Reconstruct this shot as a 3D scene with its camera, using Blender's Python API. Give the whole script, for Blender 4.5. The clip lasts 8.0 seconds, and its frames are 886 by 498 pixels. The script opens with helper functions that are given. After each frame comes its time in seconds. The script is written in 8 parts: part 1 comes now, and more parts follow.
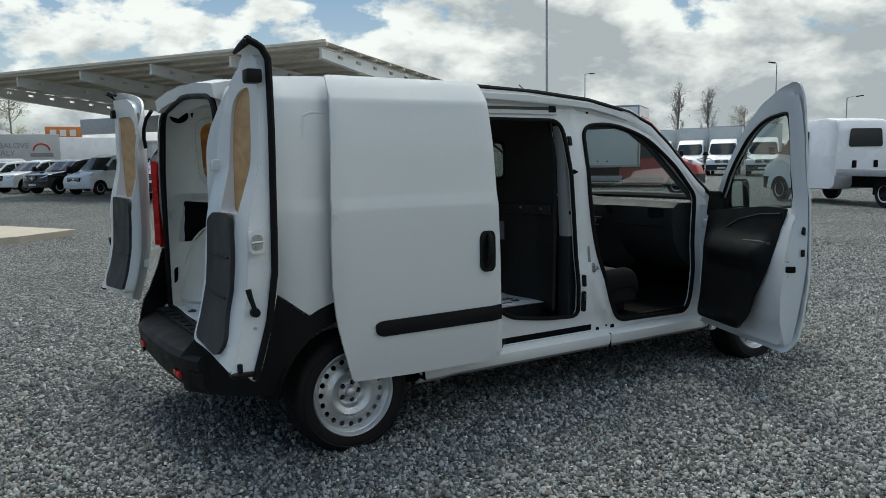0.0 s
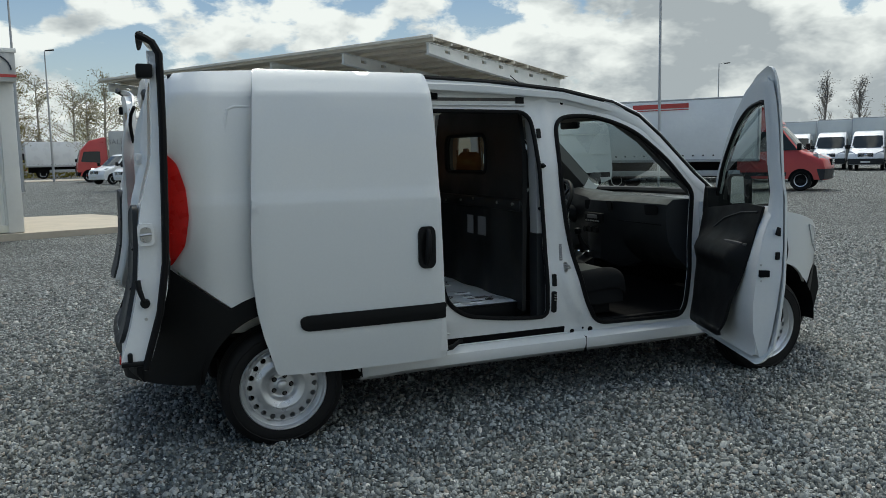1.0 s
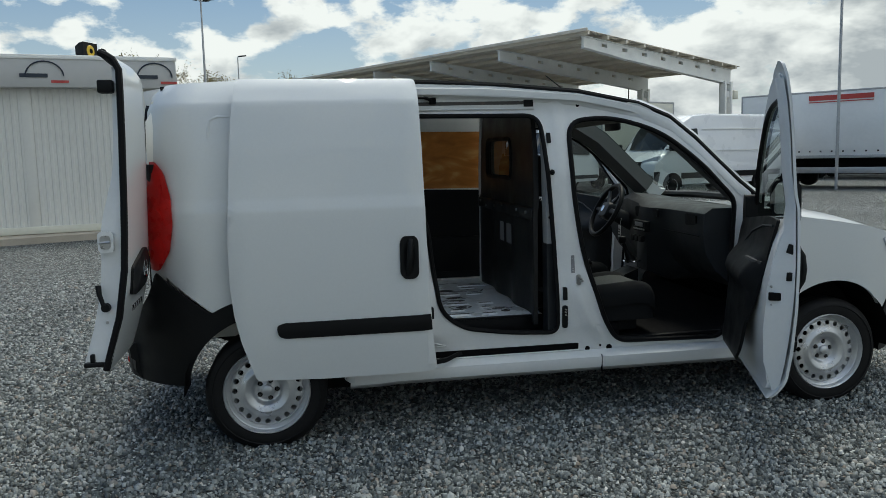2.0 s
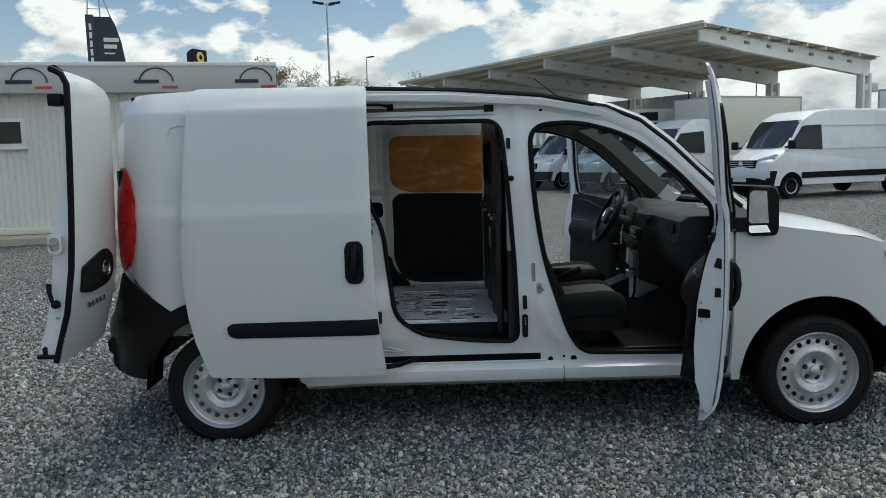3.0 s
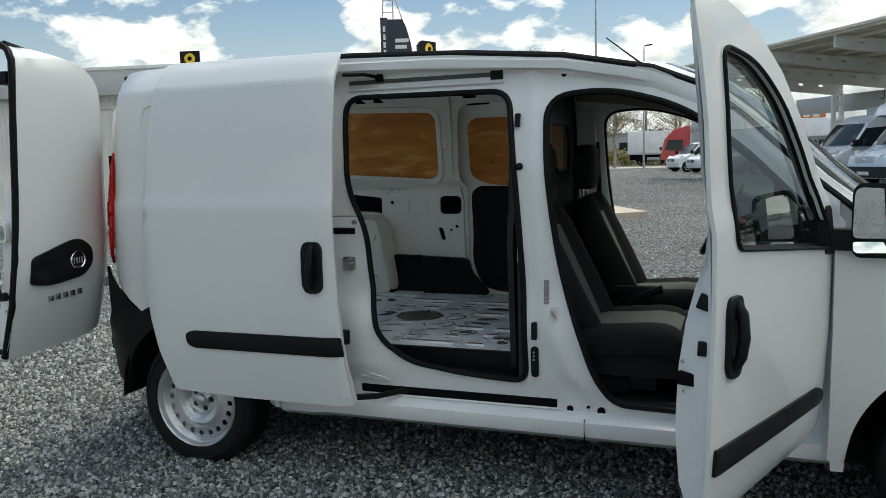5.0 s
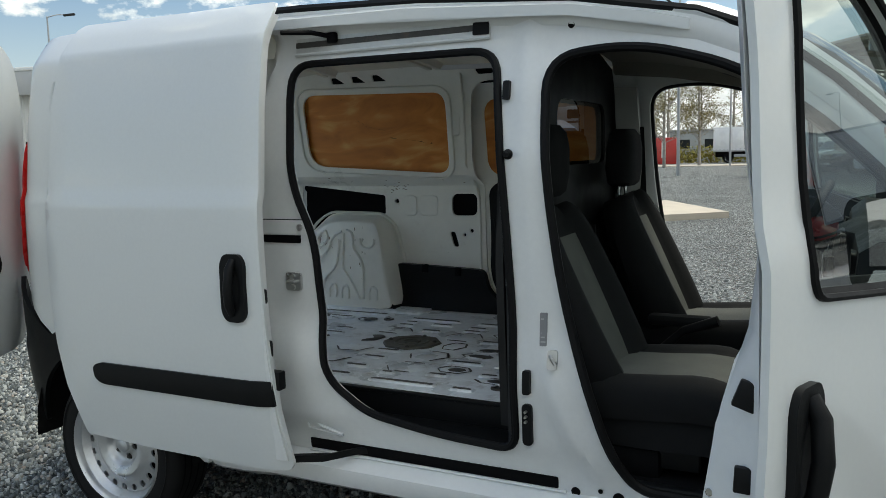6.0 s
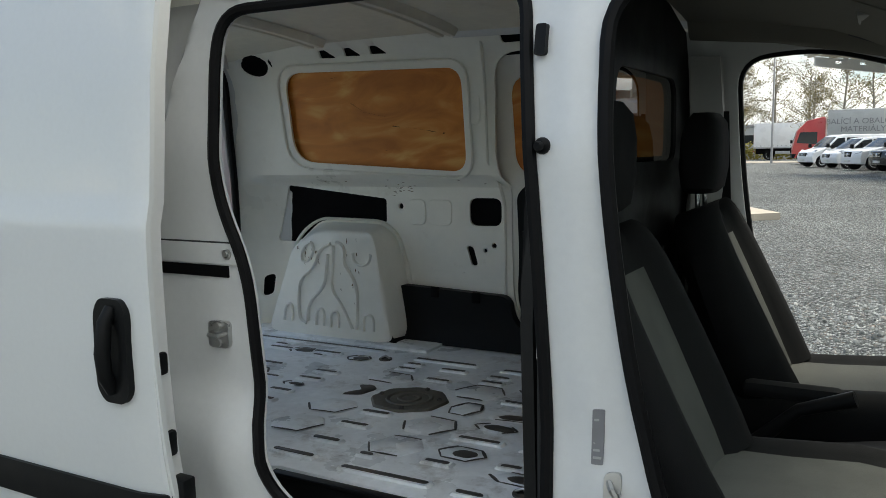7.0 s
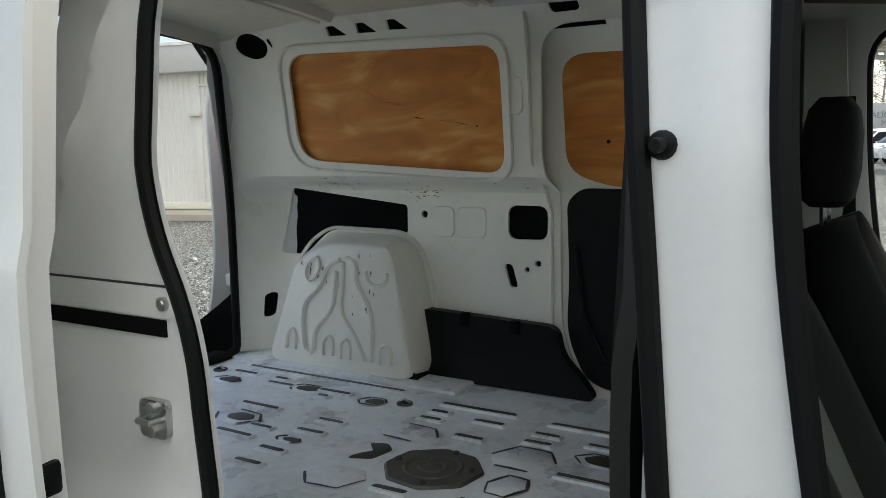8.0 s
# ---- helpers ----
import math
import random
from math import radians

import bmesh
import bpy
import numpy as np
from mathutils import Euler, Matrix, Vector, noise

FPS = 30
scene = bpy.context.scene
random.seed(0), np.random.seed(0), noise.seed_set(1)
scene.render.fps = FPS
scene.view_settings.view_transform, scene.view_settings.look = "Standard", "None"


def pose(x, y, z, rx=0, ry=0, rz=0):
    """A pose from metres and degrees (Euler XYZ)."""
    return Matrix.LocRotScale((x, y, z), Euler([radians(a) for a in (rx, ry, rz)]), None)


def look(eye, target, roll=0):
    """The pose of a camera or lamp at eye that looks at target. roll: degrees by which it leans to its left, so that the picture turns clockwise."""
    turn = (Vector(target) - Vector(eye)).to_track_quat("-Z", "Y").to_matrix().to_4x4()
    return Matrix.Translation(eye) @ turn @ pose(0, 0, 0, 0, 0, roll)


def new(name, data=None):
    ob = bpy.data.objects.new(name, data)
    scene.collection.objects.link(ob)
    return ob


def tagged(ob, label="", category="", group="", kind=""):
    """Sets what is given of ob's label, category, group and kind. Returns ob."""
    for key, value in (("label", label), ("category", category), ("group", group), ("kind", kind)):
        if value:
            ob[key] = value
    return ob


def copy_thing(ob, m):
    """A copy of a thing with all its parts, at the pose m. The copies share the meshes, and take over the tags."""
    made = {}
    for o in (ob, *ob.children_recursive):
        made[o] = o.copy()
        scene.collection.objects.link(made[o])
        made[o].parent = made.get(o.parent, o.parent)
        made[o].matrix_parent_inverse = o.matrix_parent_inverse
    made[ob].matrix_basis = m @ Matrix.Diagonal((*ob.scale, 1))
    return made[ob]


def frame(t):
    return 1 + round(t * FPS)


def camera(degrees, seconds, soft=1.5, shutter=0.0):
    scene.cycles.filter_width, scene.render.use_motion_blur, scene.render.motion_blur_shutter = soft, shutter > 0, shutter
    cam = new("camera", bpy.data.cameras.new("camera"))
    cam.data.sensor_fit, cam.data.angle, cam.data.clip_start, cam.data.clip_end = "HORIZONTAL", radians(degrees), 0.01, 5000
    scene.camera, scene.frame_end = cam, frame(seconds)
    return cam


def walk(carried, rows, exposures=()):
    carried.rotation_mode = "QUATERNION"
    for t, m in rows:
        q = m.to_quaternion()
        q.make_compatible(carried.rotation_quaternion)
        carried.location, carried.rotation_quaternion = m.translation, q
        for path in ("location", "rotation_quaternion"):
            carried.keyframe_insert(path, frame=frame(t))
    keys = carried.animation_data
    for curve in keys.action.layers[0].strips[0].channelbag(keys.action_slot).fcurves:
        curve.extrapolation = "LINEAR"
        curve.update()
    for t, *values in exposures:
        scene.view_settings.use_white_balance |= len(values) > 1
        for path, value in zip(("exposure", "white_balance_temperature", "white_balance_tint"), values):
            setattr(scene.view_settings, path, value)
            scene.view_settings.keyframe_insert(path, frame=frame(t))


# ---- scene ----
cam = camera(58.4, 8.0, soft=0.6)
PATH = [
    (0, (-1.63, -4.332, 1.415), (-0.579, -2.645, 1.189), -1.0),
    (0.5, (-1.148, -4.557, 1.386), (-0.218, -2.801, 1.157), -1.1),
    (1, (-0.711, -4.688, 1.393), (0.045, -2.851, 1.159), -1.1),
    (2.5, (0.731, -4.871, 1.448), (0.879, -2.89, 1.213), -1.6),
    (3, (1.176, -4.901, 1.453), (1.171, -2.915, 1.219), -1.6),
    (3.5, (1.594, -4.8, 1.41), (1.344, -2.83, 1.178), -1.6),
    (4, (1.997, -4.617, 1.39), (1.549, -2.682, 1.161), -1.7),
    (4.5, (2.304, -4.262, 1.386), (1.727, -2.361, 1.156), -1.6),
    (6, (2.371, -2.865, 1.326), (1.49, -1.085, 1.092), -1.4),
    (6.5, (2.238, -2.46, 1.315), (1.324, -0.698, 1.075), -1.1),
    (7, (2.04, -2.03, 1.319), (1.088, -0.289, 1.074), -1.0),
    (7.5, (1.863, -1.721, 1.32), (0.864, -0.008, 1.067), -1.0),
    (8, (1.747, -1.529, 1.328), (0.736, 0.177, 1.07), -1.0),
]
walk(cam, [(t, look(eye, target, roll)) for t, eye, target, roll in PATH],
     exposures=[(0.0, -0.23, 6680, 3), (0.6, -0.29, 6650, 3), (2.5, -0.25, 6620, 3), (4.5, -0.02, 6900, 4), (6.0, 0.22, 6950, 4), (6.5, 0.32, 7080, 5), (7.0, 0.48, 7150, 6), (8.0, 0.84, 7500, 8)])

# ---- light ----
SUN_ELEV, SUN_AZ = 64.0, 70.0  # degrees; the azimuth counts from +x towards +y
SKY_LOW, SKY_HIGH = 1.05, 1.3
CLOUD_SHIFT = (3.7, 1.9, 0.4)

world = bpy.data.worlds.new("sky")
scene.world = world
world.use_nodes = True
wn, wl = world.node_tree.nodes, world.node_tree.links
wn.clear()
w_out = wn.new("ShaderNodeOutputWorld")
w_bg = wn.new("ShaderNodeBackground")
w_sky = wn.new("ShaderNodeTexSky")
w_sky.sky_type, w_sky.sun_disc = "NISHITA", False
w_sky.sun_elevation, w_sky.sun_rotation = radians(SUN_ELEV), radians(90 - SUN_AZ)
w_sky.dust_density, w_sky.ozone_density = 1.0, 2.0
w_bg.inputs["Strength"].default_value = 1.0


def wnode(kind, **inputs):
    n = wn.new(kind)
    for k, v in inputs.items():
        n.inputs[k].default_value = v
    return n


def wmath(op, a, b=None, clamp=False):
    n = wn.new("ShaderNodeMath")
    n.operation, n.use_clamp = op, clamp
    for i, v in enumerate((a, b)):
        if v is None:
            continue
        if isinstance(v, (int, float)):
            n.inputs[i].default_value = v
        else:
            wl.new(v, n.inputs[i])
    return n.outputs[0]


def wmix(f, a, b):
    n = wn.new("ShaderNodeMix")
    n.data_type = "RGBA"
    for sock, v in ((0, f), (6, a), (7, b)):
        if isinstance(v, (int, float)):
            n.inputs[sock].default_value = v
        elif isinstance(v, tuple):
            n.inputs[sock].default_value = (*v, 1)
        else:
            wl.new(v, n.inputs[sock])
    return n.outputs[2]


# cumulus clouds, spread over the directions of the sky
w_tc = wn.new("ShaderNodeTexCoord")
w_sep = wn.new("ShaderNodeSeparateXYZ")
wl.new(w_tc.outputs["Generated"], w_sep.inputs[0])
up = wmath("MAXIMUM", w_sep.outputs["Z"], 0.0)
w_com = wn.new("ShaderNodeCombineXYZ")
wl.new(w_sep.outputs["X"], w_com.inputs[0])
wl.new(w_sep.outputs["Y"], w_com.inputs[1])
wl.new(wmath("MULTIPLY", w_sep.outputs["Z"], 1.9), w_com.inputs[2])
cl_off = wn.new("ShaderNodeVectorMath")
cl_off.operation, cl_off.inputs[1].default_value = "ADD", CLOUD_SHIFT
wl.new(w_com.outputs[0], cl_off.inputs[0])
cl_big = wnode("ShaderNodeTexNoise", Scale=6.6, Detail=2.0, Roughness=0.5, Distortion=0.1)
cl_fine = wnode("ShaderNodeTexNoise", Scale=19.0, Detail=9.0, Roughness=0.58, Distortion=0.1)
cl_soft = wnode("ShaderNodeTexNoise", Scale=10.0, Detail=5.0, Roughness=0.55, Distortion=0.4)
for cn in (cl_big, cl_fine, cl_soft):
    wl.new(cl_off.outputs[0], cn.inputs["Vector"])
# more cloud towards the sun's side of the sky
side = wmath("ADD", wmath("SUBTRACT", wmath("MULTIPLY", w_sep.outputs["X"], 0.15), 0.005), wmath("ADD", wmath("MULTIPLY", wmath("MINIMUM", up, 0.3), -0.12), wmath("MULTIPLY", wmath("SUBTRACT", 1.0, wmath("MULTIPLY", up, 4.5, True)), 0.055)))
dens = wmath("ADD", wmath("ADD", cl_big.outputs["Fac"], side), wmath("MULTIPLY", wmath("SUBTRACT", cl_fine.outputs["Fac"], 0.5), 0.55))
cover = wmath("MULTIPLY", wmath("SUBTRACT", dens, 0.455), 13.0, True)
# a cloud with more cloud above it shows its grey base
cl_up = wn.new("ShaderNodeVectorMath")
cl_up.operation, cl_up.inputs[1].default_value = "ADD", (0.0, 0.0, 0.07)
wl.new(cl_off.outputs[0], cl_up.inputs[0])
cl_above = wnode("ShaderNodeTexNoise", Scale=6.6, Detail=5.0, Roughness=0.58, Distortion=0.1)
wl.new(cl_up.outputs[0], cl_above.inputs["Vector"])
thick = wmath("MULTIPLY", wmath("SUBTRACT", wmath("ADD", wmath("MULTIPLY", wmath("ADD", cl_above.outputs["Fac"], side), 0.7), wmath("MULTIPLY", cl_soft.outputs["Fac"], 0.4)), 0.535), 6.5, True)
cloud = wmix(thick, (1.04, 1.07, 1.085), (0.46, 0.505, 0.555))
hor = wmath("SUBTRACT", 1.0, wmath("MULTIPLY", up, 5.0, True))
sky_scaled = wn.new("ShaderNodeMix")
sky_scaled.data_type, sky_scaled.blend_type = "RGBA", "MULTIPLY"
sky_scaled.inputs[0].default_value = 1.0
wl.new(w_sky.outputs[0], sky_scaled.inputs[6])
sky_scaled.inputs[7].default_value = (0.085, 0.092, 0.098, 1)
clear = wmix(wmath("MULTIPLY", hor, 0.45), sky_scaled.outputs[2], (0.80, 0.84, 0.87))
wl.new(wmix(cover, clear, cloud), w_bg.inputs["Color"])
# the sky brightens overhead, where the sun stands behind thin cloud
wl.new(wmath("ADD", SKY_LOW, wmath("MULTIPLY", wmath("MULTIPLY", wmath("SUBTRACT", up, 0.26), 1.5, True), SKY_HIGH)), w_bg.inputs["Strength"])
wl.new(w_bg.outputs[0], w_out.inputs[0])

sun = new("sun", bpy.data.lights.new("sun", "SUN"))
sun.data.energy, sun.data.angle, sun.data.color = 2.3, radians(24), (1.0, 0.95, 0.87)
sd = Vector((math.cos(radians(SUN_ELEV)) * math.cos(radians(SUN_AZ)), math.cos(radians(SUN_ELEV)) * math.sin(radians(SUN_AZ)), math.sin(radians(SUN_ELEV))))
sun.matrix_world = look(sd * 60, (0, 0, 0))

# ---- materials ----


def mat(name, base, rough=0.5, metal=0.0, vary=0.12, scale=6.0, fine=60.0, bump=0.05, dist=0.003, coat=0.0, dirt=None, dirt_amt=0.0, dirt_scale=3.0, rough_vary=0.1, each=0.0, spec=0.5):
    """A surface with variation at two scales, optional stains of the colour dirt, fine relief and a random shade for each object."""
    m = bpy.data.materials.new(name)
    m.use_nodes = True
    nt = m.node_tree
    n, l = nt.nodes, nt.links
    b = n["Principled BSDF"]
    b.inputs["Metallic"].default_value = metal
    b.inputs["Coat Weight"].default_value = coat
    b.inputs["Coat Roughness"].default_value = 0.06 if coat > 0.3 else 0.22
    b.inputs["Specular IOR Level"].default_value = spec
    tc = n.new("ShaderNodeTexCoord")
    big = n.new("ShaderNodeTexNoise")
    big.inputs["Scale"].default_value, big.inputs["Detail"].default_value = scale, 5
    sm = n.new("ShaderNodeTexNoise")
    sm.inputs["Scale"].default_value, sm.inputs["Detail"].default_value = fine, 4
    for t in (big, sm):
        l.new(tc.outputs["Object"], t.inputs["Vector"])
    mx = n.new("ShaderNodeMath")
    mx.operation = "MULTIPLY_ADD"
    l.new(sm.outputs["Fac"], mx.inputs[0])
    mx.inputs[1].default_value = 0.4
    l.new(big.outputs["Fac"], mx.inputs[2])
    ramp = n.new("ShaderNodeMapRange")
    ramp.inputs["From Min"].default_value, ramp.inputs["From Max"].default_value = 0.45, 0.95
    ramp.inputs["To Min"].default_value, ramp.inputs["To Max"].default_value = 1 - vary, 1 + vary
    l.new(mx.outputs[0], ramp.inputs["Value"])
    mul = n.new("ShaderNodeVectorMath")
    mul.operation = "SCALE"
    mul.inputs[0].default_value = base
    l.new(ramp.outputs[0], mul.inputs["Scale"])
    col = mul.outputs[0]
    if each:
        oi = n.new("ShaderNodeObjectInfo")
        er = n.new("ShaderNodeMapRange")
        er.inputs["To Min"].default_value, er.inputs["To Max"].default_value = 1 - each, 1 + each
        l.new(oi.outputs["Random"], er.inputs["Value"])
        em = n.new("ShaderNodeVectorMath")
        em.operation = "SCALE"
        l.new(col, em.inputs[0])
        l.new(er.outputs[0], em.inputs["Scale"])
        col = em.outputs[0]
    if dirt:
        dn = n.new("ShaderNodeTexNoise")
        dn.inputs["Scale"].default_value, dn.inputs["Detail"].default_value, dn.inputs["Roughness"].default_value = dirt_scale, 8, 0.7
        l.new(tc.outputs["Object"], dn.inputs["Vector"])
        dr = n.new("ShaderNodeMapRange")
        dr.inputs["From Min"].default_value, dr.inputs["From Max"].default_value = 0.62 - 0.25 * dirt_amt, 0.78 - 0.2 * dirt_amt
        dr.inputs["To Max"].default_value = min(1.0, 0.35 + dirt_amt)
        l.new(dn.outputs["Fac"], dr.inputs["Value"])
        dm = n.new("ShaderNodeMix")
        dm.data_type = "RGBA"
        l.new(dr.outputs[0], dm.inputs[0])
        l.new(col, dm.inputs[6])
        dm.inputs[7].default_value = (*dirt, 1)
        col = dm.outputs[2]
    l.new(col, b.inputs["Base Color"])
    rr = n.new("ShaderNodeMapRange")
    rr.inputs["From Min"].default_value, rr.inputs["From Max"].default_value = 0.3, 0.7
    rr.inputs["To Min"].default_value, rr.inputs["To Max"].default_value = max(0.02, rough - rough_vary), min(1, rough + rough_vary)
    l.new(big.outputs["Fac"], rr.inputs["Value"])
    l.new(rr.outputs[0], b.inputs["Roughness"])
    if bump:
        bp = n.new("ShaderNodeBump")
        bp.inputs["Strength"].default_value, bp.inputs["Distance"].default_value = bump, dist
        l.new(sm.outputs["Fac"], bp.inputs["Height"])
        l.new(bp.outputs[0], b.inputs["Normal"])
    return m


def glass(name, tint=(0.86, 0.93, 0.92), rough=0.0, clear=0.82):
    """A thin pane: mostly clear, mirrors like glass at a slant."""
    m = bpy.data.materials.new(name)
    m.use_nodes = True
    n, l = m.node_tree.nodes, m.node_tree.links
    n.clear()
    o = n.new("ShaderNodeOutputMaterial")
    t = n.new("ShaderNodeBsdfTransparent")
    t.inputs[0].default_value = (tint[0] * clear, tint[1] * clear, tint[2] * clear, 1)
    g = n.new("ShaderNodeBsdfGlossy")
    g.inputs["Roughness"].default_value = rough
    lw = n.new("ShaderNodeLayerWeight")
    lw.inputs["Blend"].default_value = 0.5
    pw = n.new("ShaderNodeMath")
    pw.operation, pw.inputs[1].default_value = "POWER", 4.0
    l.new(lw.outputs["Facing"], pw.inputs[0])
    f = n.new("ShaderNodeMath")
    f.operation, f.inputs[1].default_value, f.inputs[2].default_value = "MULTIPLY_ADD", 0.87, 0.12
    l.new(pw.outputs[0], f.inputs[0])
    mx = n.new("ShaderNodeMixShader")
    l.new(f.outputs[0], mx.inputs[0])
    l.new(t.outputs[0], mx.inputs[1])
    l.new(g.outputs[0], mx.inputs[2])
    l.new(mx.outputs[0], o.inputs[0])
    return m


M_paint = mat("white_paint", (0.62, 0.64, 0.64), 0.3, vary=0.015, scale=90, fine=420, bump=0.006, dist=0.0004, coat=0.6, rough_vary=0.0)
M_jamb = mat("jamb_paint", (0.70, 0.71, 0.705), 0.26, vary=0.02, scale=60, fine=300, bump=0.02, coat=0.2, rough_vary=0.0)
M_inner = mat("inner_paint", (0.88, 0.87, 0.80), 0.36, vary=0.05, scale=3, fine=25, bump=0.05, dirt=(0.58, 0.52, 0.42), dirt_amt=0.02, dirt_scale=9)
M_floor = mat("scuffed_floor_paint", (0.80, 0.83, 0.84), 0.33, vary=0.14, scale=5, fine=40, bump=0.1, dirt=(0.25, 0.21, 0.17), dirt_amt=0.30, dirt_scale=8)
M_rub = mat("bare_scuffed_metal", (0.06, 0.057, 0.052), 0.5, 0.3, vary=0.3, scale=12, fine=90, bump=0.1, dirt=(0.22, 0.13, 0.08), dirt_amt=0.2, dirt_scale=14)
M_cover = mat("tank_cover_metal", (0.10, 0.095, 0.08), 0.5, 0.35, vary=0.35, scale=14, fine=90, bump=0.15, dirt=(0.17, 0.14, 0.09), dirt_amt=0.25, dirt_scale=16)
M_plast = mat("black_plastic", (0.0065, 0.007, 0.0075), 0.5, vary=0.15, scale=8, fine=220, bump=0.25, dist=0.001, spec=0.16)
M_trim = mat("grey_plastic", (0.028, 0.03, 0.032), 0.6, vary=0.15, scale=8, fine=240, bump=0.25, dist=0.001, spec=0.3)
M_rubber = mat("rubber_seal", (0.005, 0.005, 0.0055), 0.55, vary=0.15, fine=120, bump=0.1, spec=0.14)
M_tyre = mat("tyre_rubber", (0.0065, 0.0065, 0.0068), 0.65, vary=0.25, scale=10, fine=80, bump=0.2, dirt=(0.03, 0.029, 0.028), dirt_amt=0.03, dirt_scale=8, spec=0.22)
M_rim = mat("silver_steel_rim", (0.56, 0.57, 0.58), 0.34, 0.7, vary=0.08, scale=10, fine=80, bump=0.03, dirt=(0.3, 0.29, 0.27), dirt_amt=0.04, dirt_scale=30)
# near black: for black parts, and for shade painted into hollows
M_dark = mat("black_parts_and_shade", (0.004, 0.004, 0.0045), 0.8, vary=0.2, bump=0.0, spec=0.1)
M_under = mat("underbody", (0.008, 0.008, 0.008), 0.8, vary=0.3, bump=0.1, spec=0.1)
M_zinc = mat("zinc_steel", (0.46, 0.46, 0.45), 0.32, 0.95, vary=0.1, scale=20, fine=120, bump=0.03)
M_alu = mat("rail_steel", (0.55, 0.56, 0.55), 0.4, 0.35, vary=0.12, scale=9, fine=70, bump=0.03)
M_carpet = mat("dark_carpet", (0.006, 0.006, 0.0065), 0.95, vary=0.3, scale=20, fine=300, bump=0.6, dist=0.002, spec=0.1)
M_bulk = mat("black_bulkhead", (0.013, 0.0135, 0.014), 0.42, vary=0.2, scale=5, fine=50, bump=0.08, dirt=(0.10, 0.10, 0.10), dirt_amt=0.02, dirt_scale=15, spec=0.25)
M_head = mat("headliner_felt", (0.20, 0.19, 0.165), 0.9, vary=0.06, scale=9, fine=260, bump=0.3, dist=0.001)
M_pillar = mat("grey_pillar_trim", (0.36, 0.36, 0.35), 0.6, vary=0.05, fine=200, bump=0.15, dist=0.001)
M_fab = mat("black_seat_fabric", (0.011, 0.0115, 0.012), 0.9, vary=0.25, scale=14, fine=420, bump=0.5, dist=0.0012, spec=0.15)
M_fab2 = mat("grey_seat_fabric", (0.092, 0.095, 0.088), 0.9, vary=0.2, scale=10, fine=380, bump=0.6, dist=0.0015, spec=0.2)
M_dash = mat("dashboard_plastic", (0.022, 0.024, 0.026), 0.48, vary=0.15, scale=10, fine=260, bump=0.3, dist=0.001, spec=0.3)
M_red = mat("red_lens", (0.50, 0.008, 0.006), 0.3, vary=0.2, scale=14, fine=160, bump=0.05, spec=0.3)
M_redpaint = mat("red_paint", (0.46, 0.035, 0.03), 0.35, vary=0.08, scale=2, fine=20, bump=0, coat=0.4)
M_chrome = mat("chrome", (0.75, 0.75, 0.76), 0.1, 1.0, vary=0.04, bump=0.0, rough_vary=0.04)
M_mirror = mat("mirror_glass", (0.85, 0.88, 0.9), 0.015, 1.0, vary=0.0, bump=0.0, rough_vary=0.0)
M_yellow = mat("yellow_plastic", (0.62, 0.42, 0.03), 0.4)
M_white = mat("white_plastic", (0.72, 0.72, 0.70), 0.4, vary=0.05)
M_grey = mat("grey_print", (0.20, 0.20, 0.21), 0.5)
M_badge = mat("dull_chrome_badge", (0.30, 0.30, 0.31), 0.25, 0.8, vary=0.1)
M_paper = mat("printed_paper", (0.66, 0.66, 0.62), 0.7, vary=0.08)
M_steel = mat("galvanised_steel", (0.42, 0.43, 0.44), 0.5, 0.5, vary=0.15, scale=8, fine=50, bump=0.05)
M_canopy = mat("canopy_white_steel", (0.82, 0.82, 0.79), 0.5, vary=0.06, scale=1.5, fine=18, bump=0.03, dirt=(0.40, 0.38, 0.33), dirt_amt=0.05, dirt_scale=1.2)
M_decking = mat("canopy_decking", (0.70, 0.64, 0.54), 0.6, vary=0.1, scale=2, fine=20, bump=0.05)
M_cabin = mat("cabin_white_sheet", (0.70, 0.69, 0.65), 0.5, vary=0.05, scale=1.2, fine=15, bump=0.02, dirt=(0.50, 0.48, 0.42), dirt_amt=0.05, dirt_scale=1.5)
M_cream = mat("cream_box_body", (0.66, 0.65, 0.56), 0.45, vary=0.04, scale=1, fine=10, bump=0.0)
M_tarp = mat("grey_tarpaulin", (0.42, 0.43, 0.42), 0.5, vary=0.08, scale=1.5, fine=12, bump=0.2, dist=0.02)
M_tarpg = mat("grey_green_tarpaulin", (0.27, 0.30, 0.285), 0.5, vary=0.08, scale=1.5, fine=12, bump=0.2, dist=0.02)
M_pillard = mat("dark_pillar_trim", (0.085, 0.087, 0.085), 0.6, vary=0.05, fine=200, bump=0.15, dist=0.001)
M_tarp2 = mat("pale_tarpaulin", (0.60, 0.62, 0.60), 0.5, vary=0.06, scale=1.0, fine=10, bump=0.2, dist=0.02)
M_tarpw = mat("white_tarpaulin", (0.80, 0.81, 0.80), 0.5, vary=0.05, scale=1.0, fine=10, bump=0.2, dist=0.02)
M_tarpd = mat("dark_grey_tarpaulin", (0.17, 0.175, 0.17), 0.55, vary=0.1, scale=1.5, fine=12, bump=0.2, dist=0.02)
M_carwhite = mat("white_car_paint", (0.76, 0.77, 0.78), 0.3, vary=0.03, scale=1, fine=8, bump=0.0, coat=0.5)
M_carsilver = mat("silver_car_paint", (0.48, 0.49, 0.50), 0.35, 0.3, vary=0.04, scale=1, fine=8, bump=0.0, coat=0.5)
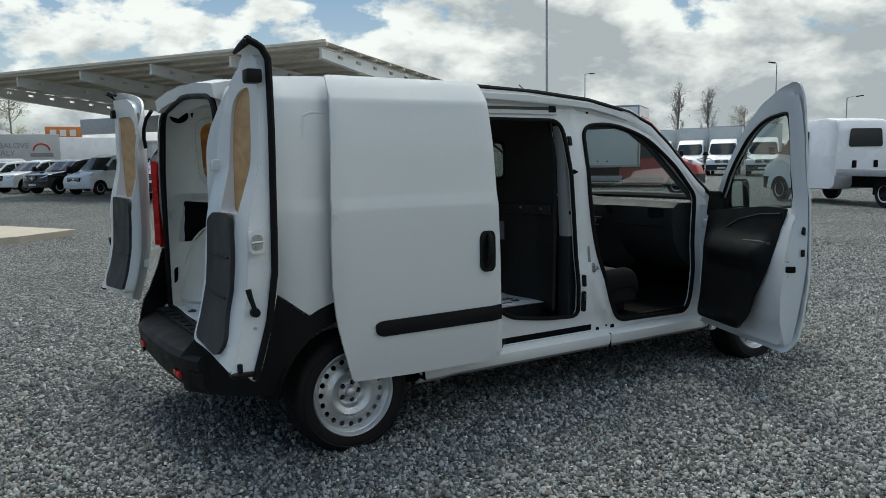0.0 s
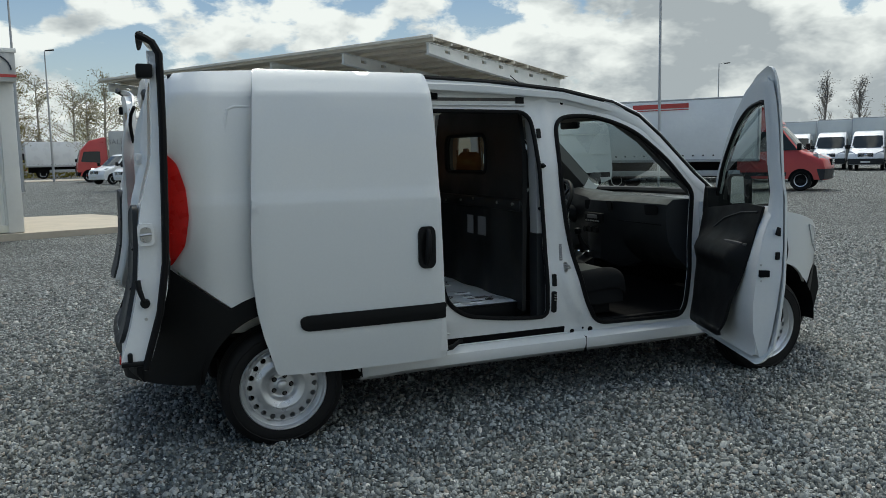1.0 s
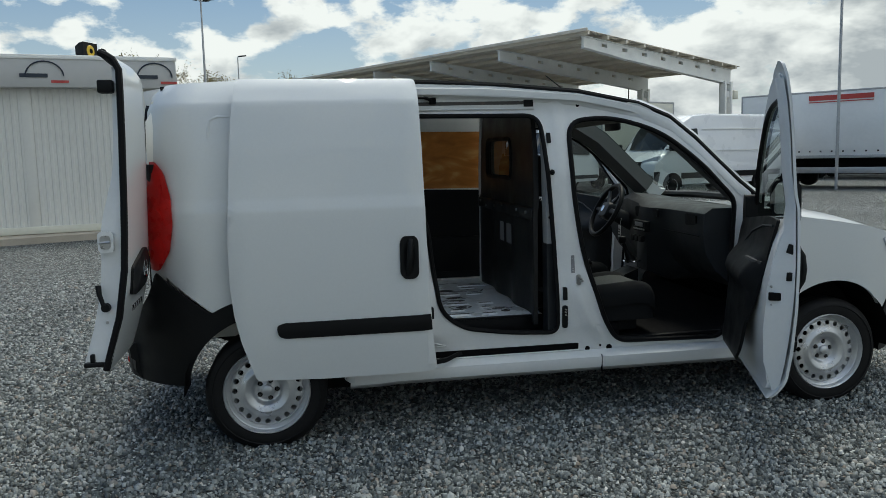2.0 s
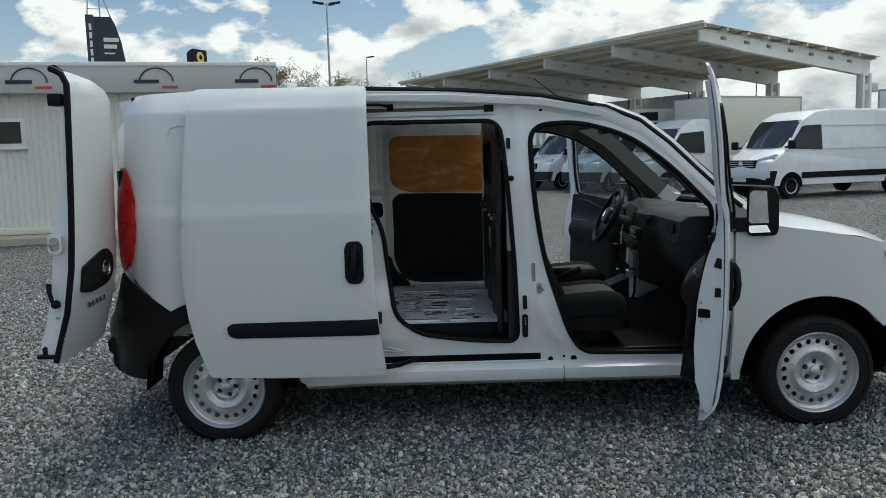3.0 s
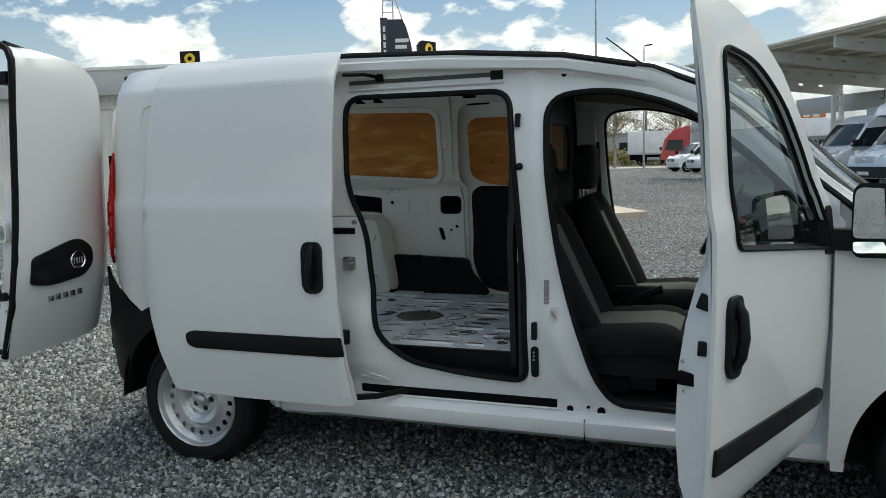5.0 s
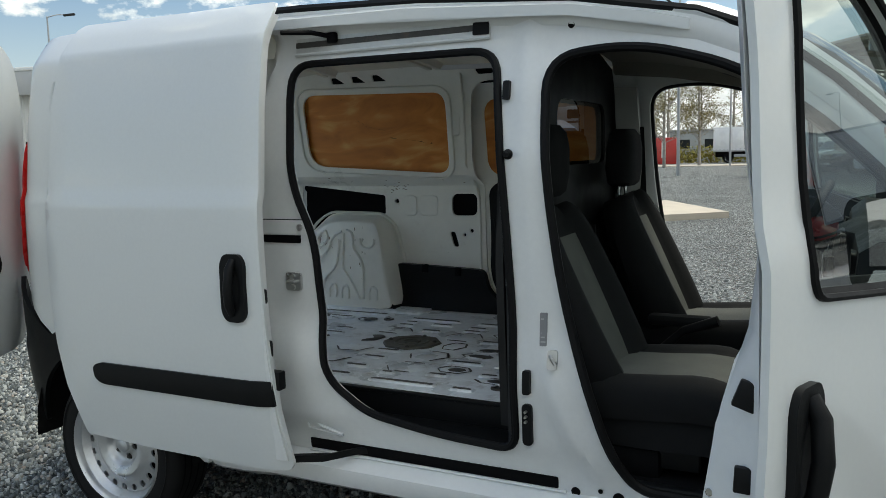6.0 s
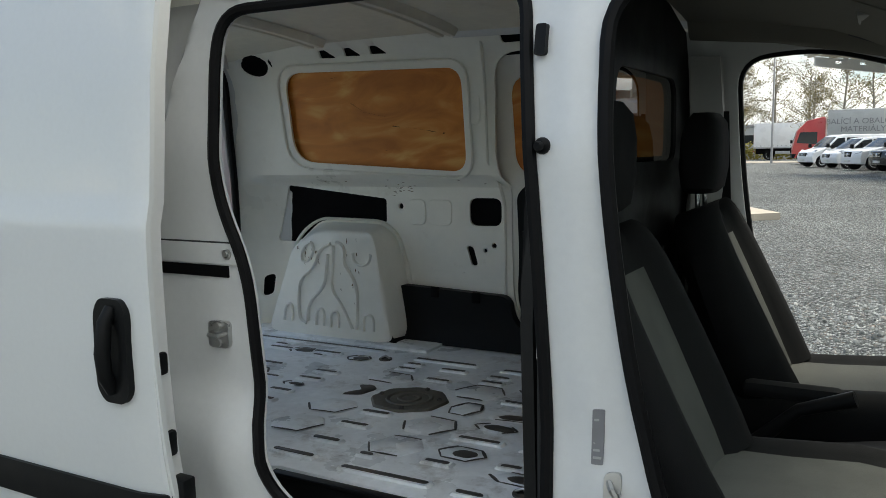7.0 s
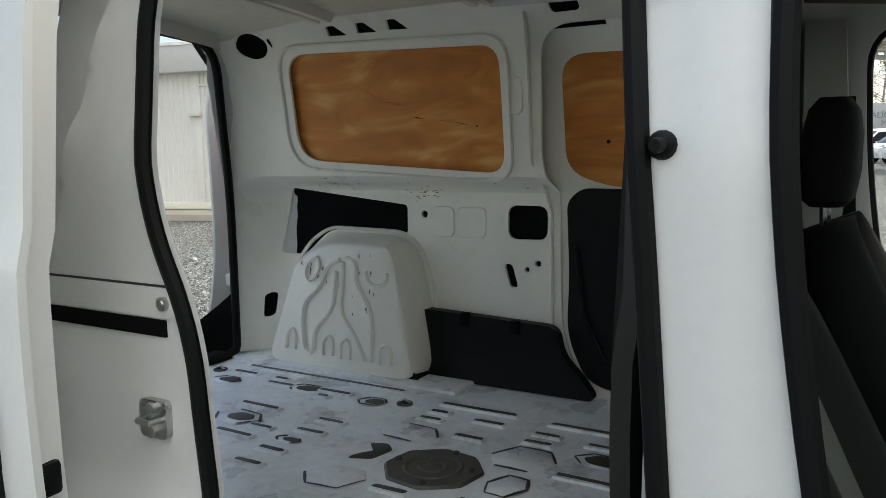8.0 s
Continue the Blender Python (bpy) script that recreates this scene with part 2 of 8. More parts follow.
M_carblack = mat("black_car_paint", (0.012, 0.012, 0.014), 0.2, vary=0.05, scale=1, fine=8, bump=0.0, coat=0.6)
M_carglass = mat("dark_car_glass", (0.02, 0.025, 0.027), 0.08, vary=0.1, scale=1, bump=0.0, rough_vary=0.03, spec=0.3)
M_lens = mat("clear_headlamp", (0.60, 0.62, 0.64), 0.12, 0.3, vary=0.2, scale=20, bump=0.0, coat=0.5)
M_orange = mat("orange_sign", (0.62, 0.20, 0.05), 0.5)
M_navy = mat("dark_blue_sign", (0.018, 0.028, 0.045), 0.5, vary=0.1)
M_paver = mat("sand_concrete", (0.42, 0.37, 0.30), 0.85, vary=0.12, scale=2, fine=40, bump=0.2, dist=0.004, each=0.06)
M_bark = mat("birch_bark", (0.30, 0.28, 0.25), 0.9, vary=0.3, scale=4, fine=30, bump=0.3)
M_leaf = mat("spring_leaves", (0.20, 0.17, 0.065), 0.7, vary=0.3, scale=2, fine=20, bump=0.0)
M_twig = mat("bare_twigs", (0.20, 0.18, 0.16), 0.9, vary=0.25, scale=3, bump=0.0)
M_hedge = mat("yellow_hedge_leaves", (0.24, 0.21, 0.04), 0.8, vary=0.3, scale=3, bump=0.0)
G_smoke = glass("smoked_glass", (0.80, 0.82, 0.74), clear=0.5)
G_tint = glass("tinted_glass", (0.78, 0.90, 0.86), clear=0.72)


def plywood():
    m = bpy.data.materials.new("plywood")
    m.use_nodes = True
    n, l = m.node_tree.nodes, m.node_tree.links
    b = n["Principled BSDF"]
    tc = n.new("ShaderNodeTexCoord")
    mp = n.new("ShaderNodeMapping")
    mp.inputs["Scale"].default_value = (1.5, 2.0, 4.2)
    l.new(tc.outputs["Object"], mp.inputs[0])
    ns = n.new("ShaderNodeTexNoise")
    ns.inputs["Scale"].default_value, ns.inputs["Detail"].default_value, ns.inputs["Distortion"].default_value = 1.7, 5, 2.2
    l.new(mp.outputs[0], ns.inputs["Vector"])
    wv = n.new("ShaderNodeTexWave")
    wv.wave_type, wv.bands_direction = "BANDS", "Z"
    wv.inputs["Scale"].default_value, wv.inputs["Distortion"].default_value, wv.inputs["Detail"].default_value = 0.55, 14, 3
    l.new(mp.outputs[0], wv.inputs["Vector"])
    ad = n.new("ShaderNodeMath")
    ad.operation = "MULTIPLY_ADD"
    l.new(wv.outputs["Fac"], ad.inputs[0])
    ad.inputs[1].default_value = 0.16
    l.new(ns.outputs["Fac"], ad.inputs[2])
    cr = n.new("ShaderNodeValToRGB")
    cr.color_ramp.elements[0].position, cr.color_ramp.elements[0].color = 0.36, (0.52, 0.165, 0.022, 1)
    cr.color_ramp.elements[1].position, cr.color_ramp.elements[1].color = 0.88, (0.86, 0.50, 0.16, 1)
    mid = cr.color_ramp.elements.new(0.60)
    mid.color = (0.68, 0.245, 0.038, 1)
    l.new(ad.outputs[0], cr.inputs[0])
    l.new(cr.outputs[0], b.inputs["Base Color"])
    b.inputs["Roughness"].default_value = 0.5
    bp = n.new("ShaderNodeBump")
    bp.inputs["Strength"].default_value, bp.inputs["Distance"].default_value = 0.15, 0.002
    l.new(wv.outputs["Fac"], bp.inputs["Height"])
    l.new(bp.outputs[0], b.inputs["Normal"])
    return m


M_ply = plywood()


def gravel_mat(name, scale, relief):
    m = bpy.data.materials.new(name)
    m.use_nodes = True
    n, l = m.node_tree.nodes, m.node_tree.links
    b = n["Principled BSDF"]
    tc = n.new("ShaderNodeTexCoord")
    vo = n.new("ShaderNodeTexVoronoi")
    vo.inputs["Scale"].default_value = scale
    l.new(tc.outputs["Object"], vo.inputs["Vector"])
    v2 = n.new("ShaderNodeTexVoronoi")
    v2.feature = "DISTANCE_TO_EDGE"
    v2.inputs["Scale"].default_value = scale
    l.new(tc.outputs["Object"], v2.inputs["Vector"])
    big = n.new("ShaderNodeTexNoise")
    big.inputs["Scale"].default_value, big.inputs["Detail"].default_value = 0.45, 6
    l.new(tc.outputs["Object"], big.inputs["Vector"])
    cr = n.new("ShaderNodeValToRGB")
    cr.color_ramp.elements[0].color = (0.025, 0.03, 0.03, 1)
    cr.color_ramp.elements[1].color = (0.70, 0.73, 0.70, 1)
    e = cr.color_ramp.elements.new(0.55)
    e.color = (0.20, 0.222, 0.214, 1)
    sp = n.new("ShaderNodeSeparateColor")
    l.new(vo.outputs["Color"], sp.inputs[0])
    l.new(sp.outputs[0], cr.inputs[0])
    br = n.new("ShaderNodeMix")
    br.data_type = "RGBA"
    br.inputs[7].default_value = (0.25, 0.21, 0.17, 1)
    warm = n.new("ShaderNodeMath")
    warm.operation = "GREATER_THAN"
    warm.inputs[1].default_value = 0.93
    l.new(sp.outputs[1], warm.inputs[0])
    l.new(warm.outputs[0], br.inputs[0])
    l.new(cr.outputs[0], br.inputs[6])
    mr = n.new("ShaderNodeMapRange")
    mr.inputs["From Min"].default_value, mr.inputs["From Max"].default_value = 0.3, 0.7
    mr.inputs["To Min"].default_value, mr.inputs["To Max"].default_value = 0.8, 1.2
    l.new(big.outputs["Fac"], mr.inputs["Value"])
    sc = n.new("ShaderNodeVectorMath")
    sc.operation = "SCALE"
    l.new(br.outputs[2], sc.inputs[0])
    l.new(mr.outputs[0], sc.inputs["Scale"])
    er = n.new("ShaderNodeMapRange")
    er.inputs["From Max"].default_value = 0.28
    l.new(v2.outputs["Distance"], er.inputs["Value"])
    # shade of the gaps between stones, put into the colour at cell edges
    gap_shade = n.new("ShaderNodeMapRange")
    gap_shade.inputs["From Min"].default_value, gap_shade.inputs["From Max"].default_value = 0.02, 0.16
    gap_shade.inputs["To Min"].default_value, gap_shade.inputs["To Max"].default_value = 0.22, 1.0
    l.new(v2.outputs["Distance"], gap_shade.inputs["Value"])
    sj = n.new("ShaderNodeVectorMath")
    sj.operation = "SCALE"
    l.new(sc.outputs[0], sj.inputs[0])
    l.new(gap_shade.outputs[0], sj.inputs["Scale"])
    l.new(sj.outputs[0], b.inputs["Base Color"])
    b.inputs["Roughness"].default_value = 0.75
    bp = n.new("ShaderNodeBump")
    bp.inputs["Strength"].default_value, bp.inputs["Distance"].default_value = relief, 0.02
    l.new(er.outputs[0], bp.inputs["Height"])
    l.new(bp.outputs[0], b.inputs["Normal"])
    return m


def stone_mat():
    m = bpy.data.materials.new("loose_gravel")
    m.use_nodes = True
    n, l = m.node_tree.nodes, m.node_tree.links
    b = n["Principled BSDF"]
    ge = n.new("ShaderNodeNewGeometry")
    cr = n.new("ShaderNodeValToRGB")
    cr.color_ramp.elements[0].color = (0.035, 0.043, 0.043, 1)
    cr.color_ramp.elements[1].color = (0.66, 0.65, 0.61, 1)
    for p, c in ((0.45, (0.125, 0.140, 0.136, 1)), (0.88, (0.36, 0.38, 0.365, 1)), (0.95, (0.24, 0.20, 0.16, 1)), (0.98, (0.34, 0.33, 0.30, 1))):
        cr.color_ramp.elements.new(p).color = c
    l.new(ge.outputs["Random Per Island"], cr.inputs[0])
    tc = n.new("ShaderNodeTexCoord")
    ns = n.new("ShaderNodeTexNoise")
    ns.inputs["Scale"].default_value = 140
    l.new(tc.outputs["Object"], ns.inputs["Vector"])
    mr = n.new("ShaderNodeMapRange")
    mr.inputs["To Min"].default_value, mr.inputs["To Max"].default_value = 0.7, 1.3
    l.new(ns.outputs["Fac"], mr.inputs["Value"])
    sc = n.new("ShaderNodeVectorMath")
    sc.operation = "SCALE"
    l.new(cr.outputs[0], sc.inputs[0])
    l.new(mr.outputs[0], sc.inputs["Scale"])
    l.new(sc.outputs[0], b.inputs["Base Color"])
    b.inputs["Roughness"].default_value = 0.6
    return m


M_ceil = mat("grimy_roof_primer", (0.72, 0.70, 0.61), 0.5, vary=0.12, scale=3, fine=25, bump=0.05, dirt=(0.36, 0.31, 0.23), dirt_amt=0.08, dirt_scale=5)
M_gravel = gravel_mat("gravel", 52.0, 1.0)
M_stone = stone_mat()

# ---- mesh helpers ----
from mathutils.geometry import delaunay_2d_cdt


def thing(name, label, category, at=(0, 0, 0), rz=0, group="", kind=""):
    ob = new(name)
    ob.empty_display_size = 0.2
    ob.matrix_world = pose(*at, 0, 0, rz)
    return tagged(ob, label, category, group, kind)


def finish(name, bm, material, parent=None, label="", smooth=True, keep=False):
    me = bpy.data.meshes.new(name)
    if not keep:
        bmesh.ops.recalc_face_normals(bm, faces=bm.faces)
    bm.to_mesh(me)
    bm.free()
    for m in material if isinstance(material, (list, tuple)) else (material,):
        me.materials.append(m)
    if smooth:
        me.polygons.foreach_set("use_smooth", [True] * len(me.polygons))
        me.set_sharp_from_angle(angle=radians(38))
    ob = new(name, me)
    if parent:
        ob.parent = parent
    if label:
        tagged(ob, label)
    return ob


def part(name, bm, material, parent, label="", smooth=True):
    """Links a bmesh as one mesh under a thing or a part; its vertices are in the parent's own coordinates."""
    return finish(name, bm, material, parent, label, smooth)


def rounded(pts, r=0.03, n=5):
    """A closed polygon with its corners rounded; a point may bring its own radius."""
    out = []
    k = len(pts)
    for i, p in enumerate(pts):
        rad = p[2] if len(p) > 2 else r
        a, b, c = Vector(pts[i - 1][:2]), Vector(p[:2]), Vector(pts[(i + 1) % k][:2])
        u, v = (a - b), (c - b)
        d = min(rad, u.length * 0.45, v.length * 0.45)
        if d < 1e-4:
            out.append(tuple(b))
            continue
        s, e = b + u.normalized() * d, b + v.normalized() * d
        for j in range(n + 1):
            t = j / n
            q = s * (1 - t) ** 2 + b * 2 * t * (1 - t) + e * t ** 2
            out.append((q.x, q.y))
    return out


def circle(cx, cy, r, n=16, ry=None):
    return [(cx + r * math.cos(2 * math.pi * i / n), cy + (ry or r) * math.sin(2 * math.pi * i / n)) for i in range(n)]


def inside(p, poly):
    x, y = p
    hit = False
    j = len(poly) - 1
    for i in range(len(poly)):
        (xi, yi), (xj, yj) = poly[i], poly[j]
        if (yi > y) != (yj > y) and x < (xj - xi) * (y - yi) / (yj - yi) + xi:
            hit = not hit
        j = i
    return hit


def subdiv(poly, step):
    out = []
    for i, p in enumerate(poly):
        q = poly[(i + 1) % len(poly)]
        d = math.dist(p, q)
        k = max(1, int(d / step))
        for j in range(k):
            out.append((p[0] + (q[0] - p[0]) * j / k, p[1] + (q[1] - p[1]) * j / k))
    return out


def panel(outline, holes=(), surf=None, thick=0.02, step=0.08, creases=()):
    """A sheet with holes, bent by surf(u, v, depth), with a front, a back and closed rims."""
    loops = [subdiv(outline, step)] + [subdiv(h, step) for h in holes]
    verts, faces = [], []
    for lp in loops:
        faces.append(list(range(len(verts), len(verts) + len(lp))))
        verts += lp
    us, vs = [p[0] for p in loops[0]], [p[1] for p in loops[0]]
    nu, nv = int((max(us) - min(us)) / step), int((max(vs) - min(vs)) / step)
    for v in creases:
        for i in range(1, 2 * nu + 2):
            p = (min(us) + (i - 0.5) * step * 0.5, v)
            if inside(p, loops[0]) and not any(inside(p, h) for h in loops[1:]):
                if min(math.dist(p, q) for lp in loops for q in lp) > 0.12 * step:
                    verts.append(p)
    for i in range(1, nu + 1):
        for j in range(1, nv + 1):
            p = (min(us) + (i - 0.37 * (j % 2)) * step, min(vs) + j * step)
            if any(abs(p[1] - v) < 0.35 * step for v in creases):
                continue
            if inside(p, loops[0]) and not any(inside(p, h) for h in loops[1:]):
                if min(math.dist(p, q) for lp in loops for q in lp) > 0.35 * step:
                    verts.append(p)
    edges = [(f[i], f[(i + 1) % len(f)]) for f in faces for i in range(len(f))]
    v2, _, f2, _, _, _ = delaunay_2d_cdt([Vector(v) for v in verts], edges, [], 0, 1e-6)
    keep = []
    for f in f2:
        c = (sum(v2[i].x for i in f) / 3, sum(v2[i].y for i in f) / 3)
        if inside(c, loops[0]) and not any(inside(c, h) for h in loops[1:]):
            keep.append(f)
    bm = bmesh.new()
    front = {i: bm.verts.new(surf(v2[i].x, v2[i].y, 0.0)) for f in keep for i in f}
    back = {i: bm.verts.new(surf(v2[i].x, v2[i].y, thick)) for i in front} if thick else None
    count = {}
    for f in keep:
        bm.faces.new([front[i] for i in f])
        if thick:
            bm.faces.new([back[i] for i in reversed(f)])
        for a, b in ((f[0], f[1]), (f[1], f[2]), (f[2], f[0])):
            count.setdefault((min(a, b), max(a, b)), []).append((a, b))
    if thick:
        for e in count.values():
            if len(e) == 1:
                a, b = e[0]
                bm.faces.new((front[b], front[a], back[a], back[b]))
    return bm


def box(x0, x1, y0, y1, z0, z1, bevel=0.0, seg=2, bm=None):
    bm2 = bmesh.new()
    bmesh.ops.create_cube(bm2, size=1, matrix=Matrix.Translation(((x0 + x1) / 2, (y0 + y1) / 2, (z0 + z1) / 2)) @ Matrix.Diagonal((abs(x1 - x0), abs(y1 - y0), abs(z1 - z0), 1)))
    if bevel:
        bmesh.ops.bevel(bm2, geom=bm2.edges[:], offset=bevel, segments=seg, affect="EDGES", profile=0.5)
    if bm is None:
        return bm2
    add(bm, bm2)
    return bm


def add(bm, other, m=None):
    """Joins the bmesh other into bm, at the pose m."""
    if m is not None:
        bmesh.ops.transform(other, matrix=m, verts=other.verts)
    me = bpy.data.meshes.new("tmp")
    other.to_mesh(me)
    other.free()
    bm.from_mesh(me)
    bpy.data.meshes.remove(me)
    return bm


def tube(path, r, n=8, closed=False, bm=None, flat=1.0):
    """A round bar along a path; r may be a list; flat squeezes it."""
    bm = bm or bmesh.new()
    pts = [Vector(p) for p in path]
    k = len(pts)
    rings = []
    prev = None
    for i, p in enumerate(pts):
        a = pts[i - 1] if (i or closed) else p
        b = pts[(i + 1) % k] if (i < k - 1 or closed) else p
        t = (b - a).normalized()
        if prev is None:
            ref = Vector((0, 0, 1)) if abs(t.z) < 0.9 else Vector((1, 0, 0))
            s = t.cross(ref).normalized()
        else:
            s = (prev - t * prev.dot(t)).normalized()
        prev = s
        o = t.cross(s)
        rad = r[i] if isinstance(r, (list, tuple)) else r
        rings.append([bm.verts.new(p + s * rad * math.cos(2 * math.pi * j / n) + o * rad * flat * math.sin(2 * math.pi * j / n)) for j in range(n)])
    for i in range(k if closed else k - 1):
        A, B = rings[i], rings[(i + 1) % k]
        for j in range(n):
            bm.faces.new((A[j], A[(j + 1) % n], B[(j + 1) % n], B[j]))
    if not closed:
        bm.faces.new(rings[0][::-1])
        bm.faces.new(rings[-1])
    return bm


def lathe(profile, n=48, axis="Y", closed=False, bm=None, caps=True):
    """Turns (radius, along) points about an axis."""
    bm = bm or bmesh.new()
    rings = []
    for r, h in profile:
        ring = []
        for j in range(n):
            a = 2 * math.pi * j / n
            c, s = r * math.cos(a), r * math.sin(a)
            ring.append(bm.verts.new({"Y": (c, h, s), "Z": (c, s, h), "X": (h, c, s)}[axis]))
        rings.append(ring)
    m = len(rings)
    for i in range(m if closed else m - 1):
        A, B = rings[i], rings[(i + 1) % m]
        for j in range(n):
            bm.faces.new((A[j], A[(j + 1) % n], B[(j + 1) % n], B[j]))
    if not closed and caps:
        for ring in (rings[0], rings[-1]):
            bm.faces.new(ring)
    return bm


def loft(sections, caps=True, bm=None, closed=True):
    """Skins a row of sections with the same number of points."""
    bm = bm or bmesh.new()
    rows = [[bm.verts.new(p) for p in s] for s in sections]
    k = len(rows[0])
    for a, b in zip(rows, rows[1:]):
        for j in range(k if closed else k - 1):
            bm.faces.new((a[j], a[(j + 1) % k], b[(j + 1) % k], b[j]))
    if caps and closed:
        bm.faces.new(rows[0][::-1])
        bm.faces.new(rows[-1])
    return bm


def interp(x, xs, ys):
    return float(np.interp(x, xs, ys))

# ---- the delivery van: x forward, rear axle at x = 0, its middle line at y = 0 ----
van = thing("delivery_van", "white delivery van with all its doors wide open, standing on gravel", "van", (0, 0, -0.02))
WB = 3.105


def half(x, z):
    """Half the van's outer width."""
    w = interp(z, (0.2, 0.3, 0.38, 0.55, 0.75, 0.95, 1.15, 1.215, 1.25, 1.5, 1.65, 1.72, 1.735, 1.783, 1.82, 1.845), (0.82, 0.846, 0.866, 0.893, 0.908, 0.912, 0.908, 0.905, 0.892, 0.866, 0.838, 0.822, 0.812, 0.777, 0.747, 0.715))
    if x < -0.27:
        w -= 0.2 * ((-0.27 - x) / 0.26) ** 2
    if x > 3.25:
        w -= 0.42 * ((x - 3.20) / 0.66) ** 2
    return w


def jamb(z):
    """Half the width of the door frames behind the doors."""
    return interp(z, (0.24, 0.265, 0.30, 0.335, 0.35, 0.372, 0.45, 0.5, 0.676, 0.85, 1.0, 1.34, 1.53, 1.66, 1.735, 1.775, 1.80, 1.84), (0.72, 0.775, 0.79, 0.788, 0.74, 0.733, 0.742, 0.754, 0.762, 0.742, 0.740, 0.739, 0.706, 0.668, 0.66, 0.675, 0.69, 0.69))


def roof_edge(x):
    return interp(x, (-0.66, -0.55, -0.4, -0.1, 0.5, 1.2, 1.7, 2.04, 2.216, 2.366, 2.6, 2.75), (1.70, 1.775, 1.815, 1.835, 1.835, 1.812, 1.768, 1.70, 1.625, 1.505, 1.275, 1.15))


CREASES = (1.195, 1.215, 1.25, 1.275, 1.65, 1.70, 1.72, 1.735, 1.783)


def on_side(s, out=0.0):
    return lambda x, z, d: (x, s * (half(x, z) + out - d), z)


def arc(cx, cz, r, a0, a1, n=14):
    return [(cx + r * math.cos(radians(a0 + (a1 - a0) * i / n)), cz + r * math.sin(radians(a0 + (a1 - a0) * i / n))) for i in range(n + 1)]


SLIDE_HOLE = rounded([(0.745, 1.655, 0.08), (1.480, 1.648, 0.08), (1.514, 1.29, 0.1), (1.543, 0.88, 0.1), (1.553, 0.476, 0.06), (1.30, 0.49, 0.1), (1.03, 0.53, 0.12), (0.905, 0.63, 0.1), (0.869, 0.90, 0.1), (0.852, 1.09, 0.08), (0.776, 1.25, 0.1), (0.762, 1.45, 0.1)], n=6)
FRONT_HOLE = rounded([(1.635, 1.615, 0.10), (1.88, 1.634, 0.12), (2.15, 1.555, 0.12), (2.36, 1.395, 0.1), (2.585, 1.165, 0.05), (2.565, 0.80, 0.1), (2.535, 0.392, 0.08), (1.90, 0.406, 0.08), (1.825, 0.52, 0.1), (1.70, 0.90, 0.2), (1.645, 1.28, 0.2)], n=6)

def lamp_surf(s, out):
    """The tail lamps bulge out from the tapering body."""
    return lambda x, z, d: (x, s * (half(x, z) + out - d + 0.045 * max(0, (-0.37 - x) / 0.17) ** 1.5 * math.exp(-((z - 1.16) / 0.27) ** 4)), z)


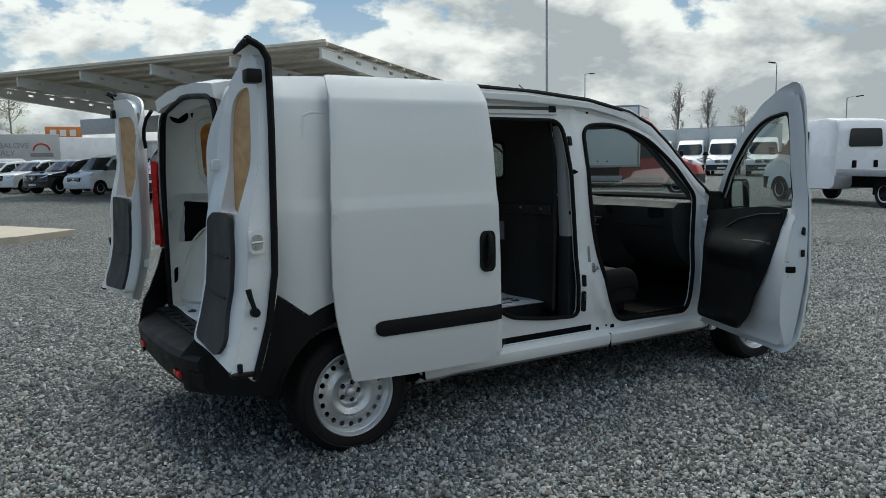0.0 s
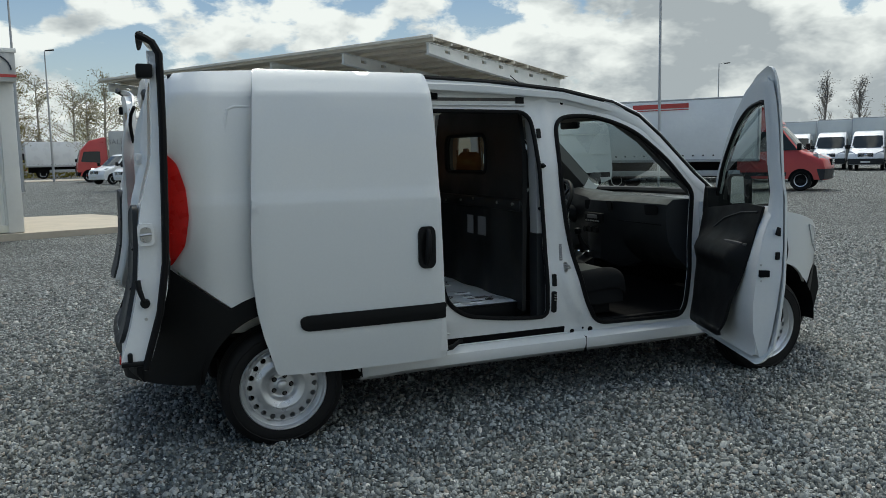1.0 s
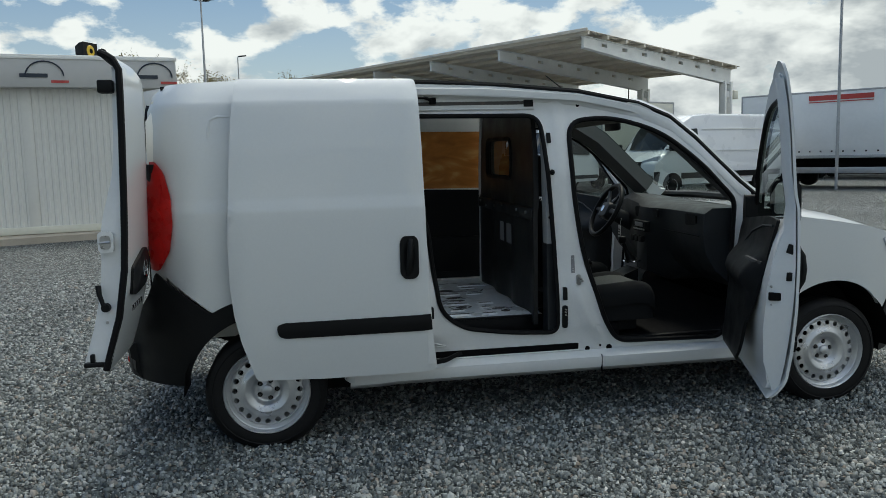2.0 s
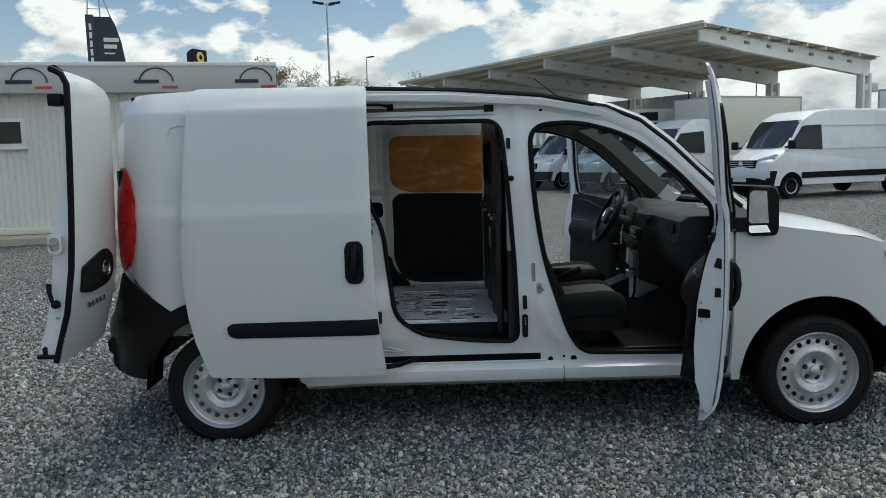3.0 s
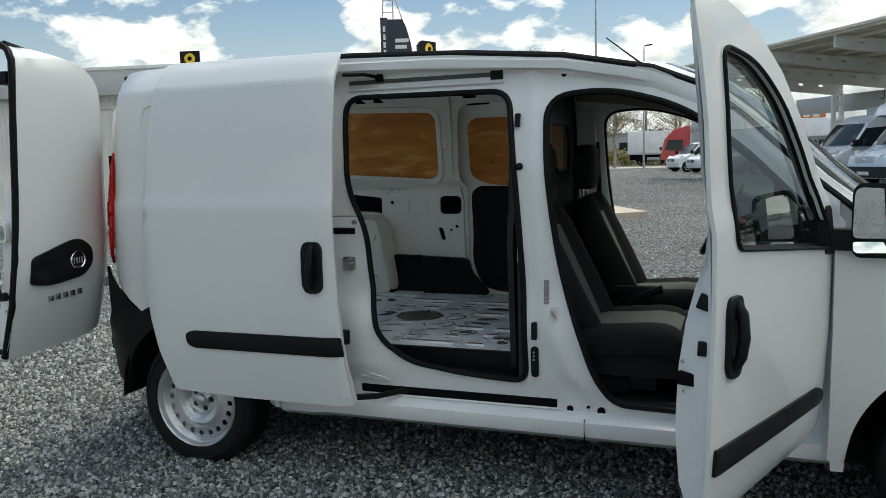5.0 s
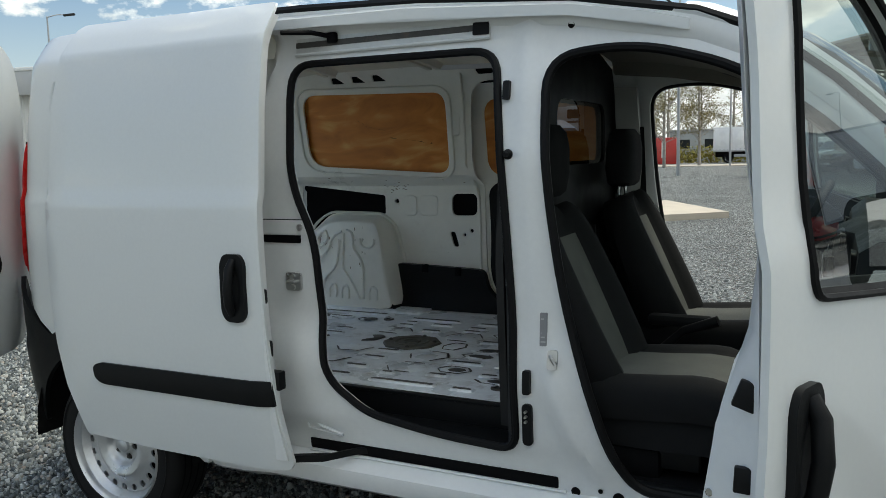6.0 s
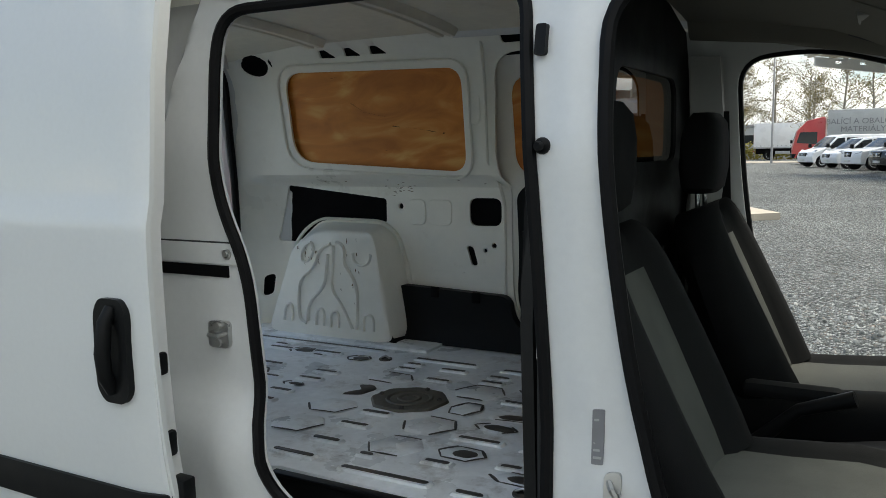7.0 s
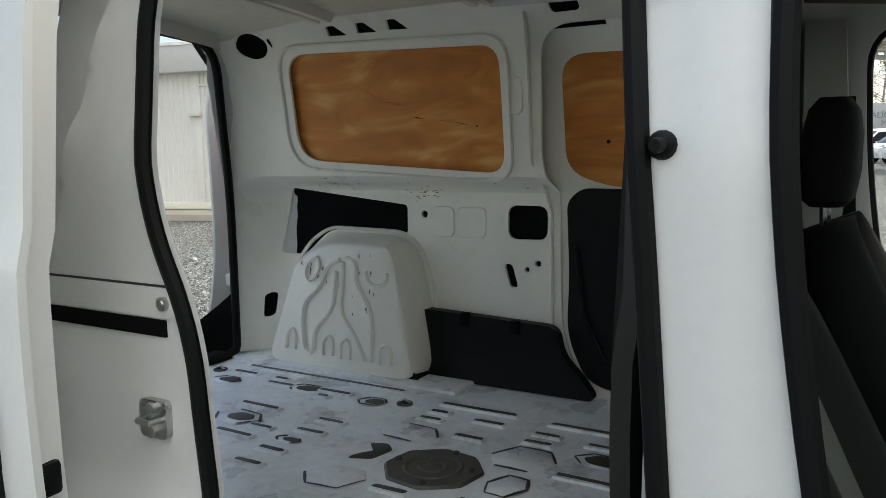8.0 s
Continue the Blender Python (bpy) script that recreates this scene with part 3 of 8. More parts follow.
# outer panels of both sides
for s in (-1, 1):
    end = 0.44 if s < 0 else 1.60
    quarter = [(-0.50, 0.925)] + [(-0.53, 1.2), (-0.535, 1.45), (-0.535, 1.60), (-0.525, 1.70), (-0.495, 1.78), (-0.42, 1.825), (-0.1, 1.84), (0.5, 1.84), (end, 1.80)]
    quarter += [(end, 0.30), (0.42, 0.30)] + arc(0, 0.31, 0.39, 2, 62, 8) + arc(0, 0.31, 0.462, 72, 120, 7) + [(-0.245, 0.725)]
    part("side_panel", panel(quarter, (), on_side(s), 0.02, 0.06, CREASES), M_paint, van)
    corner = rounded([(-0.505, 0.918)] + arc(0, 0.31, 0.472, 121, 72, 7) + arc(0, 0.31, 0.376, 72, 174, 14) + [(-0.72, 0.34), (-0.738, 0.50), (-0.685, 0.62), (-0.555, 0.80)], 0.015, 3)
    part("bumper_corner", panel(corner, (), lambda x, z, d, s=s: (x, s * (half(-0.2, z) + 0.004 - d - (0.17 if z < 0.65 else 0.2) * (max(0, -0.29 - x) / 0.30) ** 2.2), z), 0.02, 0.05), M_plast, van, "black plastic bumper corner")
    lamp = rounded([(-0.49, 1.455), (-0.44, 1.40), (-0.408, 1.28), (-0.403, 1.15), (-0.425, 1.02), (-0.488, 0.92), (-0.54, 0.92), (-0.54, 1.45)], 0.02, 4)
    tail = part("tail_lamp", panel(lamp, (), lamp_surf(s, 0.012), 0.015, 0.04), M_red, van, "red tail lamp")
    for z0, z1 in ((0.95, 1.08), (1.105, 1.22), (1.245, 1.40)):
        part("lamp_chamber", panel(rounded([(-0.535, z0), (-0.468, z0), (-0.45, (z0 + z1) / 2), (-0.468, z1), (-0.535, z1)], 0.025, 3), (), lamp_surf(s, 0.016), 0.01, 0.05), M_red, tail)
    fender = [(2.66, 0.30)] + [(2.66, 1.08), (2.72, 1.095), (2.95, 1.06), (3.10, 1.038), (3.33, 0.995), (3.50, 0.95), (3.64, 0.88), (3.73, 0.79), (3.77, 0.66)] + [(3.56, 0.62), (3.475, 0.52)] + arc(WB, 0.31, 0.395, 38, 178, 36) + [(2.705, 0.26), (2.665, 0.26)]
    part("fender", panel(fender, (), on_side(s), 0.02, 0.07), M_paint, van)
    fb = rounded([(3.56, 0.615), (3.77, 0.65), (3.81, 0.60), (3.81, 0.42), (3.75, 0.24), (3.52, 0.24), (3.505, 0.33), (3.485, 0.515)], 0.02, 3)
    part("bumper_side", panel(fb, (), on_side(s, 0.006), 0.03, 0.06), M_plast, van, "black plastic front bumper side")
    hl = rounded([(3.42, 0.935), (3.61, 0.875), (3.73, 0.76), (3.68, 0.71), (3.52, 0.78)], 0.03, 4)
    part("headlamp", panel(hl, (), on_side(s, 0.008), 0.04, 0.05), M_lens, van, "clear headlamp")
    # dark wheel housings
    for cx in (0, WB):
        bm = bmesh.new()
        for k in range(14):
            a, b = radians(180 * k / 14 - 2), radians(180 * (k + 1) / 14 + (2 if k == 13 else -2))
            v = [bm.verts.new((cx + 0.40 * math.cos(q), s * y, 0.31 + 0.40 * math.sin(q))) for q in (a, b) for y in ((0.64 if s < 0 else 0.69) if cx < 1 else 0.55, 0.884 if cx < 1 else 0.86)]
            bm.faces.new((v[0], v[1], v[3], v[2]))
        ring = [(cx + 0.41 * math.cos(radians(a)), s * ((0.64 if s < 0 else 0.69) if cx < 1 else 0.55), 0.31 + 0.41 * math.sin(radians(a))) for a in (range(-2, 145, 9) if cx < 1 else range(-2, 183, 10))]
        bm.faces.new([bm.verts.new(p) for p in ring])
        part("wheel_housing", bm, M_under, van, "black wheel housing")

for s in (-1, 1):
    part("corner_swage", tube([(-0.06, s * (half(-0.06, 1.66) - 0.004), 1.66), (-0.17, s * (half(-0.17, 1.66) - 0.004), 1.66), (-0.205, s * (half(-0.2, 1.645) - 0.004), 1.645), (-0.215, s * (half(-0.21, 1.60) - 0.004), 1.60), (-0.225, s * (half(-0.22, 1.4) - 0.006), 1.40)], [0.004, 0.009, 0.009, 0.009, 0.004], 8), M_paint, van)

# door frames of both sides with the sills
def relief(x, z):
    """Soft pressings of the door frame: a ridge with a hollow behind it, a swelling low on the rear pillar, the flare of the middle pillar."""
    r = 0.0
    if x < 0.8 and z > 1.15:
        xr = interp(z, (1.15, 1.2, 1.356, 1.485, 1.75), (0.52, 0.539, 0.589, 0.632, 0.70))
        k = min(1.0, (z - 1.15) / 0.06)
        r += k * (0.010 * math.exp(-((x - xr) / 0.018) ** 2) - min(0.07, 0.8 * max(0, xr - x)))
    if x < 0.85 and z < 1.06:
        r += 0.022 * max(0, min(1, (0.66 - x) / 0.10)) * min(1, (1.06 - z) / 0.06)
        r += 0.014 * math.exp(-((x - 0.80) / 0.05) ** 2 - ((z - 0.66) / 0.10) ** 2)
    if x < 1.0 and 0.44 < z < 0.86:
        k = max(0, min(1, (0.84 - z) / 0.12)) * max(0, min(1, (z - 0.44) / 0.05))
        r += 0.026 * k * k * (3 - 2 * k) * max(0, min(1, (0.98 - x) / 0.12))
    if 1.5 < x < 1.9 and 0.42 < z < 1.72:
        xc = interp(z, (0.45, 0.5, 0.62, 0.8, 1.0, 1.3, 1.7), (1.80, 1.75, 1.69, 1.635, 1.605, 1.59, 1.575))
        r += (0.013 + 0.012 * math.exp(-((z - 0.58) / 0.12) ** 2)) * math.exp(-((x - xc) / 0.030) ** 2)
    return r


for s in (-1, 1):
    f_sub = [(x, roof_edge(x) - 0.03) for x in (0.42, 1.2, 1.7, 2.04, 2.216, 2.366, 2.6)]
    outl = f_sub + [(2.70, 1.13), (2.69, 0.40), (2.70, 0.245), (0.42, 0.245), (0.42, 0.42), (0.42, 0.44)]
    holes = [SLIDE_HOLE, FRONT_HOLE] if s < 0 else [FRONT_HOLE]
    if s > 0:
        outl = [(x, z) for x, z in f_sub if x > 1.4] + outl[len(f_sub):-3] + [(1.45, 0.245), (1.45, 1.70)]
    part("door_frame", panel(outl, holes, lambda x, z, d, s=s: (x, s * (jamb(z) + relief(x, z) - d), z), 0.022, 0.03), M_jamb, van)

# step between the outer quarter panel and the door frame
zs = [0.42 + i * 0.06 for i in range(24)]
bm = loft([[(0.41, -half(0.7, z) + 0.002, z), (0.436, -half(0.7, z) - 0.001, z), (0.445, -half(0.7, z) + 0.012, z), (0.436, -half(0.7, z) + 0.035, z), (0.425, -jamb(z) + 0.03, z), (0.39, -jamb(z) + 0.03, z), (0.39, -half(0.7, z) + 0.04, z)] for z in zs])
part("pillar_flange", bm, M_jamb, van)
bm = loft([[(2.652, -half(2.66, z) + 0.001, z), (2.662, -half(2.66, z) - 0.001, z), (2.67, -half(2.66, z) + 0.02, z), (2.665, -jamb(z) - 0.004, z), (2.64, -jamb(z) + 0.01, z)] for z in [0.30 + i * 0.05 for i in range(17)]])
part("hinge_pillar", bm, M_jamb, van)

# white panels between the door frames and the roof mouldings
def mould_y(x):
    return interp(x, (-0.45, 0, 1.7, 2.04, 2.366, 2.74), (0.66, 0.69, 0.672, 0.675, 0.70, 0.745))


for s in (-1, 1):
    sec = []
    for x in (0.62, 0.9, 1.2, 1.45, 1.7, 1.88, 2.04, 2.13, 2.216, 2.30, 2.366, 2.48, 2.6, 2.68):
        re_ = roof_edge(x)
        y0, y1 = jamb(re_ - 0.06) + 0.003, mould_y(x)
        sec.append([(x, s * y0, re_ - 0.07), (x, s * (0.5 * (y0 + y1) + 0.012), re_ - 0.035), (x, s * (y1 + 0.008), re_ - 0.006), (x, s * (y1 - 0.01), re_ + 0.006), (x, s * (y1 - 0.06), re_ - 0.01), (x, s * (y0 - 0.03), re_ - 0.05)])
    part("cant_panel", loft(sec), M_jamb, van)

# rubber seals round the openings
def seal(hole, s, r, flat=1.0):
    pts = subdiv(hole, 0.05)
    return tube([(x, s * (jamb(z) + relief(x, z) + 0.004), z) for x, z in pts], r, 8, True)


part("door_seal", seal(SLIDE_HOLE, -1, 0.0125), M_rubber, van, "black rubber door seal")
for s in (-1, 1):
    part("door_seal", seal(FRONT_HOLE, s, 0.0135), M_rubber, van, "black rubber door seal")

# roof, with black drip mouldings along its edges
def roof_z(x, y):
    e = roof_edge(min(x, 2.02))
    return e + 0.045 * (1 - (y / 0.72) ** 2) - (0.03 * max(0, (abs(y) - 0.62) / 0.1) ** 2)


outl = [(-0.46, -0.60), (0.0, -0.72), (0.5, -0.73), (1.7, -0.70), (2.02, -0.69), (2.10, -0.4), (2.13, 0), (2.10, 0.4), (2.02, 0.69), (1.7, 0.70), (0.5, 0.73), (0.0, 0.72), (-0.46, 0.60), (-0.53, 0.4), (-0.545, 0), (-0.53, -0.4)]
part("roof", panel(outl, (), lambda x, y, d: (x, y, roof_z(x, y) - d - (0.05 * max(0, (x - 2.0) / 0.13))), 0.03, 0.1), M_paint, van)
for s in (-1, 1):
    xs = (-0.45, 0.2, 0.8, 1.3, 1.7, 1.9, 2.04, 2.216, 2.366, 2.5, 2.62, 2.74)
    part("roof_moulding", tube([(x, s * interp(x, (-0.45, 0, 1.7, 2.04, 2.366, 2.74), (0.66, 0.69, 0.672, 0.675, 0.70, 0.745)), roof_edge(x) + 0.006) for x in xs], 0.013, 6), M_plast, van, "black roof moulding")
    # windscreen pillar between the moulding and the glass
    sec = []
    for x in (1.98, 2.04, 2.13, 2.216, 2.30, 2.366, 2.5, 2.62, 2.76, 2.80):
        y = interp(x, (1.98, 2.366, 2.80), (0.685, 0.70, 0.75))
        z = roof_edge(x)
        sec.append([(x, s * y, z), (x + 0.035, s * (y - 0.035), z + 0.022), (x + 0.045, s * (y - 0.08), z + 0.012), (x - 0.02, s * (y - 0.10), z - 0.05), (x - 0.04, s * (y - 0.03), z - 0.06)])
    part("windscreen_pillar", loft(sec), M_paint, van)
    sec = []
    for x in (1.98, 2.13, 2.3, 2.5, 2.68):
        y = interp(x, (1.98, 2.366, 2.80), (0.685, 0.70, 0.75))
        z = roof_edge(x)
        sec.append([(x + 0.062, s * (y - 0.085), z + 0.02), (x - 0.015, s * (y - 0.135), z - 0.05), (x - 0.055, s * (y - 0.06), z - 0.085), (x - 0.05, s * (y - 0.03), z - 0.075)])
    part("pillar_trim", loft(sec), M_pillard, van, "dark grey plastic pillar trim")

# windscreen
rows = []
for k in range(9):
    t = k / 8
    row = []
    for j in range(13):
        y = -0.66 + 1.32 * j / 12
        y *= 1 + 0.12 * t
        bow = 1 - (y / (0.66 * (1 + 0.12 * t))) ** 2
        x = 2.03 + 0.78 * t + bow * (0.09 + 0.08 * t)
        z = roof_edge(2.03 + 0.74 * t) + 0.02 + 0.035 * bow * (1 - t) - 0.01 * t
        row.append((x, y, z))
    rows.append(row)
ws = part("windscreen", loft(rows, False, None, False), G_tint, van, "clear windscreen")
ws.visible_shadow = False
part("scuttle", tube([(2.86, -0.74, 1.125), (2.96, -0.4, 1.13), (2.99, 0, 1.13), (2.96, 0.4, 1.13), (2.86, 0.74, 1.125)], 0.05, 8, False, None, 0.5), M_plast, van, "black plastic scuttle")
# bonnet and nose
rows = []
for x, zc, w in ((2.80, 1.105, 0.83), (2.95, 1.095, 0.835), (3.10, 1.085, 0.835), (3.33, 1.055, 0.81), (3.52, 1.0, 0.74), (3.66, 0.92, 0.63), (3.76, 0.82, 0.52), (3.81, 0.71, 0.47), (3.84, 0.60, 0.45)):
    rows.append([(x + 0.10 * (1 - (j / 7) ** 2) * max(0, (x - 3.3) / 0.6), w * j / 7, zc - (0.055 if x < 3.7 else 0.03) * abs(j / 7) ** 2.5) for j in range(-7, 8)])
part("bonnet", loft(rows, False, None, False), M_paint, van)
bm = loft([[(x, y, z) for x, z in ((3.84 - 0.42 * abs(y) ** 2, 0.65), (3.95 - 0.46 * abs(y) ** 2, 0.60), (3.98 - 0.46 * abs(y) ** 2, 0.45), (3.92 - 0.44 * abs(y) ** 2, 0.26), (3.72 - 0.3 * abs(y) ** 2, 0.24), (3.69 - 0.3 * abs(y) ** 2, 0.62))] for y in (-0.62, -0.5, -0.25, 0, 0.25, 0.5, 0.62)])
part("front_bumper", bm, M_plast, van, "black plastic front bumper")

# rear bumper: a section swept round the tail
sec = []
for y in (-0.63, -0.55, -0.45, -0.3, 0, 0.3, 0.45, 0.55, 0.63):
    o = 0.16 * (abs(y) / 0.8) ** 4.5 + 0.03 * (abs(y) / 0.8) ** 2 - 0.03
    sec.append([(-0.50, y, 0.545), (-0.64 + o, y, 0.545), (-0.715 + o, y, 0.53), (-0.735 + o, y, 0.505), (-0.73 + o, y, 0.455), (-0.71 + o, y, 0.44), (-0.71 + o, y, 0.385), (-0.68 + o, y, 0.34), (-0.50, y, 0.33)])
part("rear_bumper", loft(sec), M_plast, van, "black plastic rear bumper")
for y in (-0.40, 0.40):
    part("reflector", box(-0.742, -0.72, y - 0.06, y + 0.06, 0.395, 0.425, 0.004), M_red, van, "red reflector")
part("tail_sill", box(-0.60, -0.50, -0.65, 0.65, 0.535, 0.562, 0.006), M_plast, van, "black ribbed sill plate")
for i in range(9):
    part("sill_rib", box(-0.595, -0.51, -0.5 + i * 0.12, -0.46 + i * 0.12, 0.562, 0.567), M_plast, van)

# tail frame: corner posts and a header round the rear opening
for s in (-1, 1):
    if s < 0:
        prof = [(-0.46, 0.78), (-0.515, 0.715), (-0.54, 0.695), (-0.55, 0.675), (-0.54, 0.662), (-0.515, 0.675), (-0.45, 0.755)]
        sec = []
        for z in (0.50, 0.60, 0.75, 0.92, 1.2, 1.45, 1.56, 1.64, 1.70):
            t = max(0, (z - 1.45) / 0.3)
            sec.append([(x + 0.03 * t, s * (y * 1.0 + (half(-0.2, z) - 0.905) * 0.95 - 0.02 * t), z) for x, y in prof])
        part("corner_post", loft(sec), M_jamb, van)
    o = 0.06 if s > 0 else 0.0
    bm = loft([[(x, s * (y + o), z) for x, y in ((-0.515, 0.745), (-0.537, 0.715), (-0.53, 0.70), (-0.48, 0.75))] for z in (0.93, 1.1, 1.3, 1.44)])
    part("lamp_backing", bm, M_plast, van, "black lamp backing with yellow caps")
    for z in (1.0, 1.05):
        part("lamp_cap", lathe([(0.012, -0.55), (0.012, -0.53)], 10, "X"), M_yellow, van).location = (0, s * (0.712 + o), z)
bm = loft([[(-0.53, 0.755, z), (-0.562, 0.742, z), (-0.566, 0.722, z), (-0.535, 0.715, z)] for z in (0.94, 1.1, 1.3, 1.45)])
part("lamp_rear", bm, M_red, van, "red tail lamp edge")
rear_loop = rounded([(-0.665, 0.56, 0.04), (0.675, 0.56, 0.04), (0.68, 1.2, 0.2), (0.63, 1.735, 0.12), (0, 1.79, 0.3), (-0.57, 1.745, 0.12), (-0.66, 1.2, 0.2)], n=6)
part("tail_seal", tube([(-0.545 + 0.03 * max(0, z - 1.4) + 0.037 * max(0.0, min(1.0, y / 0.5)), y, z) for y, z in subdiv(rear_loop, 0.06)], 0.016, 8, True), M_rubber, van, "black rubber tail seal")
bm = loft([[(-0.55, y, 1.80 + 0.04 * (1 - (y / 0.6) ** 2)), (-0.54, y, 1.735 + 0.045 * (1 - (y / 0.6) ** 2)), (-0.42, y, 1.70 + 0.045 * (1 - (y / 0.6) ** 2)), (-0.45, y, 1.82 + 0.04 * (1 - (y / 0.6) ** 2))] for y in (-0.585, -0.5, -0.3, 0, 0.3, 0.5, 0.585)])
part("tail_header", bm, M_jamb, van)

# ---- underbody and cargo bay ----
part("underbody", box(-0.25, 3.6, -0.66, 0.66, 0.22, 0.33, 0.03), M_under, van, "black underbody")
part("exhaust_box", box(-0.30, 0.35, -0.25, 0.2, 0.20, 0.34, 0.05), M_under, van)
FZ = 0.541  # load floor


def floor_part(name, outl, m, z, h, label="", bev=0.006):
    """A low pressed swage or plate on the floor."""
    o2 = rounded([(x, y) for x, y in outl], 0.012, 2)
    c = (sum(p[0] for p in o2) / len(o2), sum(p[1] for p in o2) / len(o2))
    bm = bmesh.new()
    low = [bm.verts.new((x, y, z)) for x, y in o2]
    top = [bm.verts.new((x + (c[0] - x) * min(0.4, bev / max(0.01, math.dist((x, y), c))), y + (c[1] - y) * min(0.4, bev / max(0.01, math.dist((x, y), c))), z + h)) for x, y in o2]
    bm.faces.new(top)
    for i in range(len(o2)):
        bm.faces.new((low[i], low[(i + 1) % len(o2)], top[(i + 1) % len(o2)], top[i]))
    return part(name, bm, m, bay_floor, label)


bay_floor = part("load_floor", panel([(-0.55, -0.60), (0.60, -0.60), (0.72, -0.515), (1.53, -0.535), (1.53, 0.85), (-0.55, 0.85)], (), lambda x, y, d: (x, y, FZ - d), 0.02, 0.2), M_floor, van, "scuffed white ribbed load floor")
rnd = random.Random(4)


def hexa(cx, cy, a, b, rz=0.0):
    pts = [(-a, -0.1 * b), (-0.55 * a, -b), (0.5 * a, -b), (a, 0.1 * b), (0.55 * a, b), (-0.5 * a, b)]
    c, s = math.cos(rz), math.sin(rz)
    return [(cx + x * c - y * s, cy + x * s + y * c) for x, y in pts]


def swage(x0, x1, cy, w=0.027):
    """A raised rib with its top worn to the dark primer."""
    floor_part("floor_rib", [(x0 - 0.008, cy - w / 2 - 0.006), (x1 + 0.008, cy - w / 2 - 0.006), (x1 + 0.008, cy + w / 2 + 0.006), (x0 - 0.008, cy + w / 2 + 0.006)], M_floor, FZ, 0.007, "", 0.007)
    a, b = rnd.uniform(0.0, 0.008), rnd.uniform(0.0, 0.008)
    floor_part("worn_rib_top", [(x0 + a, cy - w * rnd.uniform(0.22, 0.36)), (x1 - b, cy - w * rnd.uniform(0.22, 0.36)), (x1 - a, cy + w * rnd.uniform(0.22, 0.36)), (x0 + b, cy + w * rnd.uniform(0.22, 0.36))], M_rub, FZ + 0.0072, 0.0012, "", 0.002)


def pad_rim(cx, cy, a, b, worn=0.0):
    """A flat six-sided pressing with a worn dark edge on some of its sides."""
    tilt = rnd.uniform(-0.12, 0.12)
    floor_part("floor_pad", hexa(cx, cy, a, b, tilt), M_floor, FZ, 0.0045, "", 0.008)
    o = hexa(cx, cy, a * 0.965, b * 0.955, tilt)
    for i in range(6):
        if rnd.random() < 0.72:
            (xa, ya), (xb, yb) = o[i], o[(i + 1) % 6]
            k = rnd.uniform(0.003, 0.0058)
            part("worn_edge", tube([(xa, ya, FZ + 0.0042), ((xa + xb) / 2, (ya + yb) / 2, FZ + 0.0046), (xb, yb, FZ + 0.0042)], [k * 0.7, k, k * 0.6], 5, False, None, 0.35), M_rub, bay_floor)
    if worn:
        floor_part("worn_pad", hexa(cx + 0.01, cy, a * worn, b * worn, tilt), M_rub, FZ + 0.0046, 0.0008, "", 0.004)


for x0, x1, cy in ((-0.35, 0.34, 0.585), (-0.36, -0.24, 0.51), (-0.16, -0.10, 0.51), (-0.07, 0.09, 0.255), (0.10, 0.15, 0.425), (0.51, 0.77, 0.54), (0.51, 0.58, 0.465), (0.51, 0.59, 0.40), (0.67, 0.77, 0.45),
                   (0.25, 0.35, 0.245), (0.25, 0.35, 0.15), (0.68, 0.77, 0.32), (0.25, 0.34, -0.005), (0.25, 0.35, -0.10), (0.88, 1.12, 0.525), (0.87, 0.95, 0.435), (0.87, 0.95, 0.37), (1.03, 1.12, 0.42)):
    swage(x0, x1, cy)
for x0, x1, cy in ((1.03, 1.19, 0.20), (0.67, 0.77, -0.065), (0.04, 0.18, 0.04), (0.10, 0.19, 0.115), (0.67, 0.77, -0.18), (0.67, 0.77, -0.315), (0.63, 0.77, -0.435), (0.87, 1.13, -0.455), (1.04, 1.12, -0.325), (1.04, 1.18, -0.14),
                   (1.24, 1.33, -0.145), (1.23, 1.30, -0.275), (1.20, 1.28, -0.46), (0.86, 0.91, -0.36), (1.24, 1.45, 0.52), (1.24, 1.33, 0.42), (1.24, 1.34, 0.19), (-0.15, -0.03, 0.46), (0.07, 0.20, 0.475), (0.25, 0.35, -0.25), (0.25, 0.35, -0.40), (-0.30, -0.16, 0.16), (-0.28, -0.14, -0.05)):
    swage(x0, x1, cy)
for cx, cy, a, b, worn in ((0.555, 0.28, 0.095, 0.06, 0), (0.92, 0.255, 0.09, 0.075, 0), (1.105, 0.33, 0.078, 0.04, 0.8), (0.555, -0.06, 0.088, 0.065, 0), (0.555, -0.235, 0.088, 0.07, 0), (0.925, -0.09, 0.088, 0.07, 0), (0.92, -0.27, 0.084, 0.07, 0.0), (1.11, -0.245, 0.072, 0.045, 0.55),
                           (1.115, 0.07, 0.078, 0.03, 0.7), (1.11, -0.03, 0.072, 0.03, 0.75), (0.955, 0.085, 0.052, 0.06, 0), (0.30, 0.455, 0.052, 0.035, 0.7), (0.285, 0.075, 0.046, 0.02, 0.7), (0.02, 0.15, 0.09, 0.05, 0.6), (-0.30, 0.42, 0.062, 0.03, 0.8), (1.32, -0.335, 0.09, 0.035, 0.6), (0.02, 0.465, 0.07, 0.035, 0.75), (1.30, 0.31, 0.08, 0.05, 0)):
    pad_rim(cx, cy, a, b, worn)
floor_part("worn_pad", [(0.505, 0.05), (0.52, 0.085), (0.548, 0.115), (0.50, 0.165), (0.55, 0.185), (0.585, 0.15), (0.57, 0.075)], M_rub, FZ, 0.004)
TX, TY = 0.745, 0.095
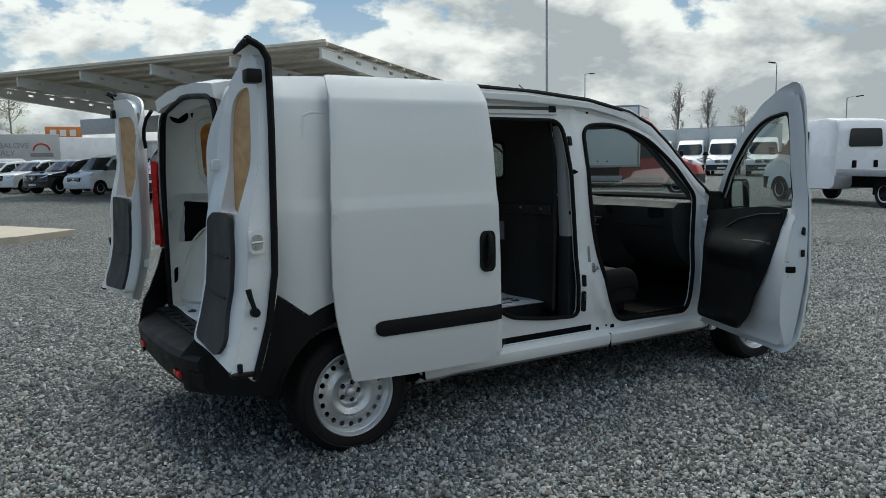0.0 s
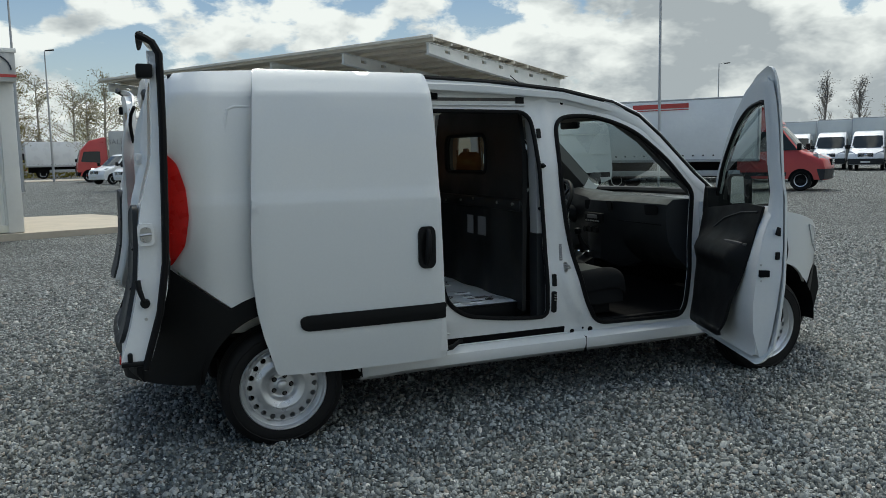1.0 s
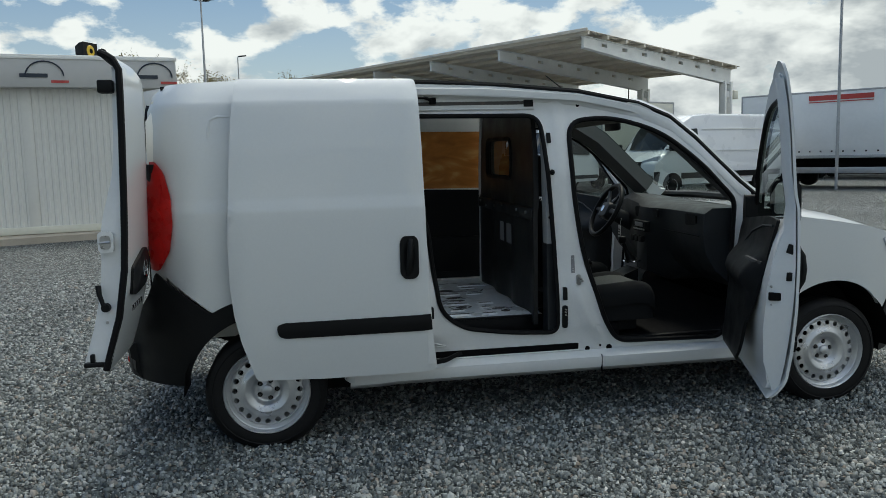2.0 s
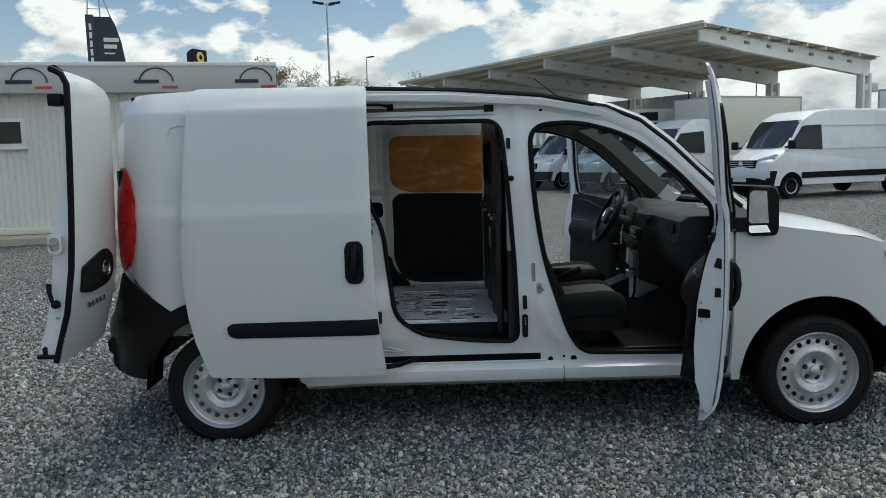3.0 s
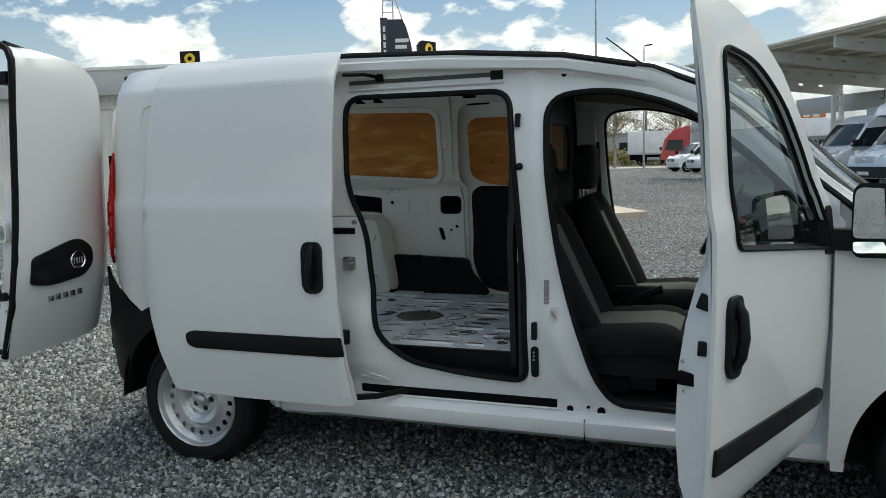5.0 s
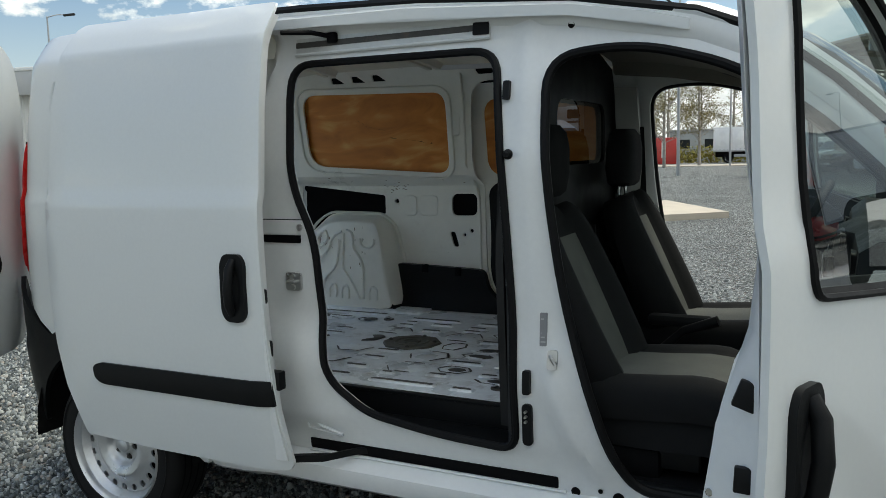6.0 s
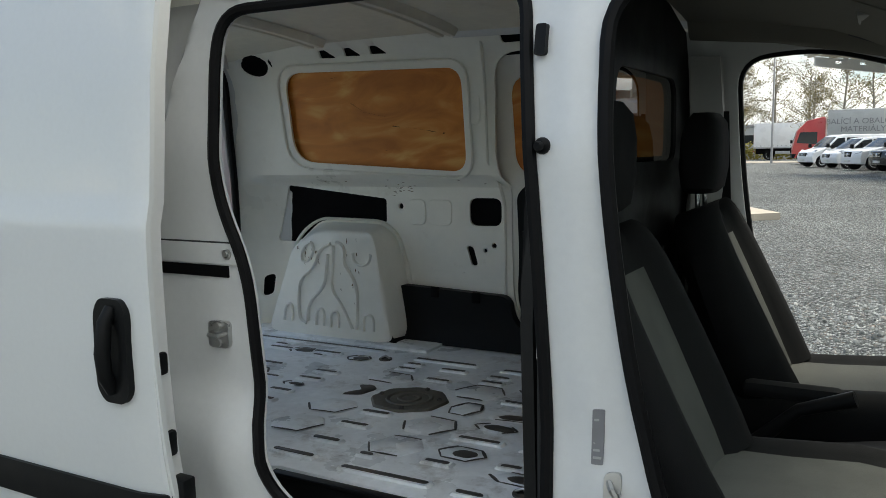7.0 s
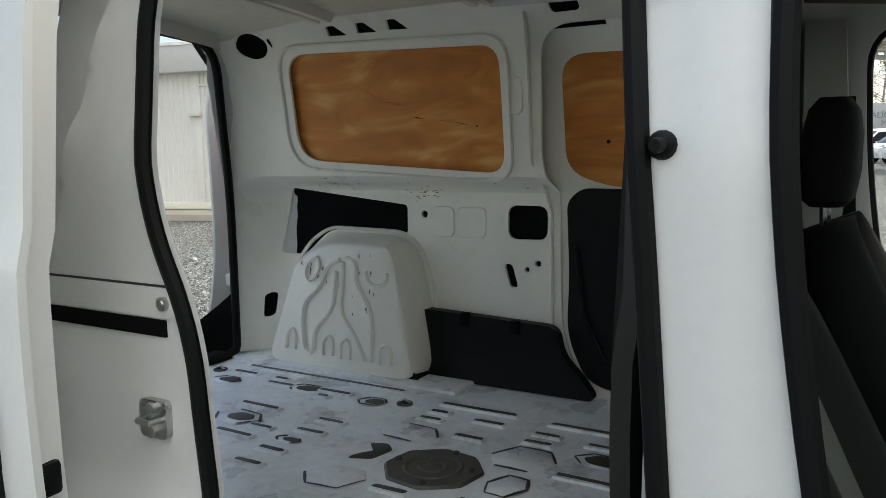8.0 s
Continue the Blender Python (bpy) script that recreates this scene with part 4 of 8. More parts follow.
plate = floor_part("tank_cover", [(TX + 0.135 * math.cos(radians(45 * i + 14)), TY + 0.128 * math.sin(radians(45 * i + 14))) for i in range(8)], M_cover, FZ, 0.007, "dark scuffed metal tank cover")
for r0, h0 in ((0.078, 0.0), (0.04, 0.0)):
    part("cover_ring", lathe([(r0 - 0.014, 0), (r0 - 0.008, 0.004), (r0 - 0.003, 0.004), (r0, 0)], 24, "Z", True), M_cover, bay_floor).location = (TX, TY, FZ + 0.007)
for dx, dy in ((-0.105, 0.0), (0.10, 0.02), (0.03, -0.10), (0.01, 0.10)):
    part("cover_bolt", lathe([(0.009, 0), (0.009, 0.006), (0.004, 0.009)], 8, "Z"), M_rub, bay_floor).location = (TX + dx, TY + dy, FZ + 0.006)
part("floor_ledge", box(-0.52, 0.50, 0.635, 0.84, FZ - 0.005, FZ + 0.012, 0.006), M_floor, bay_floor)
for lx, ly in ((0.40, 0.49), (-0.42, 0.50), (1.35, -0.40)):
    ring = part("lashing_eye", lathe([(0.026, 0), (0.026, 0.005), (0.016, 0.006), (0.014, 0.001)], 14, "Z"), M_rub, van, "round lashing eye")
    ring.location = (lx, ly, FZ)
    part("eye_bar", tube([(-0.02, 0, 0.006), (0, 0, 0.016), (0.02, 0, 0.006)], 0.004, 6), M_zinc, ring)

# step well inside the sliding door
part("step_well", box(0.78, 1.58, -0.70, -0.53, 0.42, 0.455, 0.01), M_plast, van, "black plastic step tread")
part("step_riser", box(0.72, 1.56, -0.545, -0.525, 0.44, FZ - 0.002, 0.004), M_plast, van, "black plastic step riser")
part("floor_front_edge", box(0.72, 1.50, -0.552, -0.528, FZ - 0.012, FZ - 0.001, 0.003), M_plast, van)


# the far inner wall with its pressings
def wall_y(z):
    return interp(z, (0.5, 1.19, 1.202, 1.225, 1.242, 1.55, 1.68, 1.74, 1.79), (0.845, 0.855, 0.845, 0.80, 0.775, 0.755, 0.74, 0.712, 0.64))


def wall_s(x, z):
    """The inner wall turns in towards the tail post."""
    return wall_y(z) - (wall_y(z) - min(0.69, half(-0.5, z) - 0.02)) * min(1.0, max(0.0, -0.36 - x) / 0.14) ** 1.6


PLY1 = rounded([(-0.255, 1.688, 0.09), (0.612, 1.66, 0.07), (0.62, 1.255, 0.07), (-0.232, 1.305, 0.11)], n=6)
LDOOR = rounded([(0.757, 1.703, 0.10), (1.56, 1.70, 0.02), (1.56, 0.545, 0.02), (1.0, 0.545, 0.10), (0.838, 0.60, 0.10), (0.785, 0.74, 0.1), (0.777, 1.0, 0.1), (0.777, 1.19, 0.08), (0.745, 1.30, 0.1)], n=6)
holes = [PLY1, LDOOR,
         rounded([(-0.345, 1.196, 0.015), (0.19, 1.14, 0.015), (0.19, 1.036, 0.015), (-0.16, 1.042, 0.05), (-0.29, 0.935, 0.03), (-0.40, 0.936, 0.02)], n=4),
         rounded([(0.59, 1.148, 0.035), (0.733, 1.148, 0.035), (0.733, 1.036, 0.035), (0.59, 1.034, 0.035)], n=5),
         rounded([(0.574, 0.951, 0.015), (0.606, 0.95, 0.015), (0.628, 0.873, 0.015), (0.598, 0.87, 0.015)], n=4),
         circle(0.262, 1.109, 0.013, 10), circle(0.46, 1.102, 0.013, 10), circle(0.66, 0.935, 0.009, 8), circle(0.70, 0.957, 0.011, 8),
         circle(-0.385, 1.725, 0.062, 16, 0.044), rounded([(0.803, 1.770, 0.015), (0.893, 1.768, 0.015), (0.893, 1.733, 0.015), (0.803, 1.733, 0.015)], n=4),
         rounded([(-0.45, 0.777, 0.02), (-0.41, 0.785, 0.02), (-0.42, 0.69, 0.02), (-0.455, 0.68, 0.02)], n=3)]
for x0 in (0.0, 0.126, 0.251):
    holes.append(rounded([(x0 - 0.035, 1.734, 0.006), (x0 - 0.020, 1.763, 0.006), (x0 + 0.013, 1.762, 0.006), (x0 + 0.046, 1.731, 0.006)], n=3))
wall = part("inner_wall", panel([(-0.51, 0.53), (1.56, 0.53), (1.56, 1.785), (-0.47, 1.785), (-0.505, 1.73), (-0.51, 1.65)], holes, lambda x, z, d: (x, wall_s(x, z) + d, z), 0.012, 0.06, (1.19, 1.202, 1.215, 1.228, 1.245)), M_inner, van, "white painted inner wall with pressed openings")
# near-black sheets added behind the openings, as the shade of the hollow wall
part("wall_backing", panel([(-0.47, 0.56), (0.745, 0.56), (0.745, 1.205), (-0.47, 1.205)], (), lambda x, z, d: (x, min(0.872, wall_s(x, z) + (0.018 if x > -0.36 else 0.035)) + d, z), 0.008, 0.06), M_dark, wall, "near-black sheet for the shade behind the wall's openings")
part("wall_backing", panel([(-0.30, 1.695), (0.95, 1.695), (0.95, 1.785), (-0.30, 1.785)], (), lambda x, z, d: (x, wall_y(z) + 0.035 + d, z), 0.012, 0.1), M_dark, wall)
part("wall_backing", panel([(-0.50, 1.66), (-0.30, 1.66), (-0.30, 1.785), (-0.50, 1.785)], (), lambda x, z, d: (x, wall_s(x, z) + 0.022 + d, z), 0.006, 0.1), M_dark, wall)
part("plywood_panel", panel([(-0.33, 1.235), (0.635, 1.235), (0.635, 1.70), (-0.33, 1.70)], (), lambda x, z, d: (x, wall_y(max(z, 1.255)) + 0.026 + d, z), 0.012, 0.05), M_ply, wall, "orange-brown plywood panel with dark scratches")
for x0, z0, l, w, a in ((0.287, 1.443, 0.05, 0.012, -8), (0.455, 1.42, 0.055, 0.009, -12), (0.512, 1.41, 0.012, 0.02, 0), (0.09, 1.535, 0.11, 0.003, -31), (0.19, 1.495, 0.16, 0.002, -12), (-0.01, 1.655, 0.05, 0.003, 5), (0.232, 1.345, 0.025, 0.003, 10), (0.38, 1.432, 0.12, 0.0015, -8)):
    bm = bmesh.new()
    k = 9
    v0 = [bm.verts.new((l * (i / (k - 1) - 0.5), 0, w * 0.45 * (0.5 - abs(i / (k - 1) - 0.5)) * (0.3 + rnd.random()))) for i in range(k)]
    v1 = [bm.verts.new((l * (i / (k - 1) - 0.5), 0, -w * 0.35 * (0.5 - abs(i / (k - 1) - 0.5)) * (0.3 + rnd.random()))) for i in range(1, k - 1)]
    bm.faces.new(v0 + v1[::-1])
    sc = part("scratch", bm, M_dark, wall)
    sc.matrix_local = pose(x0, wall_y(z0) + 0.0245, z0, 0, -a, 0)
# pressed bead round the plywood opening
part("window_bead", tube([(x * 1.0, wall_y(z) - 0.002, z) for x, z in subdiv(rounded([(-0.295, 1.717, 0.11), (0.642, 1.69, 0.09), (0.650, 1.226, 0.09), (-0.264, 1.276, 0.13)], n=6), 0.05)], 0.011, 8, True, None, 0.5), M_inner, wall)
# pressed pads on the wall
def pad(x0, x1, z0, z1, r, out=0.008):
    sec = []
    o = rounded([(x0, z0), (x1, z0), (x1, z1), (x0, z1)], r, 4)
    cx, cz = (x0 + x1) / 2, (z0 + z1) / 2
    for k, d in ((1.0, 0.0), (0.93, out), (0.85, out)):
        sec.append([(cx + (x - cx) * k, wall_y(cz) + 0.002 - d, cz + (z - cz) * k) for x, z in o])
    return part("wall_pressing", loft(sec), M_inner, wall)


pad(0.30, 0.385, 1.03, 1.14, 0.025)
pad(0.395, 0.51, 1.03, 1.14, 0.025, 0.005)
pad(0.635, 0.69, 1.44, 1.56, 0.025, 0.007)
pad(0.30, 0.575, 0.834, 0.841, 0.003, 0.004)
part("pillar_crease", tube([(x, wall_y(z), z) for x, z in ((0.72, 1.745), (0.713, 1.60), (0.713, 1.42), (0.712, 1.30), (0.735, 1.21), (0.748, 1.12), (0.75, 0.95), (0.752, 0.75))], 0.012, 8, False, None, 0.5), M_inner, wall)
part("wall_liner", panel(rounded([(0.279, 0.779, 0.02), (0.785, 0.762, 0.05), (0.80, 0.67, 0.1), (0.93, 0.545, 0.03), (0.315, 0.545, 0.02)], n=5), (), lambda x, z, d: (x, 0.80 - 0.04 * max(0, (0.62 - z) / 0.08) ** 2 + d, z), 0.04, 0.05), M_plast, van, "black plastic wall liner")
for lx, lz in ((0.45, 0.755), (0.64, 0.745)):
    part("liner_clip", box(lx - 0.018, lx + 0.018, 0.792, 0.815, lz - 0.02, lz + 0.025, 0.006), M_dark, van)

# closed sliding door on the far side, seen from within
def far_door_y(z):
    return min(0.866, half(0.3, z) - 0.033)


inner_door = part("far_sliding_door", panel(rounded([(0.71, 1.72), (1.60, 1.72), (1.60, 0.51), (0.95, 0.51), (0.80, 0.56), (0.745, 0.72), (0.74, 1.0), (0.735, 1.16), (0.70, 1.30)], 0.06, 5), [rounded([(0.789, 1.622, 0.09), (1.54, 1.61, 0.07), (1.54, 1.205, 0.07), (0.93, 1.212, 0.14), (0.795, 1.262, 0.1)], n=6)], lambda x, z, d: (x, far_door_y(z) + d, z), 0.015, 0.08), M_inner, van, "closed sliding door seen from within")
part("plywood_panel", panel([(0.74, 1.17), (1.56, 1.17), (1.56, 1.66), (0.74, 1.66)], (), lambda x, z, d: (x, far_door_y(z) + 0.006 + d, z), 0.006, 0.05), M_ply, inner_door, "orange-brown plywood panel")
part("door_card", panel(rounded([(0.802, 1.165, 0.04), (0.85, 1.208, 0.05), (1.12, 1.205, 0.1), (1.555, 1.19, 0.03), (1.555, 0.555, 0.02), (1.005, 0.555, 0.08), (0.872, 0.58, 0.08), (0.799, 0.73, 0.1), (0.808, 0.92, 0.1)], n=5), (), lambda x, z, d: (x, far_door_y(z) - 0.016 + 0.004 * math.sin(z * 9) + d, z), 0.012, 0.06), M_plast, inner_door, "black plastic door card")
part("door_card_step", box(0.99, 1.48, 0.836, 0.856, 0.60, 0.86, 0.012), M_plast, inner_door)
part("card_crease", tube([(0.83, far_door_y(1.0) - 0.018, 1.02), (0.86, far_door_y(0.8) - 0.018, 0.80), (0.93, far_door_y(0.65) - 0.018, 0.66), (1.05, far_door_y(0.6) - 0.018, 0.61)], 0.008, 6), M_plast, inner_door)
plug_hole = part("ply_knot", lathe([(0.006, 0), (0.006, 0.002)], 8, "Y"), M_dark, inner_door)
plug_hole.location = (0.935, far_door_y(1.35) + 0.004, 1.352)

# pressed wheel arch box
ARCH_FACE = ((-0.350, FZ + 0.012), (-0.195, 0.928), (-0.133, 0.969), (-0.04, 1.012), (0.226, 1.012), (0.247, 0.955), (0.272, 0.772), (0.315, FZ + 0.012))
ARCH_BACK = ((-0.43, FZ), (-0.29, 0.925), (-0.235, 0.985), (-0.15, 1.035), (0.165, 1.030), (0.240, 0.975), (0.287, 0.817), (0.325, FZ))


def arch_section(k, y, grow=0.0, side=1):
    """The wheel arch's outline, k of the way from its face to the wall."""
    o = [(a[0] + (b[0] - a[0]) * k, a[1] + (b[1] - a[1]) * k) for a, b in zip(ARCH_FACE, ARCH_BACK)]
    o = [(x + grow * (x + 0.03), z + grow * (z - FZ) * 0.5) for x, z in o]
    return [(x, side * y, z) for x, z in rounded(o, 0.05, 4)]


ARCH_Y = 0.672


def eased(pts):
    """The line with its corners cut, twice."""
    for _ in range(2):
        q = [pts[0]]
        for (xa, za), (xb, zb) in zip(pts, pts[1:]):
            q += [(xa * 0.75 + xb * 0.25, za * 0.75 + zb * 0.25), (xa * 0.25 + xb * 0.75, za * 0.25 + zb * 0.75)]
        pts = q + [pts[-1]]
    return pts


sec = [arch_section(1.08, 0.87), arch_section(0.95, 0.85), arch_section(0.45, 0.76), arch_section(0.08, ARCH_Y + 0.02), arch_section(0.0, ARCH_Y + 0.006, -0.015), arch_section(0.0, ARCH_Y, -0.05)]
abox = part("wheel_arch_box", loft(sec), M_inner, van, "white dented wheel arch box with rust spots")
part("arch_flange", tube(arch_section(1.05, 0.852, 0.05)[2:-2], 0.014, 8, False, None, 0.45), M_inner, abox)
for pts, r in (([(-0.08, 0.96), (-0.067, 0.926), (-0.098, 0.879), (-0.133, 0.872), (-0.136, 0.913), (-0.112, 0.95), (-0.08, 0.96)], 0.012),
               ([(0.022, 0.958), (-0.039, 0.932), (-0.065, 0.855), (-0.148, 0.798), (-0.162, 0.71), (-0.16, 0.617), (-0.123, 0.603)], 0.015),
               ([(0.004, 0.913), (-0.004, 0.851), (-0.019, 0.769), (-0.107, 0.697), (-0.117, 0.613)], 0.015),
               ([(0.05, 0.965), (0.081, 0.957), (0.093, 0.928), (0.084, 0.875), (0.139, 0.81), (0.153, 0.741), (0.142, 0.599)], 0.015),
               ([(0.035, 0.95), (0.03, 0.866), (0.014, 0.763), (0.071, 0.698), (0.121, 0.597)], 0.013),
               ([(0.133, 0.922), (0.137, 0.887), (0.173, 0.868), (0.215, 0.885), (0.222, 0.92)], 0.013),
               ([(-0.203, 0.608), (-0.195, 0.672), (-0.215, 0.688), (-0.238, 0.665), (-0.247, 0.607)], 0.012),
               ([(-0.071, 0.6), (-0.069, 0.655), (-0.04, 0.677), (-0.024, 0.66), (-0.03, 0.601)], 0.012),
               ([(0.007, 0.596), (0.01, 0.655), (0.038, 0.672), (0.053, 0.651), (0.049, 0.597)], 0.012),
               ([(0.179, 0.595), (0.181, 0.657), (0.207, 0.669), (0.229, 0.654), (0.227, 0.597)], 0.012)):
    part("pressed_bead", tube([(x, ARCH_Y + 0.001, z) for x, z in eased(pts)], r, 10, False, None, 0.5), M_inner, abox)
M_chip = mat("chipped_paint", (0.16, 0.12, 0.08), 0.8, vary=0.3, fine=120)
for i in range(34):
    cx = rnd.choice((0.12, 0.13, 0.2, -0.16, -0.08)) + rnd.gauss(0, 0.035)
    sk = rnd.uniform(-0.004, 0.004)
    cz = 0.70 + rnd.random() * 0.29 if cx > 0.0 else 0.86 + rnd.random() * 0.08
    o = [(cx + rnd.uniform(0.001, 0.003) * math.cos(a) + 0.3 * (a - 3) * sk, cz + rnd.uniform(0.003, 0.014) * math.sin(a)) for a in (0, 1, 2.1, 3.2, 4.3, 5.3)]
    if -0.25 < cx < 0.165 and cz < 0.98:
        bm = bmesh.new()
        bm.faces.new([bm.verts.new((x, ARCH_Y - 0.0022, z)) for x, z in o])
        part("paint_chip", bm, M_chip, abox)
for i in range(40):
    cx, cz = rnd.gauss(0.27, 0.05), rnd.gauss(1.18, 0.012)
    if i > 22:
        cx, cz = rnd.uniform(-0.3, 0.75), rnd.choice((0.60, 1.22, 1.0)) + rnd.gauss(0, 0.01)
    o = [(cx + rnd.uniform(0.002, 0.010) * math.cos(a), cz + rnd.uniform(0.0006, 0.002) * math.sin(a)) for a in (0, 1, 2.1, 3.2, 4.3, 5.3)]
    if not any(inside((cx, cz), h) for h in holes):
        bm = bmesh.new()
        bm.faces.new([bm.verts.new((x, wall_y(z) - 0.0012, z)) for x, z in o])
        part("paint_chip", bm, M_chip, wall)
# near inner wall and wheel arch, ceiling
part("near_inner_wall", panel([(-0.53, 0.53), (-0.45, 0.53), (-0.41, 0.74), (0.40, 0.74), (0.43, 0.53), (0.46, 0.53), (0.46, 1.765), (-0.46, 1.765), (-0.53, 1.65)], (), lambda x, z, d: (x, -min(wall_s(x, z), jamb(z) + 0.01) - d * 0.5, z), 0.03, 0.1), M_inner, van)
sec = [arch_section(k, y, 0.0, -1) for k, y in ((1.0, 0.645), (0.6, 0.64), (0.2, 0.625), (0.0, 0.615))]
part("near_wheel_arch_box", loft(sec), M_inner, van)
part("ceiling_lining", panel([(-0.50, -0.66), (1.52, -0.66), (1.52, 0.66), (-0.50, 0.66)], (), lambda x, y, d: (x, y, roof_z(x, y) - 0.055 + d), 0.012, 0.12), M_ceil, van, "bare grimy inner roof skin")
for bx in (0.02, 0.62, 1.25):
    prof = ((-0.055, 0.0), (-0.035, -0.028), (-0.012, -0.028), (-0.008, -0.02), (0.008, -0.02), (0.012, -0.028), (0.035, -0.028), (0.055, 0.0))
    part("roof_bow", loft([[(bx + dx, y, roof_z(bx, y) - 0.057 + dz) for dx, dz in prof] for y in [-0.62 + 0.124 * i for i in range(11)]]), M_ceil, van, "pressed roof bow")
for s in (-1,):
    part("cant_rail", loft([[(x, s * 0.56, roof_z(x, 0.6) - 0.06), (x, s * 0.60, 1.70), (x, s * 0.625, 1.69), (x, s * 0.61, roof_z(x, 0.6) - 0.06)] for x in (-0.5, 0, 0.5, 1, 1.52)]), M_inner, van)

# bulkhead with its window
BH = [(-0.63, 0.50), (-0.65, 1.0), (-0.625, 1.45), (-0.56, 1.70), (-0.3, 1.775), (0, 1.785), (0.3, 1.775), (0.62, 1.70), (0.74, 1.45), (0.785, 1.0), (0.77, 0.50)]
bwin = rounded([(-0.15, 1.54, 0.08), (0.50, 1.545, 0.08), (0.50, 1.30, 0.06), (-0.15, 1.30, 0.06)], n=5)
bulk = part("bulkhead", panel(BH, [bwin], lambda y, z, d: (1.475 + d + 0.012 * math.cos(y * 14) * (z < 1.15), y, z), 0.025, 0.08), M_bulk, van, "black metal bulkhead with a window")
bg = part("bulkhead_pane", panel(rounded([(-0.17, 1.56), (0.52, 1.565), (0.52, 1.28), (-0.17, 1.28)], 0.08, 4), (), lambda y, z, d: (1.492 + d, y, z), 0, 0.2), G_smoke, bulk)
bg.visible_shadow = False
part("window_rubber", tube([(1.474, y, z) for y, z in subdiv(bwin, 0.08)], 0.013, 6, True), M_rubber, bulk)
part("bulkhead_beam", box(1.455, 1.485, -0.62, 0.75, 1.08, 1.15, 0.012), M_bulk, bulk)
for y in (-0.55, -0.35, 0.0, 0.2, 0.45, 0.62):
    part("bulkhead_bolt", lathe([(0.009, 1.443), (0.009, 1.452)], 8, "X"), M_zinc, bulk).location = (0, y, 1.115 + rnd.uniform(-0.05, 0.02))
for y, w in ((-0.08, 0.12), (0.10, 0.09)):
    part("paper_sticker", box(1.470, 1.474, y - w / 2, y + w / 2, 0.90, 1.02), M_grey, bulk, "faded paper sticker")
bulk.location = (-0.012, 0, 0)
for y in (-0.45, -0.18, 0.08, 0.34, 0.6):
    part("bulkhead_rib", box(1.497, 1.512, y - 0.02, y + 0.02, 0.55, 1.05, 0.006), M_bulk, bulk)
# cable duct along the front edge of the sliding door opening
part("cable_duct", loft([[(x + 0.05, y0 - 0.03, z), (x + 0.07, y0 - 0.05, z), (x + 0.09, y0 + 0.06, z), (x + 0.045, y0 + 0.06, z)] for x, y0, z in ((1.475, -0.60, 1.68), (1.478, -0.64, 1.45), (1.48, -0.665, 1.2), (1.49, -0.68, 0.9), (1.51, -0.69, 0.7), (1.53, -0.69, 0.50))]), M_plast, van, "dark plastic cable duct")
part("duct_clip", box(1.52, 1.56, -0.72, -0.60, 1.09, 1.112, 0.01), M_plast, van)

# ---- fittings of the near door frame ----
def fit_box(name, x0, x1, z0, z1, out, m, label="", r=0.012, parent=van):
    o = rounded([(x0, z0), (x1, z0), (x1, z1), (x0, z1)], r, 4)
    return part(name, panel(o, (), lambda x, z, d: (x, -(jamb(z) + max(0, relief(x, z)) + out - d), z), out + 0.004, 0.1), m, parent, label)


rail = fit_box("upper_rail", 0.76, 1.455, 1.688, 1.738, 0.004, M_alu, "grey steel upper door rail", 0.006)
fit_box("rail_groove", 0.76, 1.445, 1.708, 1.726, 0.007, M_rub, "", 0.004, rail)
fit_box("rail_end", 1.40, 1.452, 1.696, 1.733, 0.009, M_plast, "", 0.004, rail)
part("rail_lip", tube([(0.76, -0.672, 1.686), (1.455, -0.672, 1.686)], 0.006, 6), M_paint, rail)
part("upper_roller_arm", tube([(0.80, -0.80, 1.74), (0.86, -0.72, 1.745), (0.905, -0.675, 1.735)], 0.008, 6), M_dark, van, "black upper roller arm")
part("roller", box(0.89, 0.925, -0.685, -0.664, 1.715, 1.748, 0.006), M_dark, van)
# flat dark strip on the frame, painted as the shade inside the lower slot
lo = fit_box("lower_rail_slot", 0.80, 1.675, 0.372, 0.408, 0.003, M_dark, "near-black strip for the shade in the lower door rail slot", 0.006)
part("rail_edge", tube([(0.80, -0.742, 0.368), (1.70, -0.742, 0.368)], 0.005, 6), M_jamb, lo)
part("lower_roller_arm", loft([[(x, y, z + dz) for dz in (0, 0.022)] + [(x + 0.012, y + 0.03, z + 0.022), (x + 0.012, y + 0.03, z)] for x, y, z in ((0.80, -0.90, 0.375), (0.92, -0.84, 0.375), (1.0, -0.75, 0.38), (1.03, -0.735, 0.38))]), M_plast, van, "black lower roller arm")
mid = fit_box("middle_rail_cover", 0.45, 0.83, 1.10, 1.146, 0.006, M_jamb, "white rail cover with a screw", 0.006)
# dark raised strip drawn for the shaded gap along the cover's top
fit_box("cover_gap", 0.45, 0.832, 1.146, 1.1495, 0.002, M_trim, "", 0.001, mid)
part("screw", lathe([(0.011, -0.752), (0.011, -0.744), (0.006, -0.755)], 12, "Y"), M_zinc, mid).location = (0.80, 0, 1.123)
# no opening is cut here: a dark strip gives the shade of the rail's mouth
fit_box("rail_mouth", 0.45, 0.797, 1.070, 1.096, 0.003, M_dark, "", 0.002, mid)
st = fit_box("door_striker", 0.737, 0.797, 0.912, 0.972, 0.012, M_zinc, "zinc door striker", 0.012)
for z in (0.924, 0.960):
    part("striker_bolt", lathe([(0.010, -0.760), (0.010, -0.748)], 10, "Y"), M_zinc, st).location = (0.768, 0, z)
